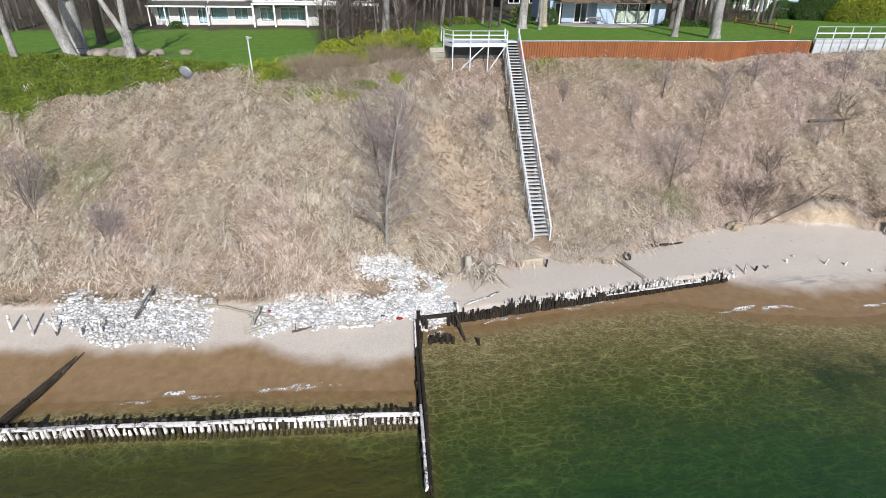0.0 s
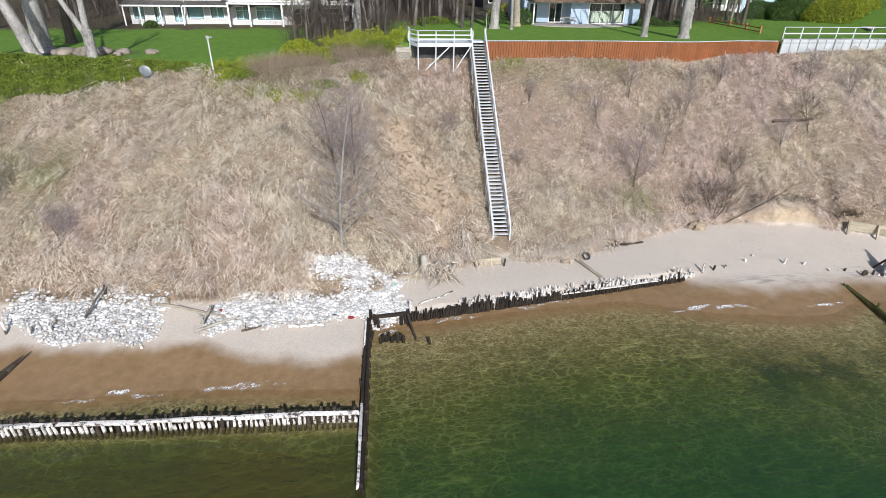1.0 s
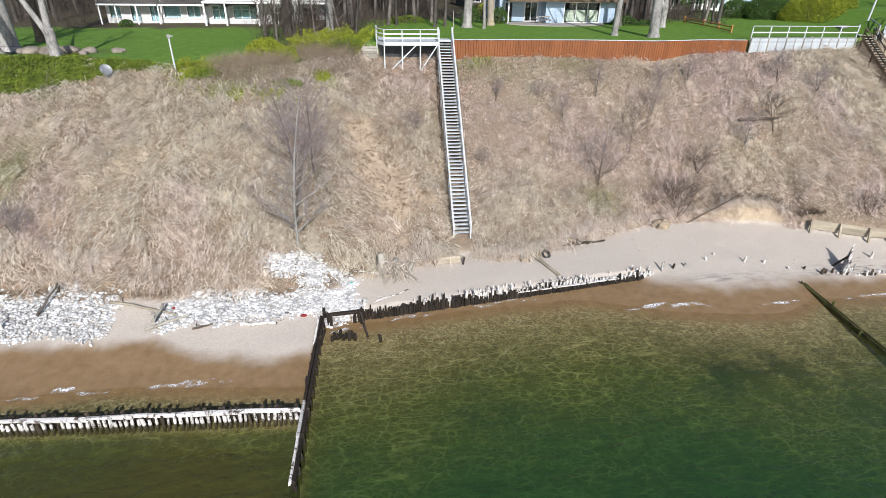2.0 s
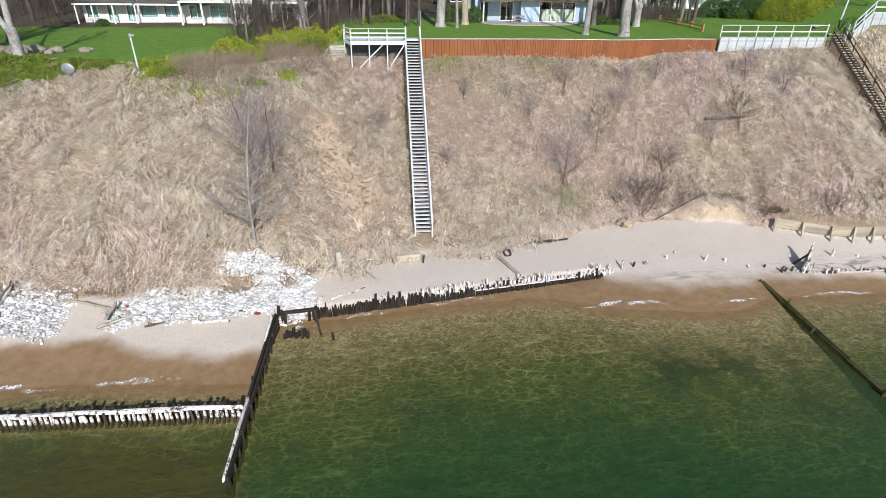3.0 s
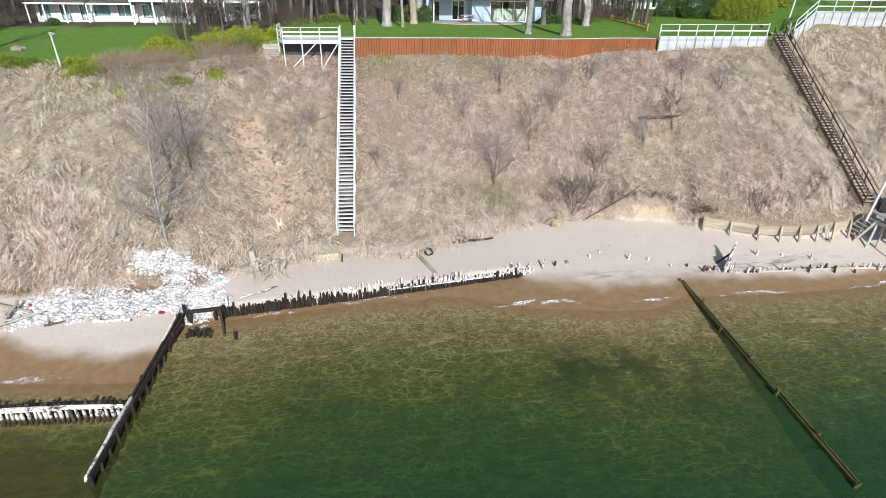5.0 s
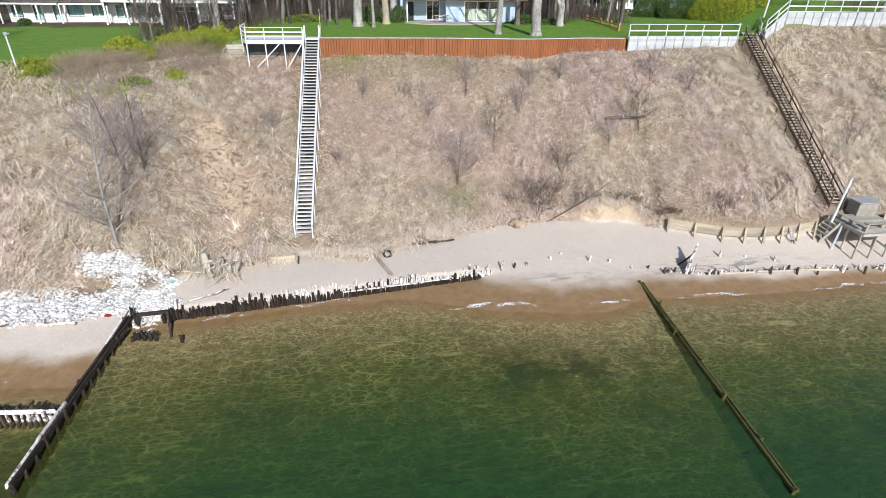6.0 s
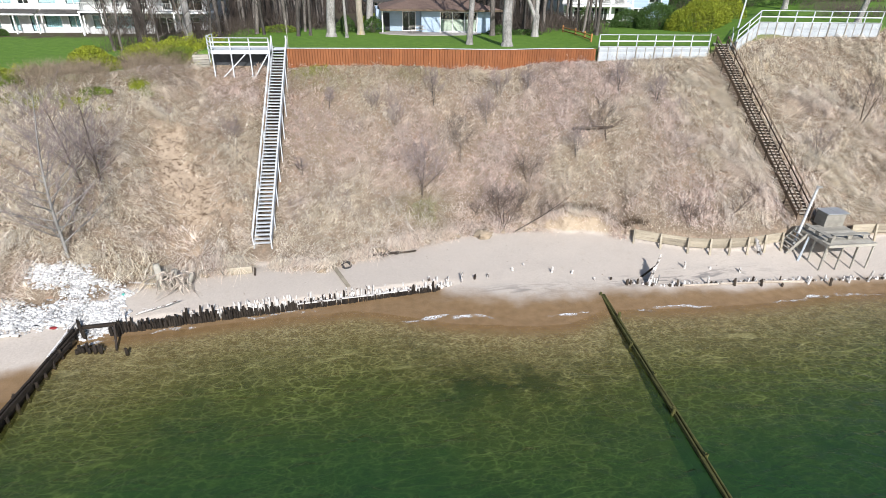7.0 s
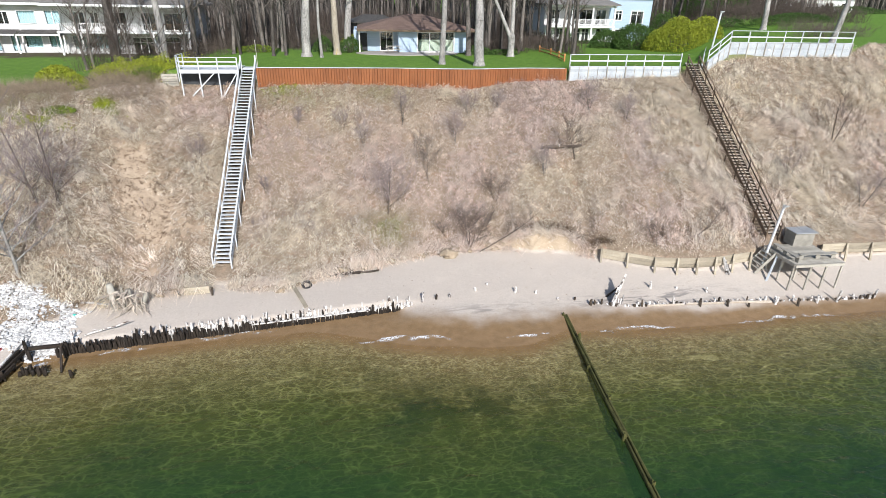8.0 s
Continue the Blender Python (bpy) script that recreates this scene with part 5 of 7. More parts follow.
    bare_tree("young_tree", "bare grey young tree growing on the grassy bluff", (*at, gz(*at) - 0.05), (big, small), PALE_BARK if seed in (3,) else DARK_BARK if seed in (4, 5, 7, 9, 14, 12) else WOODS_BARK, DARK_TWIG if seed in (7, 9, 12) else MAUVE_TWIG, "young trees on the bluff", k=6)

# leaning trunks and dark bushes at the toe of the bluff
for at, seed, lean, h in [((29.4, 37.8), 31, (1.9, 0.0), 6.2), ((45.4, 34.3), 32, (1.5, 0.1), 4.2)]:
    big, small = grow(seed, h, 0.06, 15, first=0.3, spread=0.34, up=0.9, kids=4, lean=lean, fine=0.009)
    bare_tree("leaning_tree", "bare dark tree leaning far over from the toe of the bluff", (*at, gz(*at)), (big, small), DARK_BARK, DARK_TWIG, "leaning trees", k=6)
for at, seed, h, n in [((29.2, 38.3), 41, 2.9, 6), ((29.0, 39.4), 46, 2.2, 5), ((27.3, 39.2), 42, 1.5, 3), ((30.6, 39.4), 43, 1.6, 3), ((43.4, 34.5), 44, 2.0, 4), ((31.8, 41.0), 45, 2.4, 4)]:
    big, small = grow(seed, h, 0.035, 7, first=0.15, spread=0.75, up=0.5, kids=3, stems=n, fan=0.6, fine=0.011, twigs=3)
    bare_tree("bare_bush", "tangled bare dark-twigged bush on the bluff", (*at, gz(*at)), (big, small), DARK_BARK, DARK_TWIG, "bare bushes", k=5)

# large lawn trees
GIANTS = [grow(50 + i, 17, 0.42, 16, first=0.36, spread=0.34, up=0.9, kids=5, twigs=3, fine=0.014) for i in range(3)]
def forked(seed):
    """A short stout trunk that parts into two arms."""
    big, small = [(0, 0, -0.3, 0, 0, 0.5, 0.55, 0.40), (0, 0, 0.5, 0.03, 0, 2.3, 0.40, 0.36), (0.03, 0, 2.3, 0.03, 0, 2.7, 0.36, 0.06)], []
    for k, (lean, r) in enumerate(((-0.5, 0.22), (0.06, 0.25))):
        a, b = grow(seed + k, 12, r, 10, first=0.3, spread=0.34, up=1.0, kids=5, twigs=3, lean=(lean, 0), fine=0.014)
        for store, rows in ((big, a), (small, b)):
            store += [(q[0], q[1], q[2] + 2.1, q[3], q[4], q[5] + 2.1, q[6], q[7]) for q in rows]
    return big, small


FORK = forked(61)
for x, y, r, kind, mat, lab in [
        (14.9, 62.9, 0.50, 0, PALE_BARK, "tall pale-barked bare tree on the lawn"), (16.6, 61.8, 0.2, 1, PALE_BARK, "slender pale-barked bare tree on the lawn"),
        (18.1, 65.5, 0.40, 2, LICHEN_BARK, "bare tree with yellow lichen on its trunk"), (19.2, 70.6, 0.45, 0, PALE_BARK, "tall pale-barked bare tree beside the blue house"),
        (29.0, 55.9, 0.31, 1, PALE_BARK, "tall pale-barked bare tree on the lawn"), (32.6, 54.7, 0.5, 2, PALE_BARK, "thick pale-barked bare tree with flared roots"),
        (38.1, 63.7, 0.36, 3, PALE_BARK, "forked pale-barked bare tree on the lawn"), (33.3, 64.8, 0.3, 0, WOODS_BARK, "bare tree beside the blue house"),
        (36.0, 67.5, 0.25, 1, WOODS_BARK, "slender bare tree beside the blue house"),
        (-29.1, 48.4, 0.26, 1, PALE_BARK, "slender pale-barked bare tree at the crest"), (-25.0, 48.6, 0.46, 0, PALE_BARK, "thick pale-barked bare tree leaning at the crest"),
        (-27.0, 54.0, 0.75, 2, PALE_BARK, "very thick pale-barked bare tree on the lawn"), (-20.3, 47.6, 0.36, 3, PALE_BARK, "forked pale-barked bare tree at the crest"),
        (-27.8, 60.9, 0.45, 0, DARK_BARK, "dark-barked bare tree on the lawn"),
        (-4.2, 61.5, 0.55, 1, WOODS_BARK, "thick grey-barked tree before the grey house"), (0.0, 63.2, 0.4, 2, PALE_BARK, "grey-barked bare tree beside the grey house"),
        (76.0, 60.0, 0.32, 1, PALE_BARK, "slender pale leaning tree on the higher lawn"), (80.0, 78.0, 0.4, 0, PALE_BARK, "pale-barked bare tree by the hedge")]:
    src = GIANTS[kind] if kind < 3 else FORK
    s0 = 0.42 if kind < 3 else 0.36
    segs = [tuple(list(q[:6]) + [q[6] * r / s0, q[7] * r / s0]) for q in src[0]]
    t = bare_tree("lawn_tree", lab, (x, y, gz(x, y)), (segs, src[1]), mat, TWIG, "lawn trees", 1.0 if r > 0.25 else 0.85, RNG.uniform(0, 360) if kind < 3 else 0, 12)
    if x == 76.0:
        t.matrix_basis = pose(x, y, gz(x, y), 0, 9, 20)
    if x == -25.0:
        t.matrix_basis = pose(x, y, gz(x, y), 0, 15, 180)

# slim dark trees and saplings between the crest and the grey house
for i, (x, y, h, r) in enumerate([(-6.0, 58.6, 9.0, 0.14), (-4.8, 57.4, 8.0, 0.11), (-2.6, 58.4, 8.5, 0.10), (-1.2, 57.0, 7.0, 0.08), (1.2, 58.2, 8.0, 0.11), (2.8, 60.5, 9.0, 0.13), (-3.4, 60.6, 9.5, 0.13)]):
    big, small = grow(90 + i, h, r, 20, first=0.12, spread=0.34, up=0.8, kids=5, twigs=4, fine=0.012, lean=(0.12 * math.sin(3 * i), 0.0))
    bare_tree("brush_tree", "slim dark bare tree rising from the thicket at the crest", (x, y, gz(x, y)), (big, small), WOODS_BARK, TWIG, "thicket trees", k=7)

# the woods behind the houses
WOODS = []
for i in range(5):
    big, small = grow(70 + i, 15 + i, 0.17 + 0.02 * i, 18, first=0.22, spread=0.24, up=1.0, kids=4, twigs=2, fine=0.012)
    WOODS.append((big, small))
masters = []
rw = random.Random(5)
spots = []
while len(spots) < 230:
    zone = rw.random()
    if zone < 0.3:
        x, y = rw.uniform(-4, 13), rw.uniform(63, 100)
        if x < 1.2 and y < 90:
            continue
    elif zone < 0.5:
        x, y = rw.uniform(35, 48), rw.uniform(66, 105)
    elif zone < 0.6:
        x, y = rw.uniform(-48, -30), rw.uniform(68, 100)
    elif zone < 0.72:
        x, y = rw.uniform(72, 100), rw.uniform(88, 125)
    else:
        x, y = rw.uniform(-45, 100), rw.uniform(99, 135)
    if any((x - a) ** 2 + (y - b) ** 2 < 1.4 for a, b in spots) or (12 < x < 24 and 86 < y < 96) or (104 < x < 126 and 106 < y < 122) or (24 < x < 37 and 110 < y < 121):
        continue
    spots.append((x, y))
for i, (x, y) in enumerate(spots):
    if i < 5:
        masters.append(bare_tree("woodland_tree", "slender bare tree standing in the woods", (x, y, gz(x, y)), WOODS[i], WOODS_BARK, TWIG, "woods", k=7))
    else:
        s = rw.uniform(0.75, 1.15)
        copy_thing(masters[i % 5], pose(x, y, gz(x, y), rw.uniform(-4, 4), rw.uniform(-4, 4), rw.uniform(0, 360)) @ Matrix.Diagonal((s, s, s, 1)))


def brush(name, label, category, area, n, h, mat, lean=0.7, r=0.008, z_lift=0.0, seed=0, mask=None):
    """Thin stems rising from the ground, forked once: thicket and undergrowth."""
    g = np.random.RandomState(seed)
    x = g.uniform(area[0], area[1], n)
    y = g.uniform(area[2], area[3], n)
    if mask is not None:
        keep = mask(x, y)
        x, y = x[keep], y[keep]
        n = len(x)
    z = ground_z(x, y) - 0.05 + z_lift
    L = h * g.uniform(0.5, 1.2, n)
    a = g.uniform(0, 6.283, n)
    d = np.stack([np.cos(a) * lean * g.uniform(0.2, 1, n), np.sin(a) * lean * g.uniform(0.2, 1, n), np.ones(n)], 1)
    d /= np.linalg.norm(d, axis=1, keepdims=True)
    p0 = np.stack([x, y, z], 1)
    p1 = p0 + d * (L * 0.55)[:, None]
    segs = [np.hstack([p0, p1, np.full((n, 1), r), np.full((n, 1), r * 0.7)])]
    for _ in range(3):
        e = d + g.uniform(-0.6, 0.6, (n, 3))
        p2 = p1 + e * (L * 0.45 * g.uniform(0.6, 1.1, n))[:, None]
        segs.append(np.hstack([p1, p2, np.full((n, 1), r * 0.7), np.full((n, 1), r * 0.35)]))
    v, f = rods(np.vstack(segs), 3)
    return tagged(part(name, arrays(name, v, f, mat)), label, category, kind="stuff")


brush("undergrowth", "grey-brown bare undergrowth in the woods", "undergrowth", (-4, 13.5, 62, 98), 3000, 1.8, TWIG, 0.5, 0.015, seed=1, mask=lambda x, y: (y > 70.5) | (x < 6.5) & (x > 1.0 - (y < 68) * 5))
brush("undergrowth", "grey-brown bare undergrowth between the houses", "undergrowth", (35, 48.6, 67, 100), 3600, 1.8, TWIG, 0.5, 0.02, seed=2)
brush("undergrowth", "grey-brown bare undergrowth in the far woods", "undergrowth", (-50, 110, 98, 134), 9000, 3.2, TWIG, 0.45, 0.035, seed=3)
brush("undergrowth", "brown bare undergrowth at the edge of the lawn", "undergrowth", (-60, -29.5, 69, 100), 1500, 1.8, TWIG, 0.6, 0.014, seed=4)
brush("undergrowth", "brown bare shrubs along the edge of the higher lawn", "undergrowth", (70, 104, 84, 100), 3600, 2.6, TWIG, 0.6, 0.02, seed=14, mask=lambda x, y: y > 88 + 2 * lumps(x, y, 3, 33) - 0.1 * (x - 70))
brush("undergrowth", "dark brown bare shrubs beside the hedge", "undergrowth", (80, 92, 72, 80), 900, 1.6, DARK_TWIG, 0.9, 0.014, seed=15, mask=lambda x, y: ((x - 86) / 5) ** 2 + ((y - 76) / 2.2) ** 2 < 1)
brush("undergrowth", "brown bare shrubs on the higher lawn", "undergrowth", (74, 90, 64, 72), 1000, 1.7, DARK_TWIG, 0.9, 0.014, seed=25, mask=lambda x, y: ((x - 83) / 6) ** 2 + ((y - 68.5) / 2.0) ** 2 < 1)
brush("far_woods", "dense far woods of thin bare trunks", "woods", (-160, 260, 128, 190), 5200, 17.0, WOODS_BARK, 0.12, 0.16, seed=5)
brush("brambles", "low brown bramble thicket at the crest of the bluff", "thicket", (-9.5, -1, 43, 50.5), 5200, 1.2, BRAMBLE, 1.3, 0.008, seed=6,
      mask=lambda x, y: 0.35 * lumps(x, y, 1.2, 31) + 1.0 - ((x + 5.2) / 3.0) ** 2 - ((y - 46.4) / 2.9) ** 2 > 0)
brush("brambles", "arched tan bramble stems lying over beside the lookout deck", "thicket", (-4, 4, 45, 56), 3800, 1.3, BRAMBLE, 2.2, 0.009, seed=16,
      mask=lambda x, y: 0.4 * lumps(x, y, 1.2, 32) + 1.0 - ((x - 0.1) / 2.6) ** 2 - ((y - 50.6) / 3.8) ** 2 > 0)
brush("tall_brush", "tall bare brush beside the grey house", "thicket", (-7, -1.5, 57, 62.5), 300, 3.6, TWIG, 0.5, 0.012, seed=7)
brush("dry_shrubs", "sparse grey-mauve dry shrubs over the bluff", "shrubs", (-28, 70, 33, 51), 30000, 0.8, MAUVE_TWIG, 0.7, 0.007, seed=8,
      mask=lambda x, y: (lumps(x, y, 2.2, 41) + 0.6 * lumps(x, y, 0.9, 42) + 0.3 * ((x > 11) & (x < 50)) > 0.72) & (y > interp(x, BLUFF, 1) + 0.8) & (np.abs(x - 10.5) > 1.1) & (np.abs(x - 53.35) > 1.2))


def leaf_mat(name, dark, light):
    m = surface(name, dark, light, 0.8, 0.9, 6, 0.0, 0.35, islands=True)
    return m


GREEN_LEAF = leaf_mat("dark_green_leaves", (0.022, 0.055, 0.012), (0.07, 0.13, 0.025))
LIME_LEAF = leaf_mat("yellow_green_leaves", (0.11, 0.15, 0.012), (0.31, 0.34, 0.03))
IVY_LEAF = leaf_mat("bright_green_groundcover", (0.035, 0.066, 0.008), (0.185, 0.24, 0.026))


def leaves(centres, size, seed, up=0.3):
    """Quads of folded leaf pairs, turned at random."""
    g = np.random.RandomState(seed)
    n = len(centres)
    u = g.normal(size=(n, 3))
    u /= np.linalg.norm(u, axis=1, keepdims=True)
    w = g.normal(size=(n, 3)) + np.array([0, 0, up])
    w -= u * (u * w).sum(1, keepdims=True)
    w /= np.linalg.norm(w, axis=1, keepdims=True)
    s = size * g.uniform(0.6, 1.3, (n, 1))
    v = np.stack([centres - u * s, centres + w * s * 0.45, centres + u * s, centres - w * s * 0.45], 1).reshape(-1, 3)
    return v, np.arange(n * 4).reshape(n, 4)


def leafy_bush(name, label, at, size, n, mat, leaf=0.07, seed=0, group=""):
    b = thing(name, label, "bush", (at[0], at[1], gz(at[0], at[1])), group)
    g = np.random.RandomState(seed)
    lobes = g.normal(size=(14, 3))
    lobes /= np.linalg.norm(lobes, axis=1, keepdims=True)
    lobes[:, 2] = np.abs(lobes[:, 2])
    d = g.normal(size=(n, 3))
    d /= np.linalg.norm(d, axis=1, keepdims=True)
    d[:, 2] = np.abs(d[:, 2]) - 0.12
    k = np.max(d @ lobes.T, axis=1)
    rad = (0.62 + 0.5 * np.clip((k - 0.55) / 0.4, 0, 1)) * g.uniform(0.72, 1.06, n) ** 0.7
    c = d * rad[:, None] * np.array(size)
    v, f = leaves(c, leaf, seed)
    part("foliage", arrays("foliage", v, f, mat), None, b)
    rn = random.Random(seed)
    segs = []
    for i in range(26):
        a = rn.uniform(0, 6.28)
        p = (math.cos(a) * size[0] * 0.75 * rn.random(), math.sin(a) * size[1] * 0.75 * rn.random(), size[2] * rn.uniform(0.4, 0.85))
        segs.append((p[0] * 0.25, p[1] * 0.25, -0.2, *p, 0.03, 0.012))
    v, f = rods(segs, 5)
    part("woody_frame", arrays("woody_frame", v, f, DARK_TWIG), None, b)
    return b


for at, s, n, mat, sd, lab in [
        ((54.6, 74.6), (2.6, 1.8, 2.6), 7000, GREEN_LEAF, 1, "large dark green bush beside the white house"), ((57.6, 72.6), (3.4, 2.2, 3.5), 12000, GREEN_LEAF, 2, "large dark green bush beside the white house"),
        ((62.0, 69.6), (4.2, 3.0, 4.4), 20000, LIME_LEAF, 3, "large yellow-green bush beside the boardwalk"), ((66.5, 71.5), (2.6, 2.2, 3.2), 7000, LIME_LEAF, 4, "yellow-green bush beside the boardwalk"),
        ((51.3, 82.5), (1.0, 0.9, 2.6), 2600, GREEN_LEAF, 5, "upright dark evergreen before the white house"), ((54.5, 83.2), (2.6, 0.6, 0.6), 2200, GREEN_LEAF, 6, "low clipped hedge before the white house"),
        ((34.8, 66.6), (1.6, 1.2, 1.2), 3000, GREEN_LEAF, 7, "dark green shrub beside the blue house"), ((19.6, 68.2), (1.3, 1.1, 2.0), 3200, GREEN_LEAF, 8, "dark evergreen shrub beside the blue house"),
        ((16.4, 68.5), (1.2, 1.1, 2.0), 2600, GREEN_LEAF, 9, "dark evergreen shrub under the trees"), ((37.5, 66.0), (2.0, 0.8, 0.7), 2000, GREEN_LEAF, 10, "low green shrub at the edge of the woods"),
        ((-24.8, 74.6), (0.9, 0.7, 0.9), 1600, GREEN_LEAF, 11, "small dark evergreen beside the grey house"),
        ((-4.7, 50.6), (1.8, 1.4, 1.8), 7000, LIME_LEAF, 12, "yellow-green bush at the crest of the bluff"), ((-3.0, 49.2), (1.1, 1.0, 1.3), 3000, LIME_LEAF, 13, "yellow-green bush at the crest of the bluff"),
        ((-8.9, 45.2), (1.2, 1.0, 0.7), 1700, IVY_LEAF, 14, "bright green shrub at the crest of the bluff"), ((-0.9, 52.8), (2.2, 1.0, 1.3), 2600, LIME_LEAF, 15, "green undergrowth behind the crest"),
        ((2.2, 52.6), (2.0, 1.2, 1.4), 2800, IVY_LEAF, 16, "green shrubs beside the lookout deck"), ((-2.8, 45.0), (1.3, 0.8, 0.5), 1200, IVY_LEAF, 17, "low green shrub on the bluff"),
        ((20.5, 80.0), (3.0, 1.6, 1.8), 3000, LIME_LEAF, 18, "green bush in the woods"), ((8.5, 68.0), (2.4, 1.2, 1.0), 2400, IVY_LEAF, 19, "green undergrowth at the edge of the woods"),
        ((84.0, 82.0), (3.5, 1.5, 1.5), 4000, GREEN_LEAF, 20, "dark hedge on the higher lawn"), ((92.0, 86.0), (6.0, 1.5, 1.6), 6000, GREEN_LEAF, 21, "long clipped dark hedge on the higher lawn"),
        ((72.0, 92.0), (3.0, 2.0, 4.5), 7000, GREEN_LEAF, 24, "tall dark evergreen at the edge of the woods"), ((79.0, 96.0), (3.6, 2.0, 5.0), 8000, GREEN_LEAF, 25, "tall dark evergreen at the edge of the woods"), ((87.0, 98.0), (4.0, 2.0, 4.5), 8000, GREEN_LEAF, 26, "tall dark evergreen at the edge of the woods"), ((78.5, 84.0), (2.6, 2.2, 1.6), 3000, GREEN_LEAF, 22, "round dark green shrub on the higher lawn"), ((116, 104.0), (9.0, 1.6, 1.5), 7000, GREEN_LEAF, 23, "long dark hedge before the white house")]:
    leafy_bush("leafy_bush", lab, at, s, n, mat, 0.11 if n > 5000 else 0.08, sd, "bushes")


def groundcover():
    g = np.random.RandomState(9)
    n = 165000
    x, y = g.uniform(-42, -10.5, n), g.uniform(42, 50, n)
    yc = interp(x, BLUFF, 3)
    m = (y > yc - 2.6 + 1.5 * lumps(x, y, 3.0, 51) + 0.11 * (x + 22)) & (y < yc + 1.6 + 0.9 * lumps(x, y, 2, 52) - 0.06 * np.maximum(x + 20, 0))
    x, y = x[m], y[m]
    z = ground_z(x, y) + g.uniform(0.02, 0.5, len(x)) * (0.7 + 0.5 * lumps(x, y, 0.8, 53))
    v, f = leaves(np.stack([x, y, z], 1), 0.085, 10, 0.8)
    tagged(part("groundcover", arrays("groundcover", v, f, IVY_LEAF)), "bright green leafy groundcover along the crest", "groundcover", kind="stuff")


def green_growth():
    # patches: centre, half widths, height
    g = np.random.RandomState(19)
    pts = []
    for cx, cy, rx, ry, h, n in [(-9.6, 45.8, 1.5, 2.0, 0.9, 5200), (-6.2, 43.3, 2.0, 0.7, 0.5, 2200), (-2.7, 43.6, 1.3, 0.6, 0.5, 1300), (0.3, 46.3, 1.0, 0.7, 0.6, 1000),
                                 (-1.2, 56.5, 2.6, 2.2, 1.2, 4200), (2.6, 55.5, 2.2, 2.0, 1.2, 4200), (3.4, 51.8, 0.7, 0.9, 0.8, 900), (13.5, 50.6, 2.2, 0.5, 0.3, 700)]:
        x, y = g.normal(cx, rx * 0.5, n), g.normal(cy, ry * 0.5, n)
        k = lumps(x, y, 0.8, 54) > -0.25
        x, y = x[k], y[k]
        pts.append(np.stack([x, y, ground_z(x, y) + 0.03 + h * g.uniform(0, 1, len(x)) * (0.6 + 0.5 * lumps(x, y, 0.7, 55))], 1))
    v, f = leaves(np.vstack(pts), 0.085, 20, 0.8)
    tagged(part("green_growth", arrays("green_growth", v, f, LIME_LEAF)), "fresh yellow-green growth in patches along the crest", "groundcover", kind="stuff")


groundcover()
green_growth()

# ---- limestone riprap ----
def riprap(name, label, spots, seed):
    shapes = [ico(i, 0.22, 2) for i in range(6)]
    small = [ico(i, 0.3, 1) for i in range(6)]
    g = random.Random(seed)
    vs, fs, n = [], [], 0
    for x, y, z, s in spots:
        v, f = (shapes if s > 0.1 else small)[g.randrange(6)]
        a = g.uniform(0, 6.28)
        c, q = math.cos(a), math.sin(a)
        w = v * np.array([s * g.uniform(0.8, 1.35), s * g.uniform(0.65, 1.0), s * g.uniform(0.45, 0.75)])
        vs.append(np.stack([w[:, 0] * c - w[:, 1] * q + x, w[:, 0] * q + w[:, 1] * c + y, w[:, 2] + z], 1))
        fs.append(f + n)
        n += len(v)
    return tagged(part(name, arrays(name, np.vstack(vs), np.vstack(fs), ROCK)), label, "rocks", kind="stuff")


def rock_field(n, area, shape, seed, lo=0.07, hi=0.2):
    g = random.Random(seed)
    out = []
    while len(out) < n:
        x, y = g.uniform(area[0], area[1]), g.uniform(area[2], area[3])
        d = shape(x, y)
        if g.random() < d:
            s = lo + (hi - lo) * g.random() ** 2.2
            out.append((x, y, gz(x, y) + s * 0.3 + (0.25 * max(0.0, d - 0.6) * g.random()), s))
    return out


def bell(v, lo, hi, soft):
    return max(0.0, min(1.0, (v - lo) / soft, (hi - v) / soft))


spots = rock_field(4600, (-22.5, -11.6, 26.8, 31.8), lambda x, y: bell(y + 0.3 * math.sin(x * 1.3), 27.2 + 0.45 * max(0, -17 - x), 31.0 + 0.08 * (-12 - x), 0.5) * bell(x, -21.9, -11.8, 0.8), 1, 0.035, 0.13)
riprap("riprap", "band of white limestone riprap along the toe of the bluff", spots, 2)
spots = rock_field(5600, (-10.2, 2.4, 27.0, 30.9), lambda x, y: bell(y + 0.2 * math.sin(x * 1.9), 27.5 + 0.05 * (x + 8), 30.3, 0.4) * bell(x, -9.8, 2.3, 0.7), 3, 0.035, 0.13)
riprap("riprap", "band of white limestone riprap above the beach", spots, 4)
spots = rock_field(4400, (-4.2, 3.0, 28.2, 32.8), lambda x, y: max(bell(x + 0.3 * math.sin(y * 3), -3.8, 0.6, 0.9) * bell(y + 0.15 * math.sin(x * 2), 30.8, 32.4, 0.3),
                   bell(x + 0.35 * math.sin(y * 2.3), -1.2, 2.7, 0.6) * bell(y, 28.3, 31.9, 0.4) * (0.2 if math.sin(x * 2.1) * math.sin(y * 2.7) > 0.35 else 1)), 5, 0.04, 0.12)
riprap("riprap", "heap of white limestone running up the bluff", spots, 6)


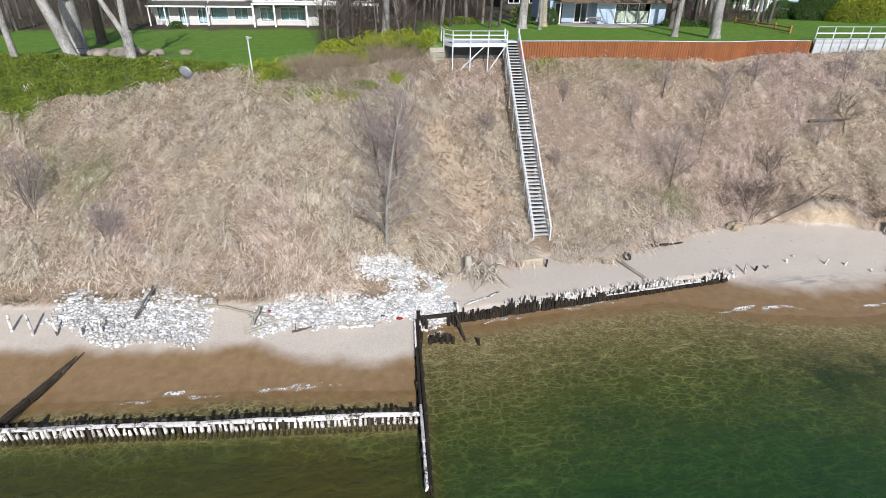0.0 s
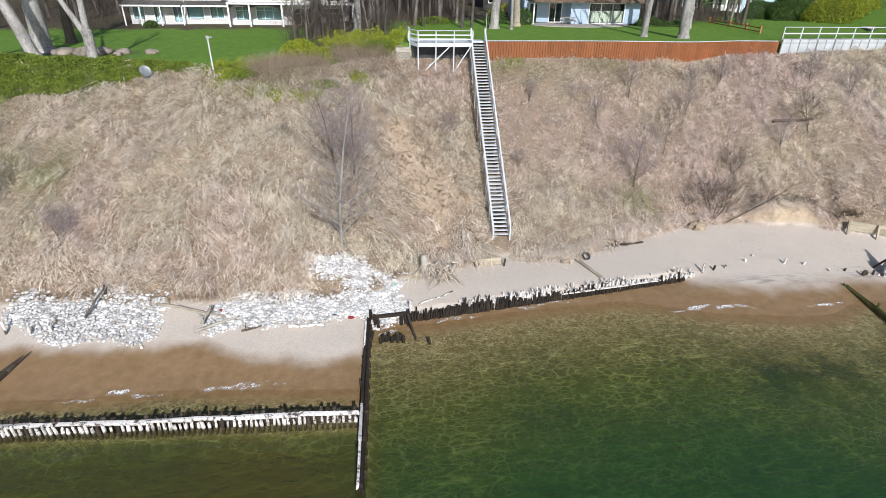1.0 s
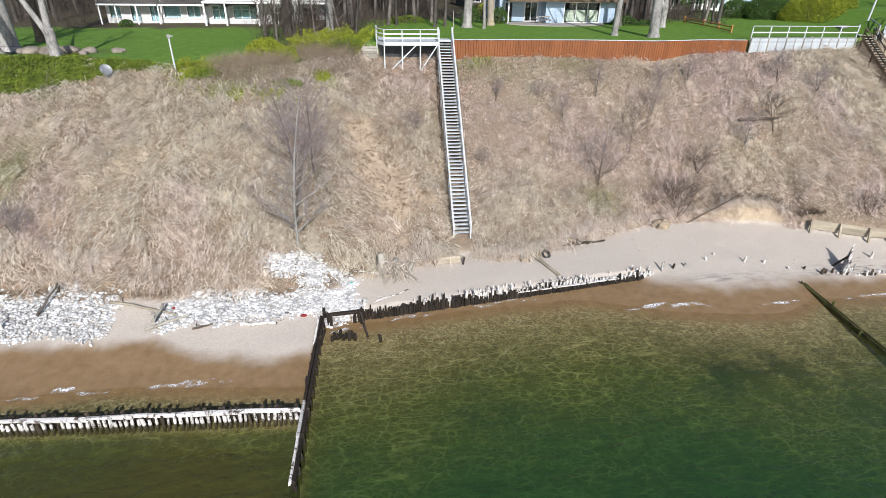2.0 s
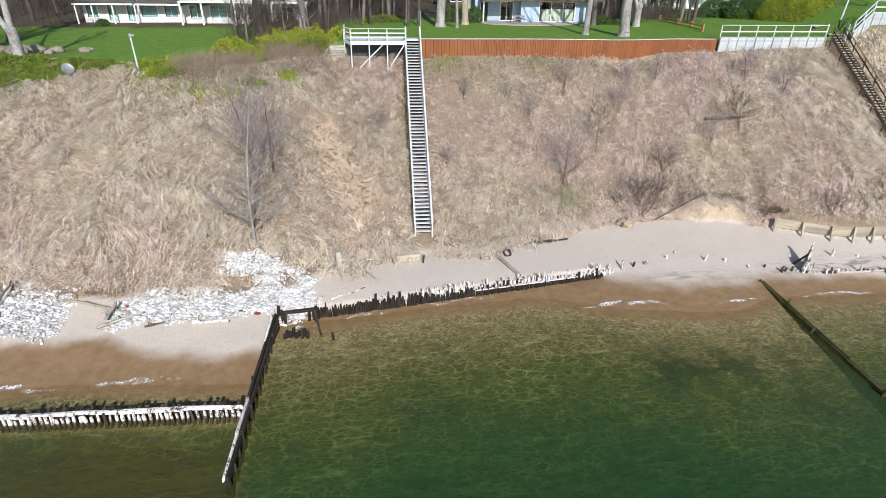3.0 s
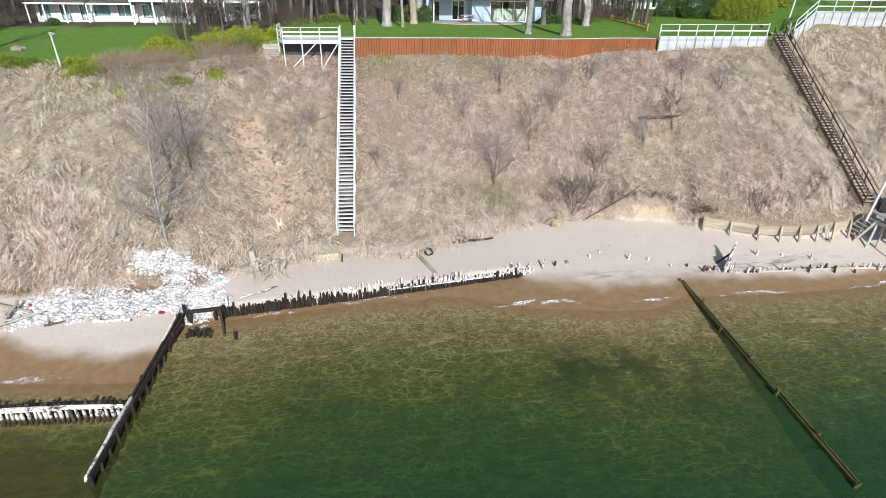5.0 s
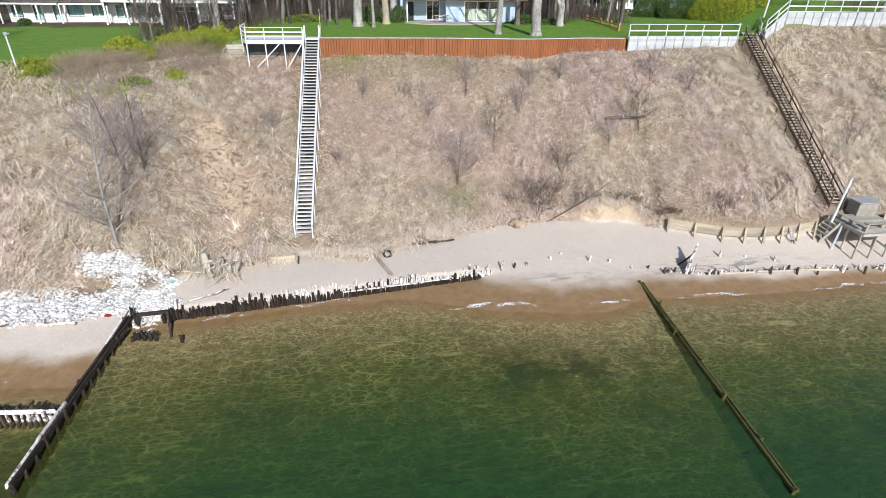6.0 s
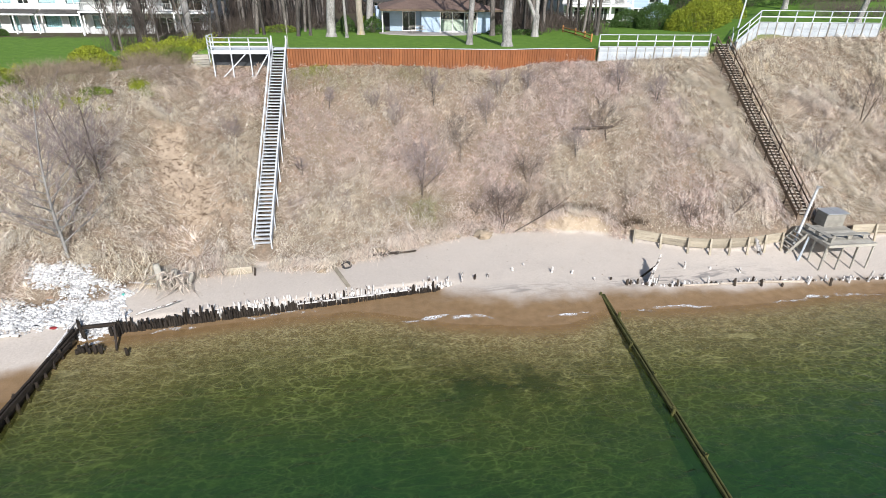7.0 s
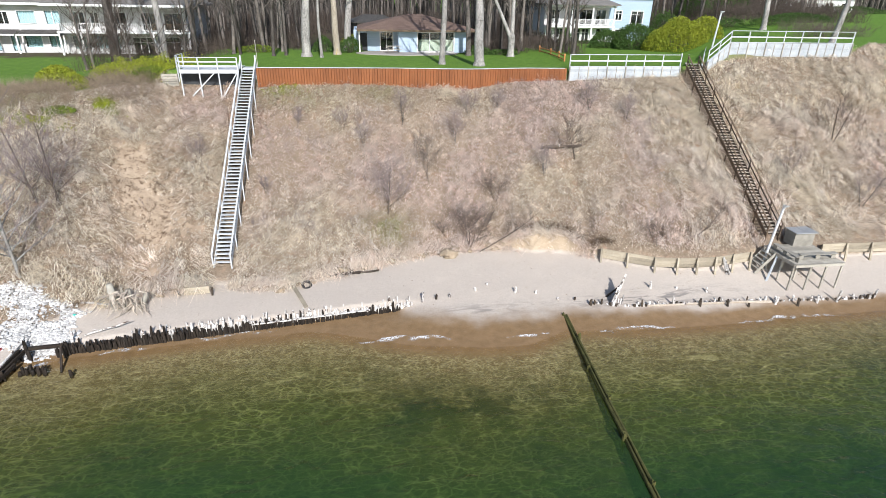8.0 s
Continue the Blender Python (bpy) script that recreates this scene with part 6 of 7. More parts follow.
# ---- stakes, stumps, driftwood and litter on the beach ----
def stake(at, h, mat, tilt, group, label):
    k = PILES[mat.name][RNG.randrange(6)]
    s = h / 0.7
    st = thing("stake", label, "stake", (at[0], at[1], gz(at[0], at[1])), group)
    part("shaft", k, None, st, "", pose(0, 0, 0, tilt[0], tilt[1], RNG.uniform(0, 360)) @ Matrix.Diagonal((0.75, 0.75, s, 1)))


for x, y in [(-23.35, 29.2), (-22.05, 28.8), (-20.72, 28.7), (-19.2, 28.4), (-18.2, 28.5), (-24.8, 29.3), (-26.3, 29.4)]:
    stake((x, y), 1.0, BLEACHED, (RNG.uniform(-3, 3), RNG.uniform(-4, 4)), "stakes by the riprap", "bleached square stake standing in the beach sand")
for x, y, h in [(31.47, 32.1, 0.55), (33.0, 31.9, 0.3), (34.4, 31.0, 0.35), (35.6, 30.9, 0.3), (29.6, 33.2, 0.2), (41.7, 31.5, 0.5), (43.6, 31.2, 0.3), (45.7, 30.6, 0.7), (48.0, 28.9, 0.5),
                (50.2, 29.0, 0.4), (51.8, 28.7, 0.6), (53.5, 28.9, 0.35), (55.1, 28.9, 0.7), (56.8, 29.3, 0.3), (58.5, 29.2, 0.9), (42.5, 29.5, 0.45), (44.4, 29.2, 0.4), (46.4, 29.0, 0.4), (40.0, 29.9, 0.3),
                (24.6, 31.7, 0.5), (25.6, 31.9, 0.45), (23.5, 31.6, 0.35), (26.6, 32.0, 0.3), (-13.2, 26.9, 0.4), (-12.7, 26.8, 0.25), (28.6, 32.6, 0.25)]:
    stake((x, y), h, BLEACHED if RNG.random() < 0.5 else OLD_PILE, (RNG.uniform(-9, 9), RNG.uniform(-9, 9)), "old stakes on the beach", "short broken timber stake standing in the sand")


def low_sheeting():
    w = thing("buried_pile_row", "row of short broken timber piles nearly buried in the beach", "pile wall", kind="structure")
    x = 36.6
    while x < 58.5:
        y = 29.75 - 0.035 * (x - 38) + 0.5 * math.exp(-((x - 37) / 1.2) ** 2)
        if RNG.random() < 0.8:
            pile(w, x, y, gz(x, y) - 0.25, BLEACHED if RNG.random() < 0.5 else OLD_PILE, RNG.choice((0, 0, 0, 1, 2)), wide=RNG.uniform(0.5, 1.1))
        x += RNG.uniform(0.14, 0.34)
    for i, (a, b) in enumerate(((40.5, 43.2), (43.4, 46.4), (46.7, 50.0))):
        ya, yb = 29.6 - 0.035 * (a - 38), 29.6 - 0.035 * (b - 38)
        beam("waler", (a, ya, gz(a, ya) + 0.12), (b, yb, gz(b, yb) + 0.1), 0.1, 0.14, BROWN_TREAD, w, wob=0.03, variant=i)


low_sheeting()


def broken_bulkhead():
    w = thing("broken_bulkhead", "broken leaning bleached boards of an old bulkhead", "bulkhead", (38.4, 30.5, 0.4))
    for i in range(7):
        x = -0.4 + i * 0.13
        beam("board", (x, -0.5 + i * 0.16, -0.3), (x + 0.35 + 0.04 * i, -0.4 + i * 0.18, 1.0 + 0.1 * i + RNG.uniform(-.15, .15)), 0.05, 0.2, BLEACHED, w, wob=0.015, variant=i)
    for i in range(6):
        beam("splinter", (-0.35 + i * 0.14, -0.55, -0.4), (-0.3 + i * 0.15 + RNG.uniform(-.1, .1), -0.5, RNG.uniform(0.4, 1.1)), 0.05, 0.13, BLEACHED, w, wob=0.02, variant=40 + i)
    beam("prop", (-0.5, 0.6, -0.2), (0.5, 0.2, 1.1), 0.12, 0.12, OLD_PILE, w)


broken_bulkhead()
beam_w = thing("leaning_boards", "two bleached boards leaning against the plank wall", "boards", (48.3, 32.6, gz(48.3, 32.6)))
for i in range(3):
    beam("board", (i * 0.12, -0.3, -0.1), (i * 0.08 - 0.2, 0.25, 1.15 - 0.1 * i), 0.04, 0.16, BLEACHED, beam_w, variant=i, wob=0.01)


def tube(pts, radii, k):
    """One closed bent tube through the points."""
    rings = []
    for i, p in enumerate(pts):
        d = (pts[min(i + 1, len(pts) - 1)] - pts[max(i - 1, 0)]).normalized()
        u = d.cross(Vector((0, 0, 1)) if abs(d.z) < 0.9 else Vector((1, 0, 0))).normalized()
        w = d.cross(u)
        rings.append([p + (u * math.cos(j * 6.2832 / k) + w * math.sin(j * 6.2832 / k)) * radii[i] * (1 + 0.12 * math.sin(3 * j + i)) for j in range(k)])
    v = [q for r in rings for q in r] + [pts[0], pts[-1]]
    n = len(pts)
    f = [(i * k + j, i * k + (j + 1) % k, (i + 1) * k + (j + 1) % k, (i + 1) * k + j) for i in range(n - 1) for j in range(k)]
    for j in range(0, k - 1, 2):
        f.append((n * k, (j + 2) % k, (j + 1) % k, j))
        f.append((n * k + 1, (n - 1) * k + j, (n - 1) * k + j + 1, (n - 1) * k + (j + 2) % k))
    return np.array([tuple(q) for q in v]), f


def log(name, label, a, b, r, mat, cat="log", seed=0):
    rn = random.Random(seed)
    a, b = Vector(a), Vector(b)
    o = thing(name, label, cat, a)
    n, p = 6, Vector((0, 0, 0))
    segs = []
    for i in range(n):
        q = (b - a) * ((i + 1) / n) + Vector((rn.uniform(-r, r), rn.uniform(-r, r), rn.uniform(-r, r) * 0.6)) * 0.8
        segs.append((*p, *q, r * (1 - 0.4 * i / n), r * (1 - 0.4 * (i + 1) / n)))
        p = q
    v, f = tube([Vector(segs[0][:3])] + [Vector(q[3:6]) for q in segs], [segs[0][6]] + [q[7] for q in segs], 9)
    part("trunk", arrays("log", v, f, mat, True), None, o)
    for i in range(3):
        s = Vector(segs[1 + i][:3])
        v, f = rods([(*s, *(s + Vector((rn.uniform(-.5, .5), rn.uniform(-.5, .5), rn.uniform(0.1, .4)))), r * 0.4, r * 0.15)], 5)
        part("branch_stub", arrays("stub", v, f, mat, True), None, o)
    return o


def on(x, y, up=0.0):
    return (x, y, gz(x, y) + up)


log("fallen_log", "dark fallen log lying across the bluff grass", on(36.2, 43.4, 0.3), on(39.5, 42.9, 0.3), 0.14, DARK_BARK, seed=1)
log("fallen_branch", "pale fallen branch lying on the bluff grass", on(32.8, 43.2, 0.25), on(36.0, 43.5, 0.25), 0.05, WEATHERED, seed=2)
log("driftwood", "grey forked driftwood propped on the riprap", on(-16.6, 29.3, 0.2), (-15.7, 30.8, 2.5), 0.085, WOODS_BARK, seed=3)
log("driftwood", "grey driftwood leg propped on the riprap", on(-15.9, 30.9, 0.1), (-15.6, 30.6, 2.4), 0.07, WOODS_BARK, seed=4)
log("driftwood", "long weathered board-like driftwood on the riprap", on(-12.6, 29.8, 0.35), on(-8.4, 28.6, 0.3), 0.09, TAN_WOOD, seed=5)
log("driftwood", "bleached driftwood trunk on the beach", on(-10.0, 27.6, 0.15), on(-7.6, 28.4, 0.35), 0.1, WEATHERED, seed=6)
log("driftwood", "bleached driftwood stump on the beach", on(-9.6, 28.0, 0.3), on(-9.2, 29.0, 0.7), 0.12, WEATHERED, seed=7)
log("driftwood", "pale driftwood log on the beach sand", on(-4.6, 27.55, 0.12), on(-2.4, 27.6, 0.12), 0.12, BLEACHED, seed=8)
log("driftwood", "dark driftwood branch on the beach", on(-7.3, 27.5, 0.08), on(-6.1, 27.7, 0.15), 0.07, DARK_BARK, seed=9)
log("driftwood", "bleached branches on the sand", on(2.2, 31.9, 0.12), on(4.4, 32.2, 0.12), 0.06, BLEACHED, seed=10)
log("driftwood", "bleached branch leaning over the pile wall", on(3.4, 29.2, 0.15), on(5.9, 29.9, 0.5), 0.06, BLEACHED, seed=11)
log("driftwood", "dark timber lying at the toe of the bluff", on(18.0, 35.0, 0.1), on(21.6, 35.6, 0.15), 0.12, OLD_PILE, seed=12)
log("driftwood", "dark timber lying at the toe of the bluff", on(18.6, 35.4, 0.15), on(20.2, 35.2, 0.2), 0.1, OLD_PILE, seed=13)


PALE_ROOT = surface("bleached_roots", (0.24, 0.19, 0.15), (0.58, 0.52, 0.45), 0.9, 1.0, 8, 0.0, 0.35, islands=True)


def root_stump():
    s = thing("root_stump", "bleached uprooted stump with broken stubs and tangled roots on the sand", "stump", on(4.95, 31.7))
    rn = random.Random(3)
    for x, y, h, r, lean in ((-0.75, 0.35, 2.0, 0.25, -0.06), (-0.05, 0.4, 1.5, 0.22, 0.06), (0.7, 0.3, 1.25, 0.17, 0.2)):
        pts = [Vector((x + lean * k, y + 0.06 * k, -0.2 + h * k / 3)) for k in (0, 1, 2, 3)]
        v, f = tube(pts, [r * 1.35, r * 1.05, r, r * 0.8], 9)
        part("stub", arrays("stub", v, f, WEATHERED, True), None, s)
    segs = []
    for i in range(60):
        p = Vector((rn.uniform(-0.9, 1.0), 0.35 + rn.uniform(-.15, .15), rn.uniform(0.35, 1.3)))
        d = Vector((rn.uniform(-1.2, 1.3), rn.uniform(-1.3, -0.1), rn.uniform(-0.5, 0.35)))
        n = rn.choice((3, 4, 5))
        for k in range(n):
            q = p + d * rn.uniform(0.12, 0.34) + Vector((rn.uniform(-.15, .15), rn.uniform(-.12, .12), -0.07 * k))
            q.z = max(q.z, 0.02)
            segs.append((*p, *q, 0.05 - 0.008 * k, 0.042 - 0.008 * k))
            p = q
    v, f = rods(segs, 5)
    part("root_tangle", arrays("root_tangle", v, f, PALE_ROOT, True), None, s, "pale brown tangled roots")


root_stump()


def culvert_ring(x, y):
    t = thing("tyre", "old black tyre half buried among planks on the sand", "tyre", on(x, y, 0.12))
    bm = bmesh.new()
    n, k = 20, 8
    rings = [[bm.verts.new((math.cos(i * 6.283 / n) * (0.28 + 0.1 * math.cos(j * 6.283 / k)), math.sin(i * 6.283 / n) * (0.28 + 0.1 * math.cos(j * 6.283 / k)), 0.1 * math.sin(j * 6.283 / k))) for j in range(k)] for i in range(n)]
    for i in range(n):
        for j in range(k):
            bm.faces.new((rings[i][j], rings[(i + 1) % n][j], rings[(i + 1) % n][(j + 1) % k], rings[i][(j + 1) % k]))
    part("tread", bm, BLACK, t, "", pose(0, 0, 0.0, 38, 0, 20))


culvert_ring(16.4, 33.9)


def plank(label, a, b, w, mat):
    o = thing("plank", label, "plank", a)
    beam("board", (0, 0, 0), Vector(b) - Vector(a), w, 0.07, mat, o, wob=0.01)


plank("yellowed plank lying across the beach sand", on(15.4, 33.9, 0.1), on(16.6, 31.2, 0.1), 0.28, TAN_WOOD)
panel = thing("board_panel", "yellowed board panel standing against the toe of the bluff", "boards", on(8.1, 33.35))
for i in range(2):
    beam("board", (0, 0.03 * i, 0.12 + 0.27 * i), (1.7, 0.1 + 0.03 * i, 0.16 + 0.27 * i), 0.06, 0.26, TAN_WOOD, panel, wob=0.01, variant=80 + i)
beam_s = thing("short_post", "short dark post beside a plank on the sand", "post", on(9.95, 33.3))
beam("shaft", (0, 0, -0.3), (0.1, 0, 0.6), 0.12, 0.12, OLD_PILE, beam_s)
beam_s = thing("short_post", "short dark post beside a plank on the sand", "post", on(7.95, 33.3))
beam("shaft", (0, 0, -0.3), (-0.2, 0, 0.4), 0.1, 0.1, OLD_PILE, beam_s)


def corner_crib():
    w = thing("timber_crib", "broken dark timber crib at the root of the groin", "crib", kind="structure")
    beam("sill", (0.5, 28.3, 0.62), (2.6, 28.5, 0.62), 0.22, 0.22, BLACK_PILE, w, wob=0.03, variant=1)
    for x, y, h in [(0.6, 28.2, 4), (0.75, 28.0, 3), (2.5, 28.3, 5), (2.62, 28.1, 4), (2.75, 28.35, 5), (0.3, 28.6, 5), (2.2, 28.2, 3)]:
        pile(w, x, y, -0.1, BLACK_PILE, h)
    x = 0.85
    while x < 2.35:
        pile(w, x, 26.7 + RNG.uniform(-.15, .15), -0.15, BLACK_PILE, RNG.choice((0, 1, 1, 2)))
        x += 0.17
    beam("brace", (2.6, 28.0, 0.9), (3.0, 26.7, -0.1), 0.12, 0.12, BLACK_PILE, w)
    beam("brace", (2.9, 28.6, 0.3), (2.8, 29.0, 1.2), 0.14, 0.14, BLEACHED, w)
    pile(w, 3.76, 26.25, -0.15, BLACK_PILE, 1)
    for i in range(4):
        beam("side_plank", (0.05 + i * 0.13, 28.6 - i * 0.5, 0.75 - 0.12 * i), (-0.1 + i * 0.03, 25.6 - 0.4 * i, 0.5 - 0.1 * i), 0.1, 0.22, BLACK_PILE if i else BLEACHED, w, wob=0.03, variant=20 + i)


corner_crib()
RED = surface("faded_red_plastic", (0.17, 0.015, 0.02), (0.29, 0.03, 0.032), 0.5, 3, 20, 0.1, 0)
TEAL = surface("turquoise_plastic", (0.02, 0.38, 0.33), (0.05, 0.55, 0.47), 0.5, 3, 20, 0.1, 0)


def scrap(label, at, size, mat, seed):
    v, f = ico(seed, 0.3 if seed < 5 else 0.5, 3)
    part_ob = part("litter", arrays("litter", v * np.array(size), f, mat), None, None, "", Matrix.Translation(on(*at, size[2] * 0.5)))
    tagged(part_ob, label, "litter")


scrap("crumpled turquoise plastic scrap on the sand", (1.95, 31.2), (0.16, 0.1, 0.09), TEAL, 1)
scrap("dull red cloth scrap beside the rocks", (-0.9, 28.15), (0.2, 0.11, 0.08), RED, 2)
scrap("red plastic scrap among the rocks", (-8.8, 29.3), (0.12, 0.1, 0.1), RED, 3)
scrap("black rubber scrap beside the rocks", (-1.9, 28.3), (0.35, 0.1, 0.08), BLACK, 4)
EARTH = surface("sandy_clod", (0.20, 0.155, 0.11), (0.42, 0.345, 0.255), 0.95, 2, 12, 0.8, 0)
scrap("slumped clod of grassy earth at the toe of the bluff", (27.4, 37.5), (0.65, 0.42, 0.34), EARTH, 5)


rt = random.Random(21)
for i in range(16):
    x = 4.5 + i * 1.75 + rt.uniform(-0.5, 0.5)
    y = float(interp(x, BLUFF, 1)) + 0.35 * float(lumps(x, 3, 1.7, 5)) - rt.uniform(0.0, 0.35)
    q = rt.uniform(0.12, 0.34)
    scrap("slumped clod of sandy earth at the toe of the bluff", (x, y), (q * rt.uniform(1.1, 1.9), q, q * rt.uniform(0.6, 0.9)), EARTH, 30 + i)
DEAD = surface("rusty_dead_stems", (0.10, 0.066, 0.045), (0.30, 0.215, 0.15), 0.95, 1.0, 8, 0.0, 0.25, islands=True)
brush("dead_clumps", "small rust-brown dead plants scattered over the bare sandy slope", "dead plants", (1, 11, 33.5, 45), 9000, 0.34, DEAD, 1.3, 0.012, seed=18,
      mask=lambda x, y: (lumps(x, y, 0.42, 77) > 0.3) & (((x - 5.2) / 4.6) ** 2 + ((y - 39) / 6) ** 2 < 1) & (y > interp(x, BLUFF, 1) + 0.8) & (np.abs(x - 10.5) > 1.0))
ROOTS = surface("dark_root_mat", (0.05, 0.034, 0.022), (0.17, 0.12, 0.078), 0.95, 1.0, 8, 0.0, 0.25, islands=True)
# roots and dead stems, their dark tone also standing for overhang shadow
brush("root_mat", "dark brown roots, dead stems and overhang shade along the broken toe of the bluff", "roots", (-42, 39, 29, 39.5), 60000, 0.42, ROOTS, 1.6, 0.012, seed=17,
      mask=lambda x, y: (np.abs(y - interp(x, BLUFF, 1) - 0.45 * lumps(x, y * 0 + 3, 1.7, 5) - 0.25 * lumps(x, y * 0, 0.7, 6) - 0.28) < 0.2) & (lumps(x, y * 0, 1.4, 74) > -0.25))


brush("driftwood_bits", "small dark bits of driftwood and weed strewn over the beach", "litter", (6, 60, 29.5, 37), 700, 0.22, ROOTS, 7.0, 0.014, seed=19,
      mask=lambda x, y: (y < interp(x, BLUFF, 1) - 0.5) & (y > pile_line(np.minimum(x, 14)) + 0.2) & (lumps(x, y, 1.6, 78) > 0.1))


# hanging roots, kept dense and dark for the shadow line under the edge
brush("root_mat", "dark hanging roots, dead grass and overhang shade under the edge of the sandy scarp", "roots", (33, 40.2, 34.5, 39), 9000, 0.55, ROOTS, 1.4, 0.014, seed=27,
      mask=lambda x, y: np.abs(y - interp(x, BLUFF, 1) - 0.45 * lumps(x, y * 0 + 3, 1.7, 5) * smooth01((39.5 - x) / 2) - 0.62 + 0.15 * smooth01((x - 37) / 2)) < 0.16)


# ---- satellite dish on the bluff ----
def dish():
    d = thing("satellite_dish", "grey satellite dish on a short mast", "satellite dish", on(-15.6, 44.6))
    v, f = rod((0, 0, -0.3), (0, 0, 0.85), 0.045, 0.04, 8)
    part("mast", arrays("mast", v, f, METAL, True), None, d)
    bm = bmesh.new()
    rings = []
    for r in (0.0, 0.15, 0.3, 0.42):
        rings.append([bm.verts.new((math.cos(i * 0.3927) * r, math.sin(i * 0.3927) * r * 1.1, 0.5 * r * r)) for i in range(16)] if r else [bm.verts.new((0, 0, 0))])
    for i in range(16):
        bm.faces.new((rings[0][0], rings[1][i], rings[1][(i + 1) % 16]))
        for a, b in zip(rings[1:], rings[2:]):
            bm.faces.new((a[i], b[i], b[(i + 1) % 16], a[(i + 1) % 16]))
    bmesh.ops.solidify(bm, geom=bm.faces[:], thickness=0.015)
    part("reflector", bm, METAL, d, "pale grey dish", pose(0, -0.1, 1.05, 48, 0, 38))
    beam("feed_arm", (0, -0.1, 0.85), (-0.1, -0.55, 1.1), 0.03, 0.03, METAL, d)
    beam("feed_horn", (-0.1, -0.55, 1.08), (-0.1, -0.5, 1.2), 0.07, 0.07, METAL, d)


dish()


# ---- foam left by the small waves ----
def foam_material():
    m, nt, nodes, links, bsdf = tree_of("foam")
    p = place(nt, "World")
    bsdf.inputs["Base Color"].default_value = (0.82, 0.84, 0.86, 1)
    bsdf.inputs["Roughness"].default_value = 0.8
    a = nodes.new("ShaderNodeAttribute")
    a.attribute_name = "cover"
    v = nodes.new("ShaderNodeTexVoronoi")
    v.feature = "DISTANCE_TO_EDGE"
    v.inputs["Scale"].default_value = 7
    links.new(p, v.inputs["Vector"])
    web = span(nt, v.outputs["Distance"], 0.04, 0.2, 1, 0.1)
    f = calc(nt, "MULTIPLY", calc(nt, "MULTIPLY", web, a.outputs["Fac"]), span(nt, tex(nt, p, 1.2, 4), 0.42, 0.6))
    links.new(f, bsdf.inputs["Alpha"])
    links.new(relief(nt, v.outputs["Distance"], 0.6, 0.05), bsdf.inputs["Normal"])
    return m


FOAM = foam_material()


def foam(pts, width, seed):
    n = 60
    t = np.linspace(0, 1, n)
    px, py = np.interp(t, np.linspace(0, 1, len(pts)), [p[0] for p in pts]), np.interp(t, np.linspace(0, 1, len(pts)), [p[1] for p in pts])
    py = py + 0.18 * lumps(px, px * 0, 0.9, seed) + 0.08 * lumps(px, px * 0, 0.3, seed)
    w = width * (0.25 + 0.75 * np.sin(np.pi * t)) * (1 + 0.4 * lumps(px, px * 0, 0.6, seed + 1))
    rows, cov = [], []
    for k, c in ((-0.5, 0.0), (-0.2, 0.8), (0.1, 1.0), (0.38, 1.0), (0.5, 0.0)):
        yy = py + w * k
        rows.append(np.stack([px, yy, np.maximum(0.006, ground_z(px, yy) + 0.02)], 1))
        cov.append(np.full(n, c) * np.sin(np.pi * t) ** 0.4)
    i = np.arange(n - 1)
    f = np.vstack([np.stack([r * n + i, r * n + i + 1, (r + 1) * n + i + 1, (r + 1) * n + i], 1) for r in range(4)])
    tagged(part("foam", arrays("foam", np.vstack(rows), f, FOAM, True, {"cover": np.concatenate(cov)})), "thin white foam left by a small wave", "foam", kind="stuff")


foam([(-9.2, 23.2), (-6.5, 23.7), (-4.2, 23.5)], 0.5, 1)
foam([(-16, 23.3), (-13, 23.6), (-10.5, 23.5)], 0.35, 2)
foam([(4.0, 28.0), (5.5, 28.35), (7.5, 28.5)], 0.35, 3)
foam([(9.5, 29.0), (12.0, 29.45), (15.0, 29.8)], 0.35, 4)
foam([(20, 27.6), (23, 28.0), (26.5, 27.5)], 0.5, 5)
foam([(29.5, 27.2), (31.5, 27.4), (33, 27.3)], 0.3, 6)
foam([(36, 27.3), (38.5, 27.5), (41.5, 27.2)], 0.4, 7)
foam([(46, 27.2), (50, 27.6), (55, 27.3)], 0.35, 8)
foam([(0.6, 27.2), (1.6, 27.6), (2.8, 27.5)], 0.45, 9)
foam([(59, 27.1), (64, 27.5), (70, 27.2)], 0.4, 10)


# ---- rock garden on the lawn ----
BOULDER = surface("tan_grey_boulder", (0.13, 0.11, 0.09), (0.36, 0.315, 0.26), 0.9, 1.2, 9, 0.6, 0.15)
rb = random.Random(12)
for i in range(16):
    x, y = rb.uniform(-25.5, -17.8), rb.uniform(51.5, 54.0)
    v, f = ico(100 + i, 0.2, 2)
    s = rb.uniform(0.3, 0.85)
    b = part("boulder", arrays("boulder", v * np.array([s * 1.3, s, s * 0.6]), f, BOULDER), None, None, "", pose(*on(x, y, s * 0.2), 0, 0, rb.uniform(0, 360)))
    tagged(b, "rounded tan-grey boulder in the lawn's rock garden", "boulder", "rock garden")

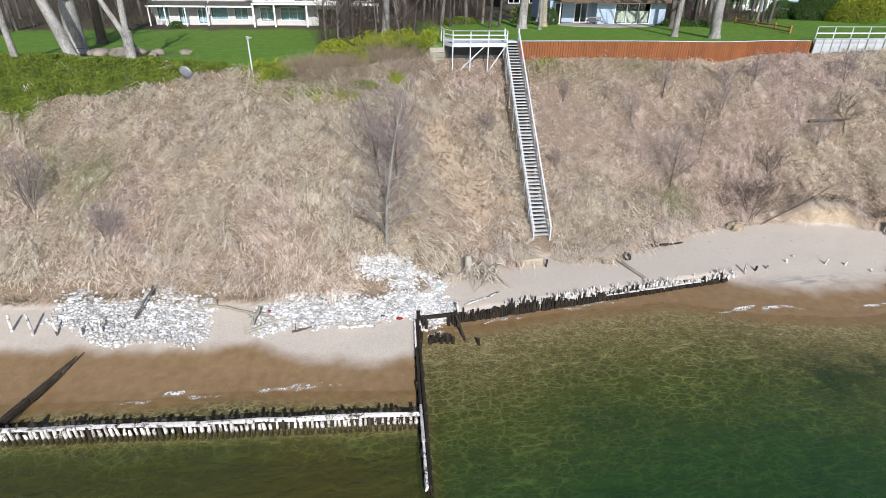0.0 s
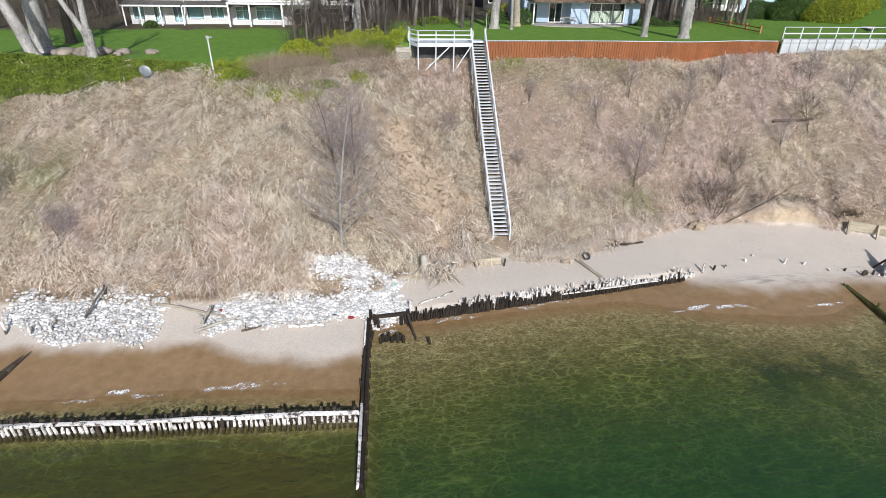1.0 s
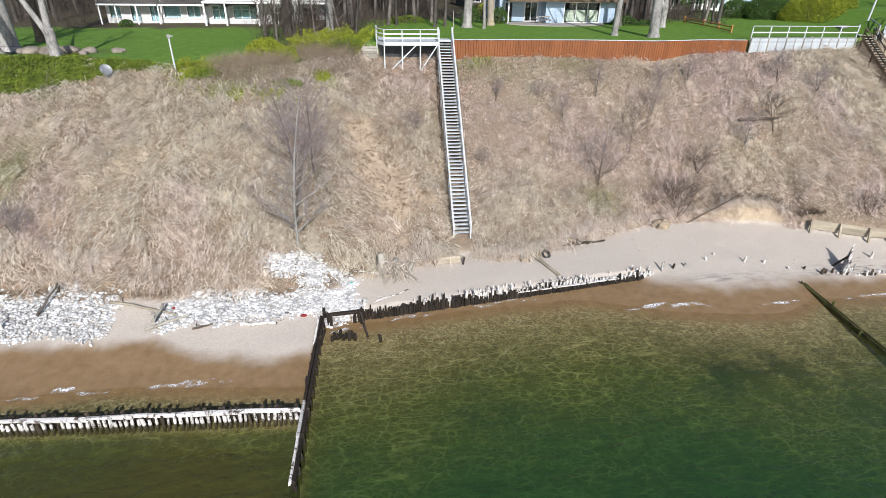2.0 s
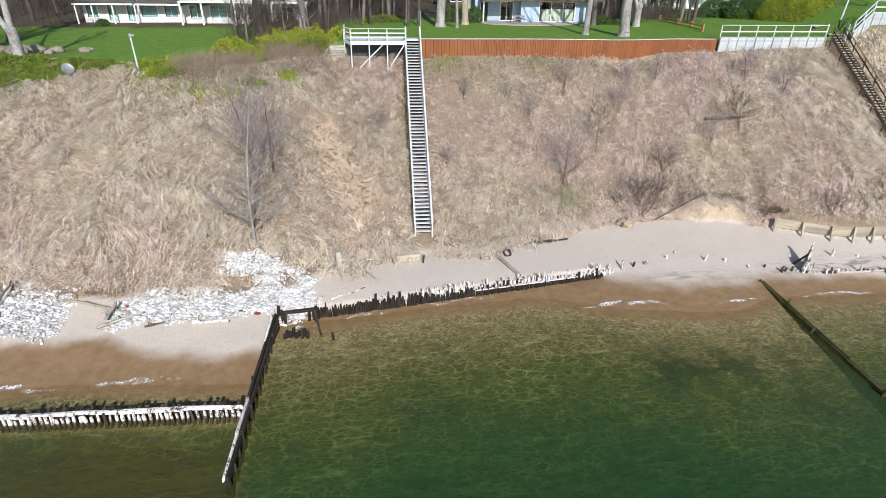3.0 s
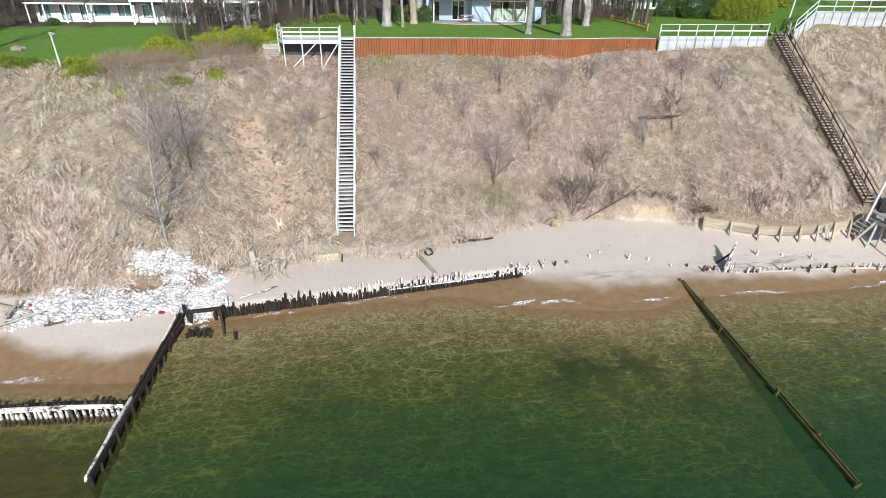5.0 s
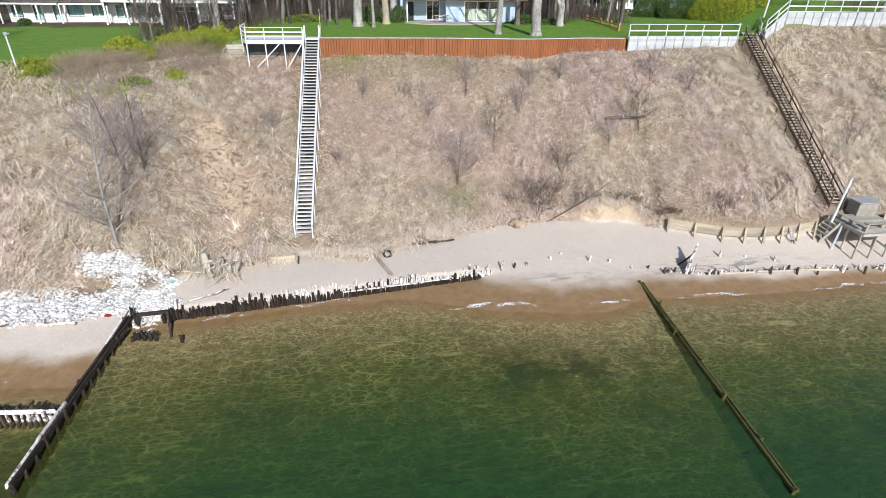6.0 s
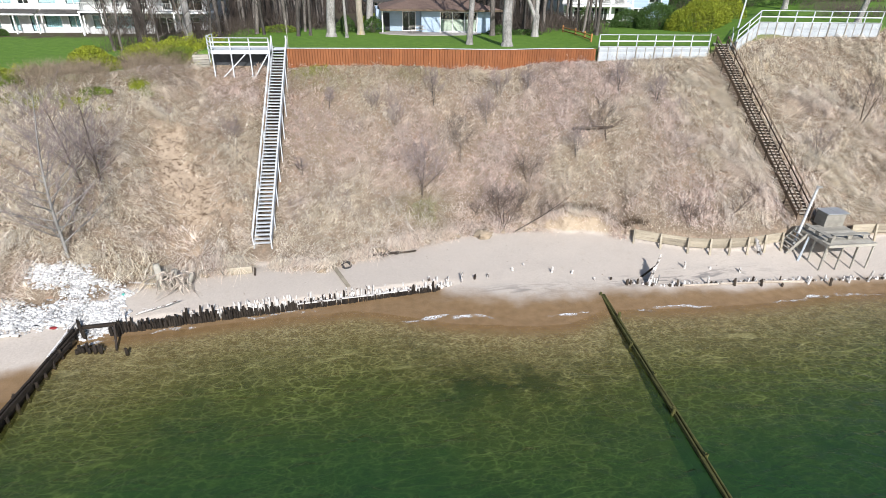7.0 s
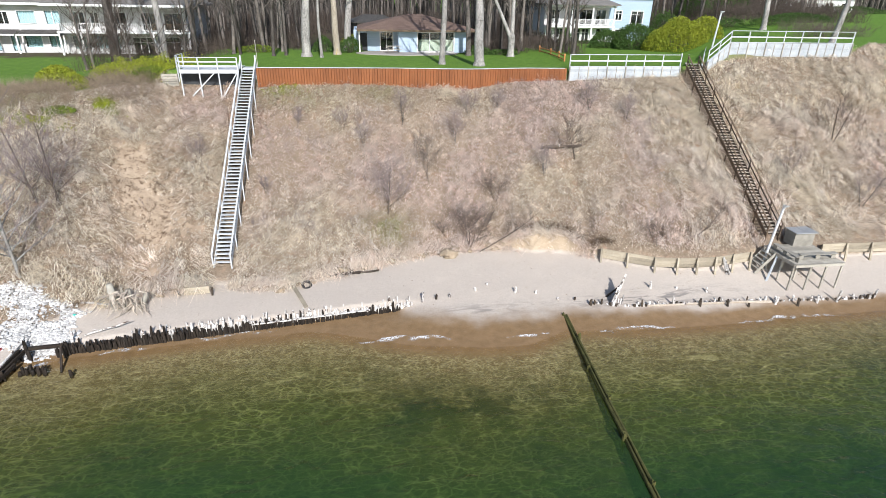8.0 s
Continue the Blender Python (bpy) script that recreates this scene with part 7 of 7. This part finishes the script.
# ---- dry beach grass over the bluff ----
def straw():
    m, nt, nodes, links, bsdf = tree_of("dry_grass")
    r = nodes.new("ShaderNodeNewGeometry").outputs["Random Per Island"]
    p = place(nt, "World")
    a = nodes.new("ShaderNodeAttribute")
    a.attribute_name = "tint"
    pale = ramp(nt, r, [(0.0, (0.34, 0.27, 0.19)), (0.2, (0.66, 0.565, 0.43)), (0.65, (0.85, 0.765, 0.62)), (1.0, (0.93, 0.88, 0.78))])
    rust = ramp(nt, r, [(0.0, (0.36, 0.245, 0.20)), (0.3, (0.72, 0.57, 0.49)), (0.7, (0.88, 0.76, 0.68)), (1.0, (0.92, 0.84, 0.775))])
    col = mix(nt, a.outputs["Fac"], pale, rust)
    g = nodes.new("ShaderNodeAttribute")
    g.attribute_name = "green"
    col = mix(nt, calc(nt, "MULTIPLY", g.outputs["Fac"], span(nt, r, 0.2, 0.8, 1.0, 0.3)), col, (0.27, 0.28, 0.09))
    dif, thin, both = nodes.new("ShaderNodeBsdfDiffuse"), nodes.new("ShaderNodeBsdfTranslucent"), nodes.new("ShaderNodeMixShader")
    both.inputs[0].default_value = 0.05
    t = nodes.new("ShaderNodeAttribute")
    t.attribute_name = "tone"
    shade = nodes.new("ShaderNodeHueSaturation")
    links.new(col, shade.inputs["Color"])
    links.new(t.outputs["Fac"], shade.inputs["Value"])
    col = shade.outputs[0]
    links.new(col, dif.inputs[0])
    links.new(col, thin.inputs[0])
    links.new(dif.outputs[0], both.inputs[1])
    links.new(thin.outputs[0], both.inputs[2])
    nodes.remove(bsdf)
    links.new(both.outputs[0], nodes["Material Output"].inputs[0])
    return m


STRAW = straw()


def grass(name, label, x0, x1, tufts, per, seed, long=1.0, spread=0.24, fan=0.42, wide=1.0):
    g = np.random.RandomState(seed)
    n = int(tufts * (x1 - x0))
    x = g.uniform(x0, x1, n)
    yt, yc = interp(x, BLUFF, 1), interp(x, BLUFF, 3)
    crest = np.where(x < 4, yc + 1.2 + 0.9 * lumps(x, x * 0, 1.5, 61), yc - 0.15)
    low = np.where(x > 39, 0.6, np.where(x < 3, 0.95 + 0.3 * lumps(x, x * 0, 1.1, 60), -0.1))
    y = yt + low + (crest - yt - low) * g.uniform(0, 1, n)
    y = np.where((g.uniform(0, 1, n) < 0.1) & (x < 39) & (x > 3), yt + g.uniform(-0.15, 0.6, n), y)
    bare = 1.1 * np.exp(-((x - 5.4) / 2.7) ** 2 - ((y - 38.5) / 4.6) ** 2) + 1.1 * np.exp(-((x - 2.6) / 1.7) ** 2 - ((y - 42.2) / 2.8) ** 2) + 0.25 * lumps(x, y, 1.8, 63) + 0.15 * lumps(x, y, 0.7, 64)
    y = np.maximum(y, yt + 0.45 * np.exp(-((x - 35) / 2.8) ** 4))
    ivy = (x < -13) & (y > yc - 2.5 + 0.11 * (x + 22) + 1.2 * lumps(x, y, 3.0, 51))
    rocks = ((x > -3.4) & (x < 0.8) & (y > 30.9) & (y < 32.4)) | ((x > -1.2) & (x < 2.7) & (y < 31.9))
    keep = (g.uniform(0, 1, n) > bare * 0.88) & (np.abs(x - (10.28 + (y - 35.75) * 0.037)) > 0.75) & (np.abs(x - 53.35) > 0.85) & ~(ivy & (g.uniform(0, 1, n) < 0.97)) & ~rocks
    x, y = x[keep], y[keep]
    n = len(x)
    # direction of the lay of each tuft: swirls, on the whole downhill
    th = -1.57 + np.clip(1.7 * lumps(x, y, 3.2, 65) + 1.1 * lumps(x, y, 1.1, 66), -1.4, 1.4) + g.normal(0, 0.3, n)
    size = (0.62 + 0.28 * lumps(x, y, 2.4, 67)) * g.uniform(0.7, 1.25, n)
    fringe = (y < interp(x, BLUFF, 1) + 0.9)
    th = np.where(fringe, -1.57 + g.normal(0, 0.3, n), th)
    size = size * np.where(fringe, np.where(x < 3, 0.8, np.where(x > 38.5, 0.5, 1.1)), 1.0)
    size = size * np.where((x > 11) & (x < 46), 0.82, 1.0)
    tint = np.clip(0.5 + 0.75 * lumps(x, y, 4.5, 68) + 0.35 * lumps(x, y, 1.2, 69) - 0.35 * (x < 5) - 0.8 * np.exp(-((x - 14.5) / 3.5) ** 2 - ((y - 38.5) / 3.5) ** 2) + 0.02 * ((x > 12) & (x < 46)) - 0.3 * (x > 46) + 1.2 * np.exp(-((x - 13.3) / 2.0) ** 2 - ((y - 47) / 2.2) ** 2) + np.exp(-((x - 40) / 2.5) ** 2 - ((y - 48) / 2) ** 2) + 0.8 * np.exp(-((x - 26) / 4) ** 2 - ((y - 41) / 2.5) ** 2), 0, 1)
    green = np.clip(np.exp(-((x - 22.8) / 2.2) ** 2 - ((y - 39.6) / 1.4) ** 2) * 1.1 + np.exp(-((x + 21) / 1.6) ** 2 - ((y - 38.5) / 2.2) ** 2)
                    + 0.9 * np.exp(-((x - 14) / 3.2) ** 2 - ((y - 50) / 0.9) ** 2) + 0.8 * np.exp(-((x - 23) / 3.5) ** 2 - ((y - 50.3) / 0.9) ** 2)
                    + 0.75 * smooth01((-21.5 - x) / 3) * smooth01((y - 37) / 2) * (0.6 + 0.6 * lumps(x, y, 1.5, 75)) + 0.7 * ((lumps(x, y, 2.0, 71) > 0.55) & (y > yc[keep] - 3.5) & (x < 4)), 0, 0.9)
    R = lambda v: np.repeat(v, per)
    m = n * per
    bx, by = R(x) + g.normal(0, spread, m), R(y) + g.normal(0, spread, m)
    bz = ground_z(bx, by) - 0.03
    a = R(th) + g.normal(0, fan, m)
    L = R(size) * g.uniform(0.55, 1.2, m) * long
    lay = g.uniform(0.55, 1.05, m)
    dx, dy = np.cos(a), np.sin(a)
    hero = g.uniform(0, 1, m) < (0.14 if long < 1.2 else 0.35)
    L = np.where(hero, L * 1.5, L)
    w = wide * np.where(hero, g.uniform(0.014, 0.026, m), g.uniform(0.008, 0.019, m))
    curl = (R(g.normal(0, 0.22, n)) + g.normal(0, 0.12, m)) * L
    tone = np.clip(1.0 + 0.05 * R(((x > 11) & (x < 46)) * 1.0) + 0.12 * R(lumps(x, y, 0.9, 73)) + 0.13 * R(g.normal(0, 1, n)) + 0.14 * g.normal(0, 1, m), 0.28, 1.08)
    sx, sy = -dy * w, dx * w
    hm = L * (0.34 - 0.18 * lay)
    mx, my = bx + dx * L * 0.30 * lay, by + dy * L * 0.30 * lay
    tx, ty = bx + dx * L * 0.88 * lay - dy * curl, by + dy * L * 0.88 * lay + dx * curl
    gm, gt = ground_z(mx, my), ground_z(tx, ty)
    mz = np.maximum(bz + hm, gm + 0.08)
    tz = np.maximum(bz + hm * 1.05 + 0.1 * L - 0.35 * L * lay, gt + g.uniform(0.03, 0.12, m))
    v = np.stack([np.stack([bx - sx, by - sy, bz], 1), np.stack([bx + sx, by + sy, bz], 1), np.stack([mx + sx, my + sy, mz], 1),
                  np.stack([mx - sx, my - sy, mz], 1), np.stack([tx, ty, tz], 1)], 1).reshape(-1, 3)
    b = (np.arange(m) * 5)[:, None, None]
    f = (b + np.array([(0, 1, 2), (0, 2, 3), (3, 2, 4)])[None]).reshape(-1, 3)
    at = {"tone": np.repeat(tone, 5), "tint": np.repeat(R(tint), 5), "green": np.repeat(R(green), 5)}
    tagged(part(name, arrays(name, v, f, STRAW, False, at)), label, "grass", kind="stuff")


grass("dry_grass", "long straw-coloured beach grass lying in swirls on the bluff", -42, 9.8, 240, 10, 81, 1.1, wide=0.95)
grass("dry_grass", "short straw and rust-brown grass on the bluff between the stairs", 9.8, 46, 290, 10, 82, wide=0.95)
grass("dry_grass", "long pale beach grass on the bluff by the brown stairs", 46, 80, 230, 10, 83, 1.1, wide=0.95)
grass("grass_tussocks", "pale combed tussocks of long dry beach grass", -42, 9.8, 80, 18, 84, 1.7, 0.17, 0.16, 1.0)
grass("grass_tussocks", "pale combed tussocks of dry grass between the stairs", 9.8, 46, 70, 15, 85, 1.5, 0.16, 0.2, 1.0)
grass("grass_tussocks", "pale combed tussocks of long dry grass by the brown stairs", 46, 80, 85, 18, 86, 1.75, 0.17, 0.16, 1.0)
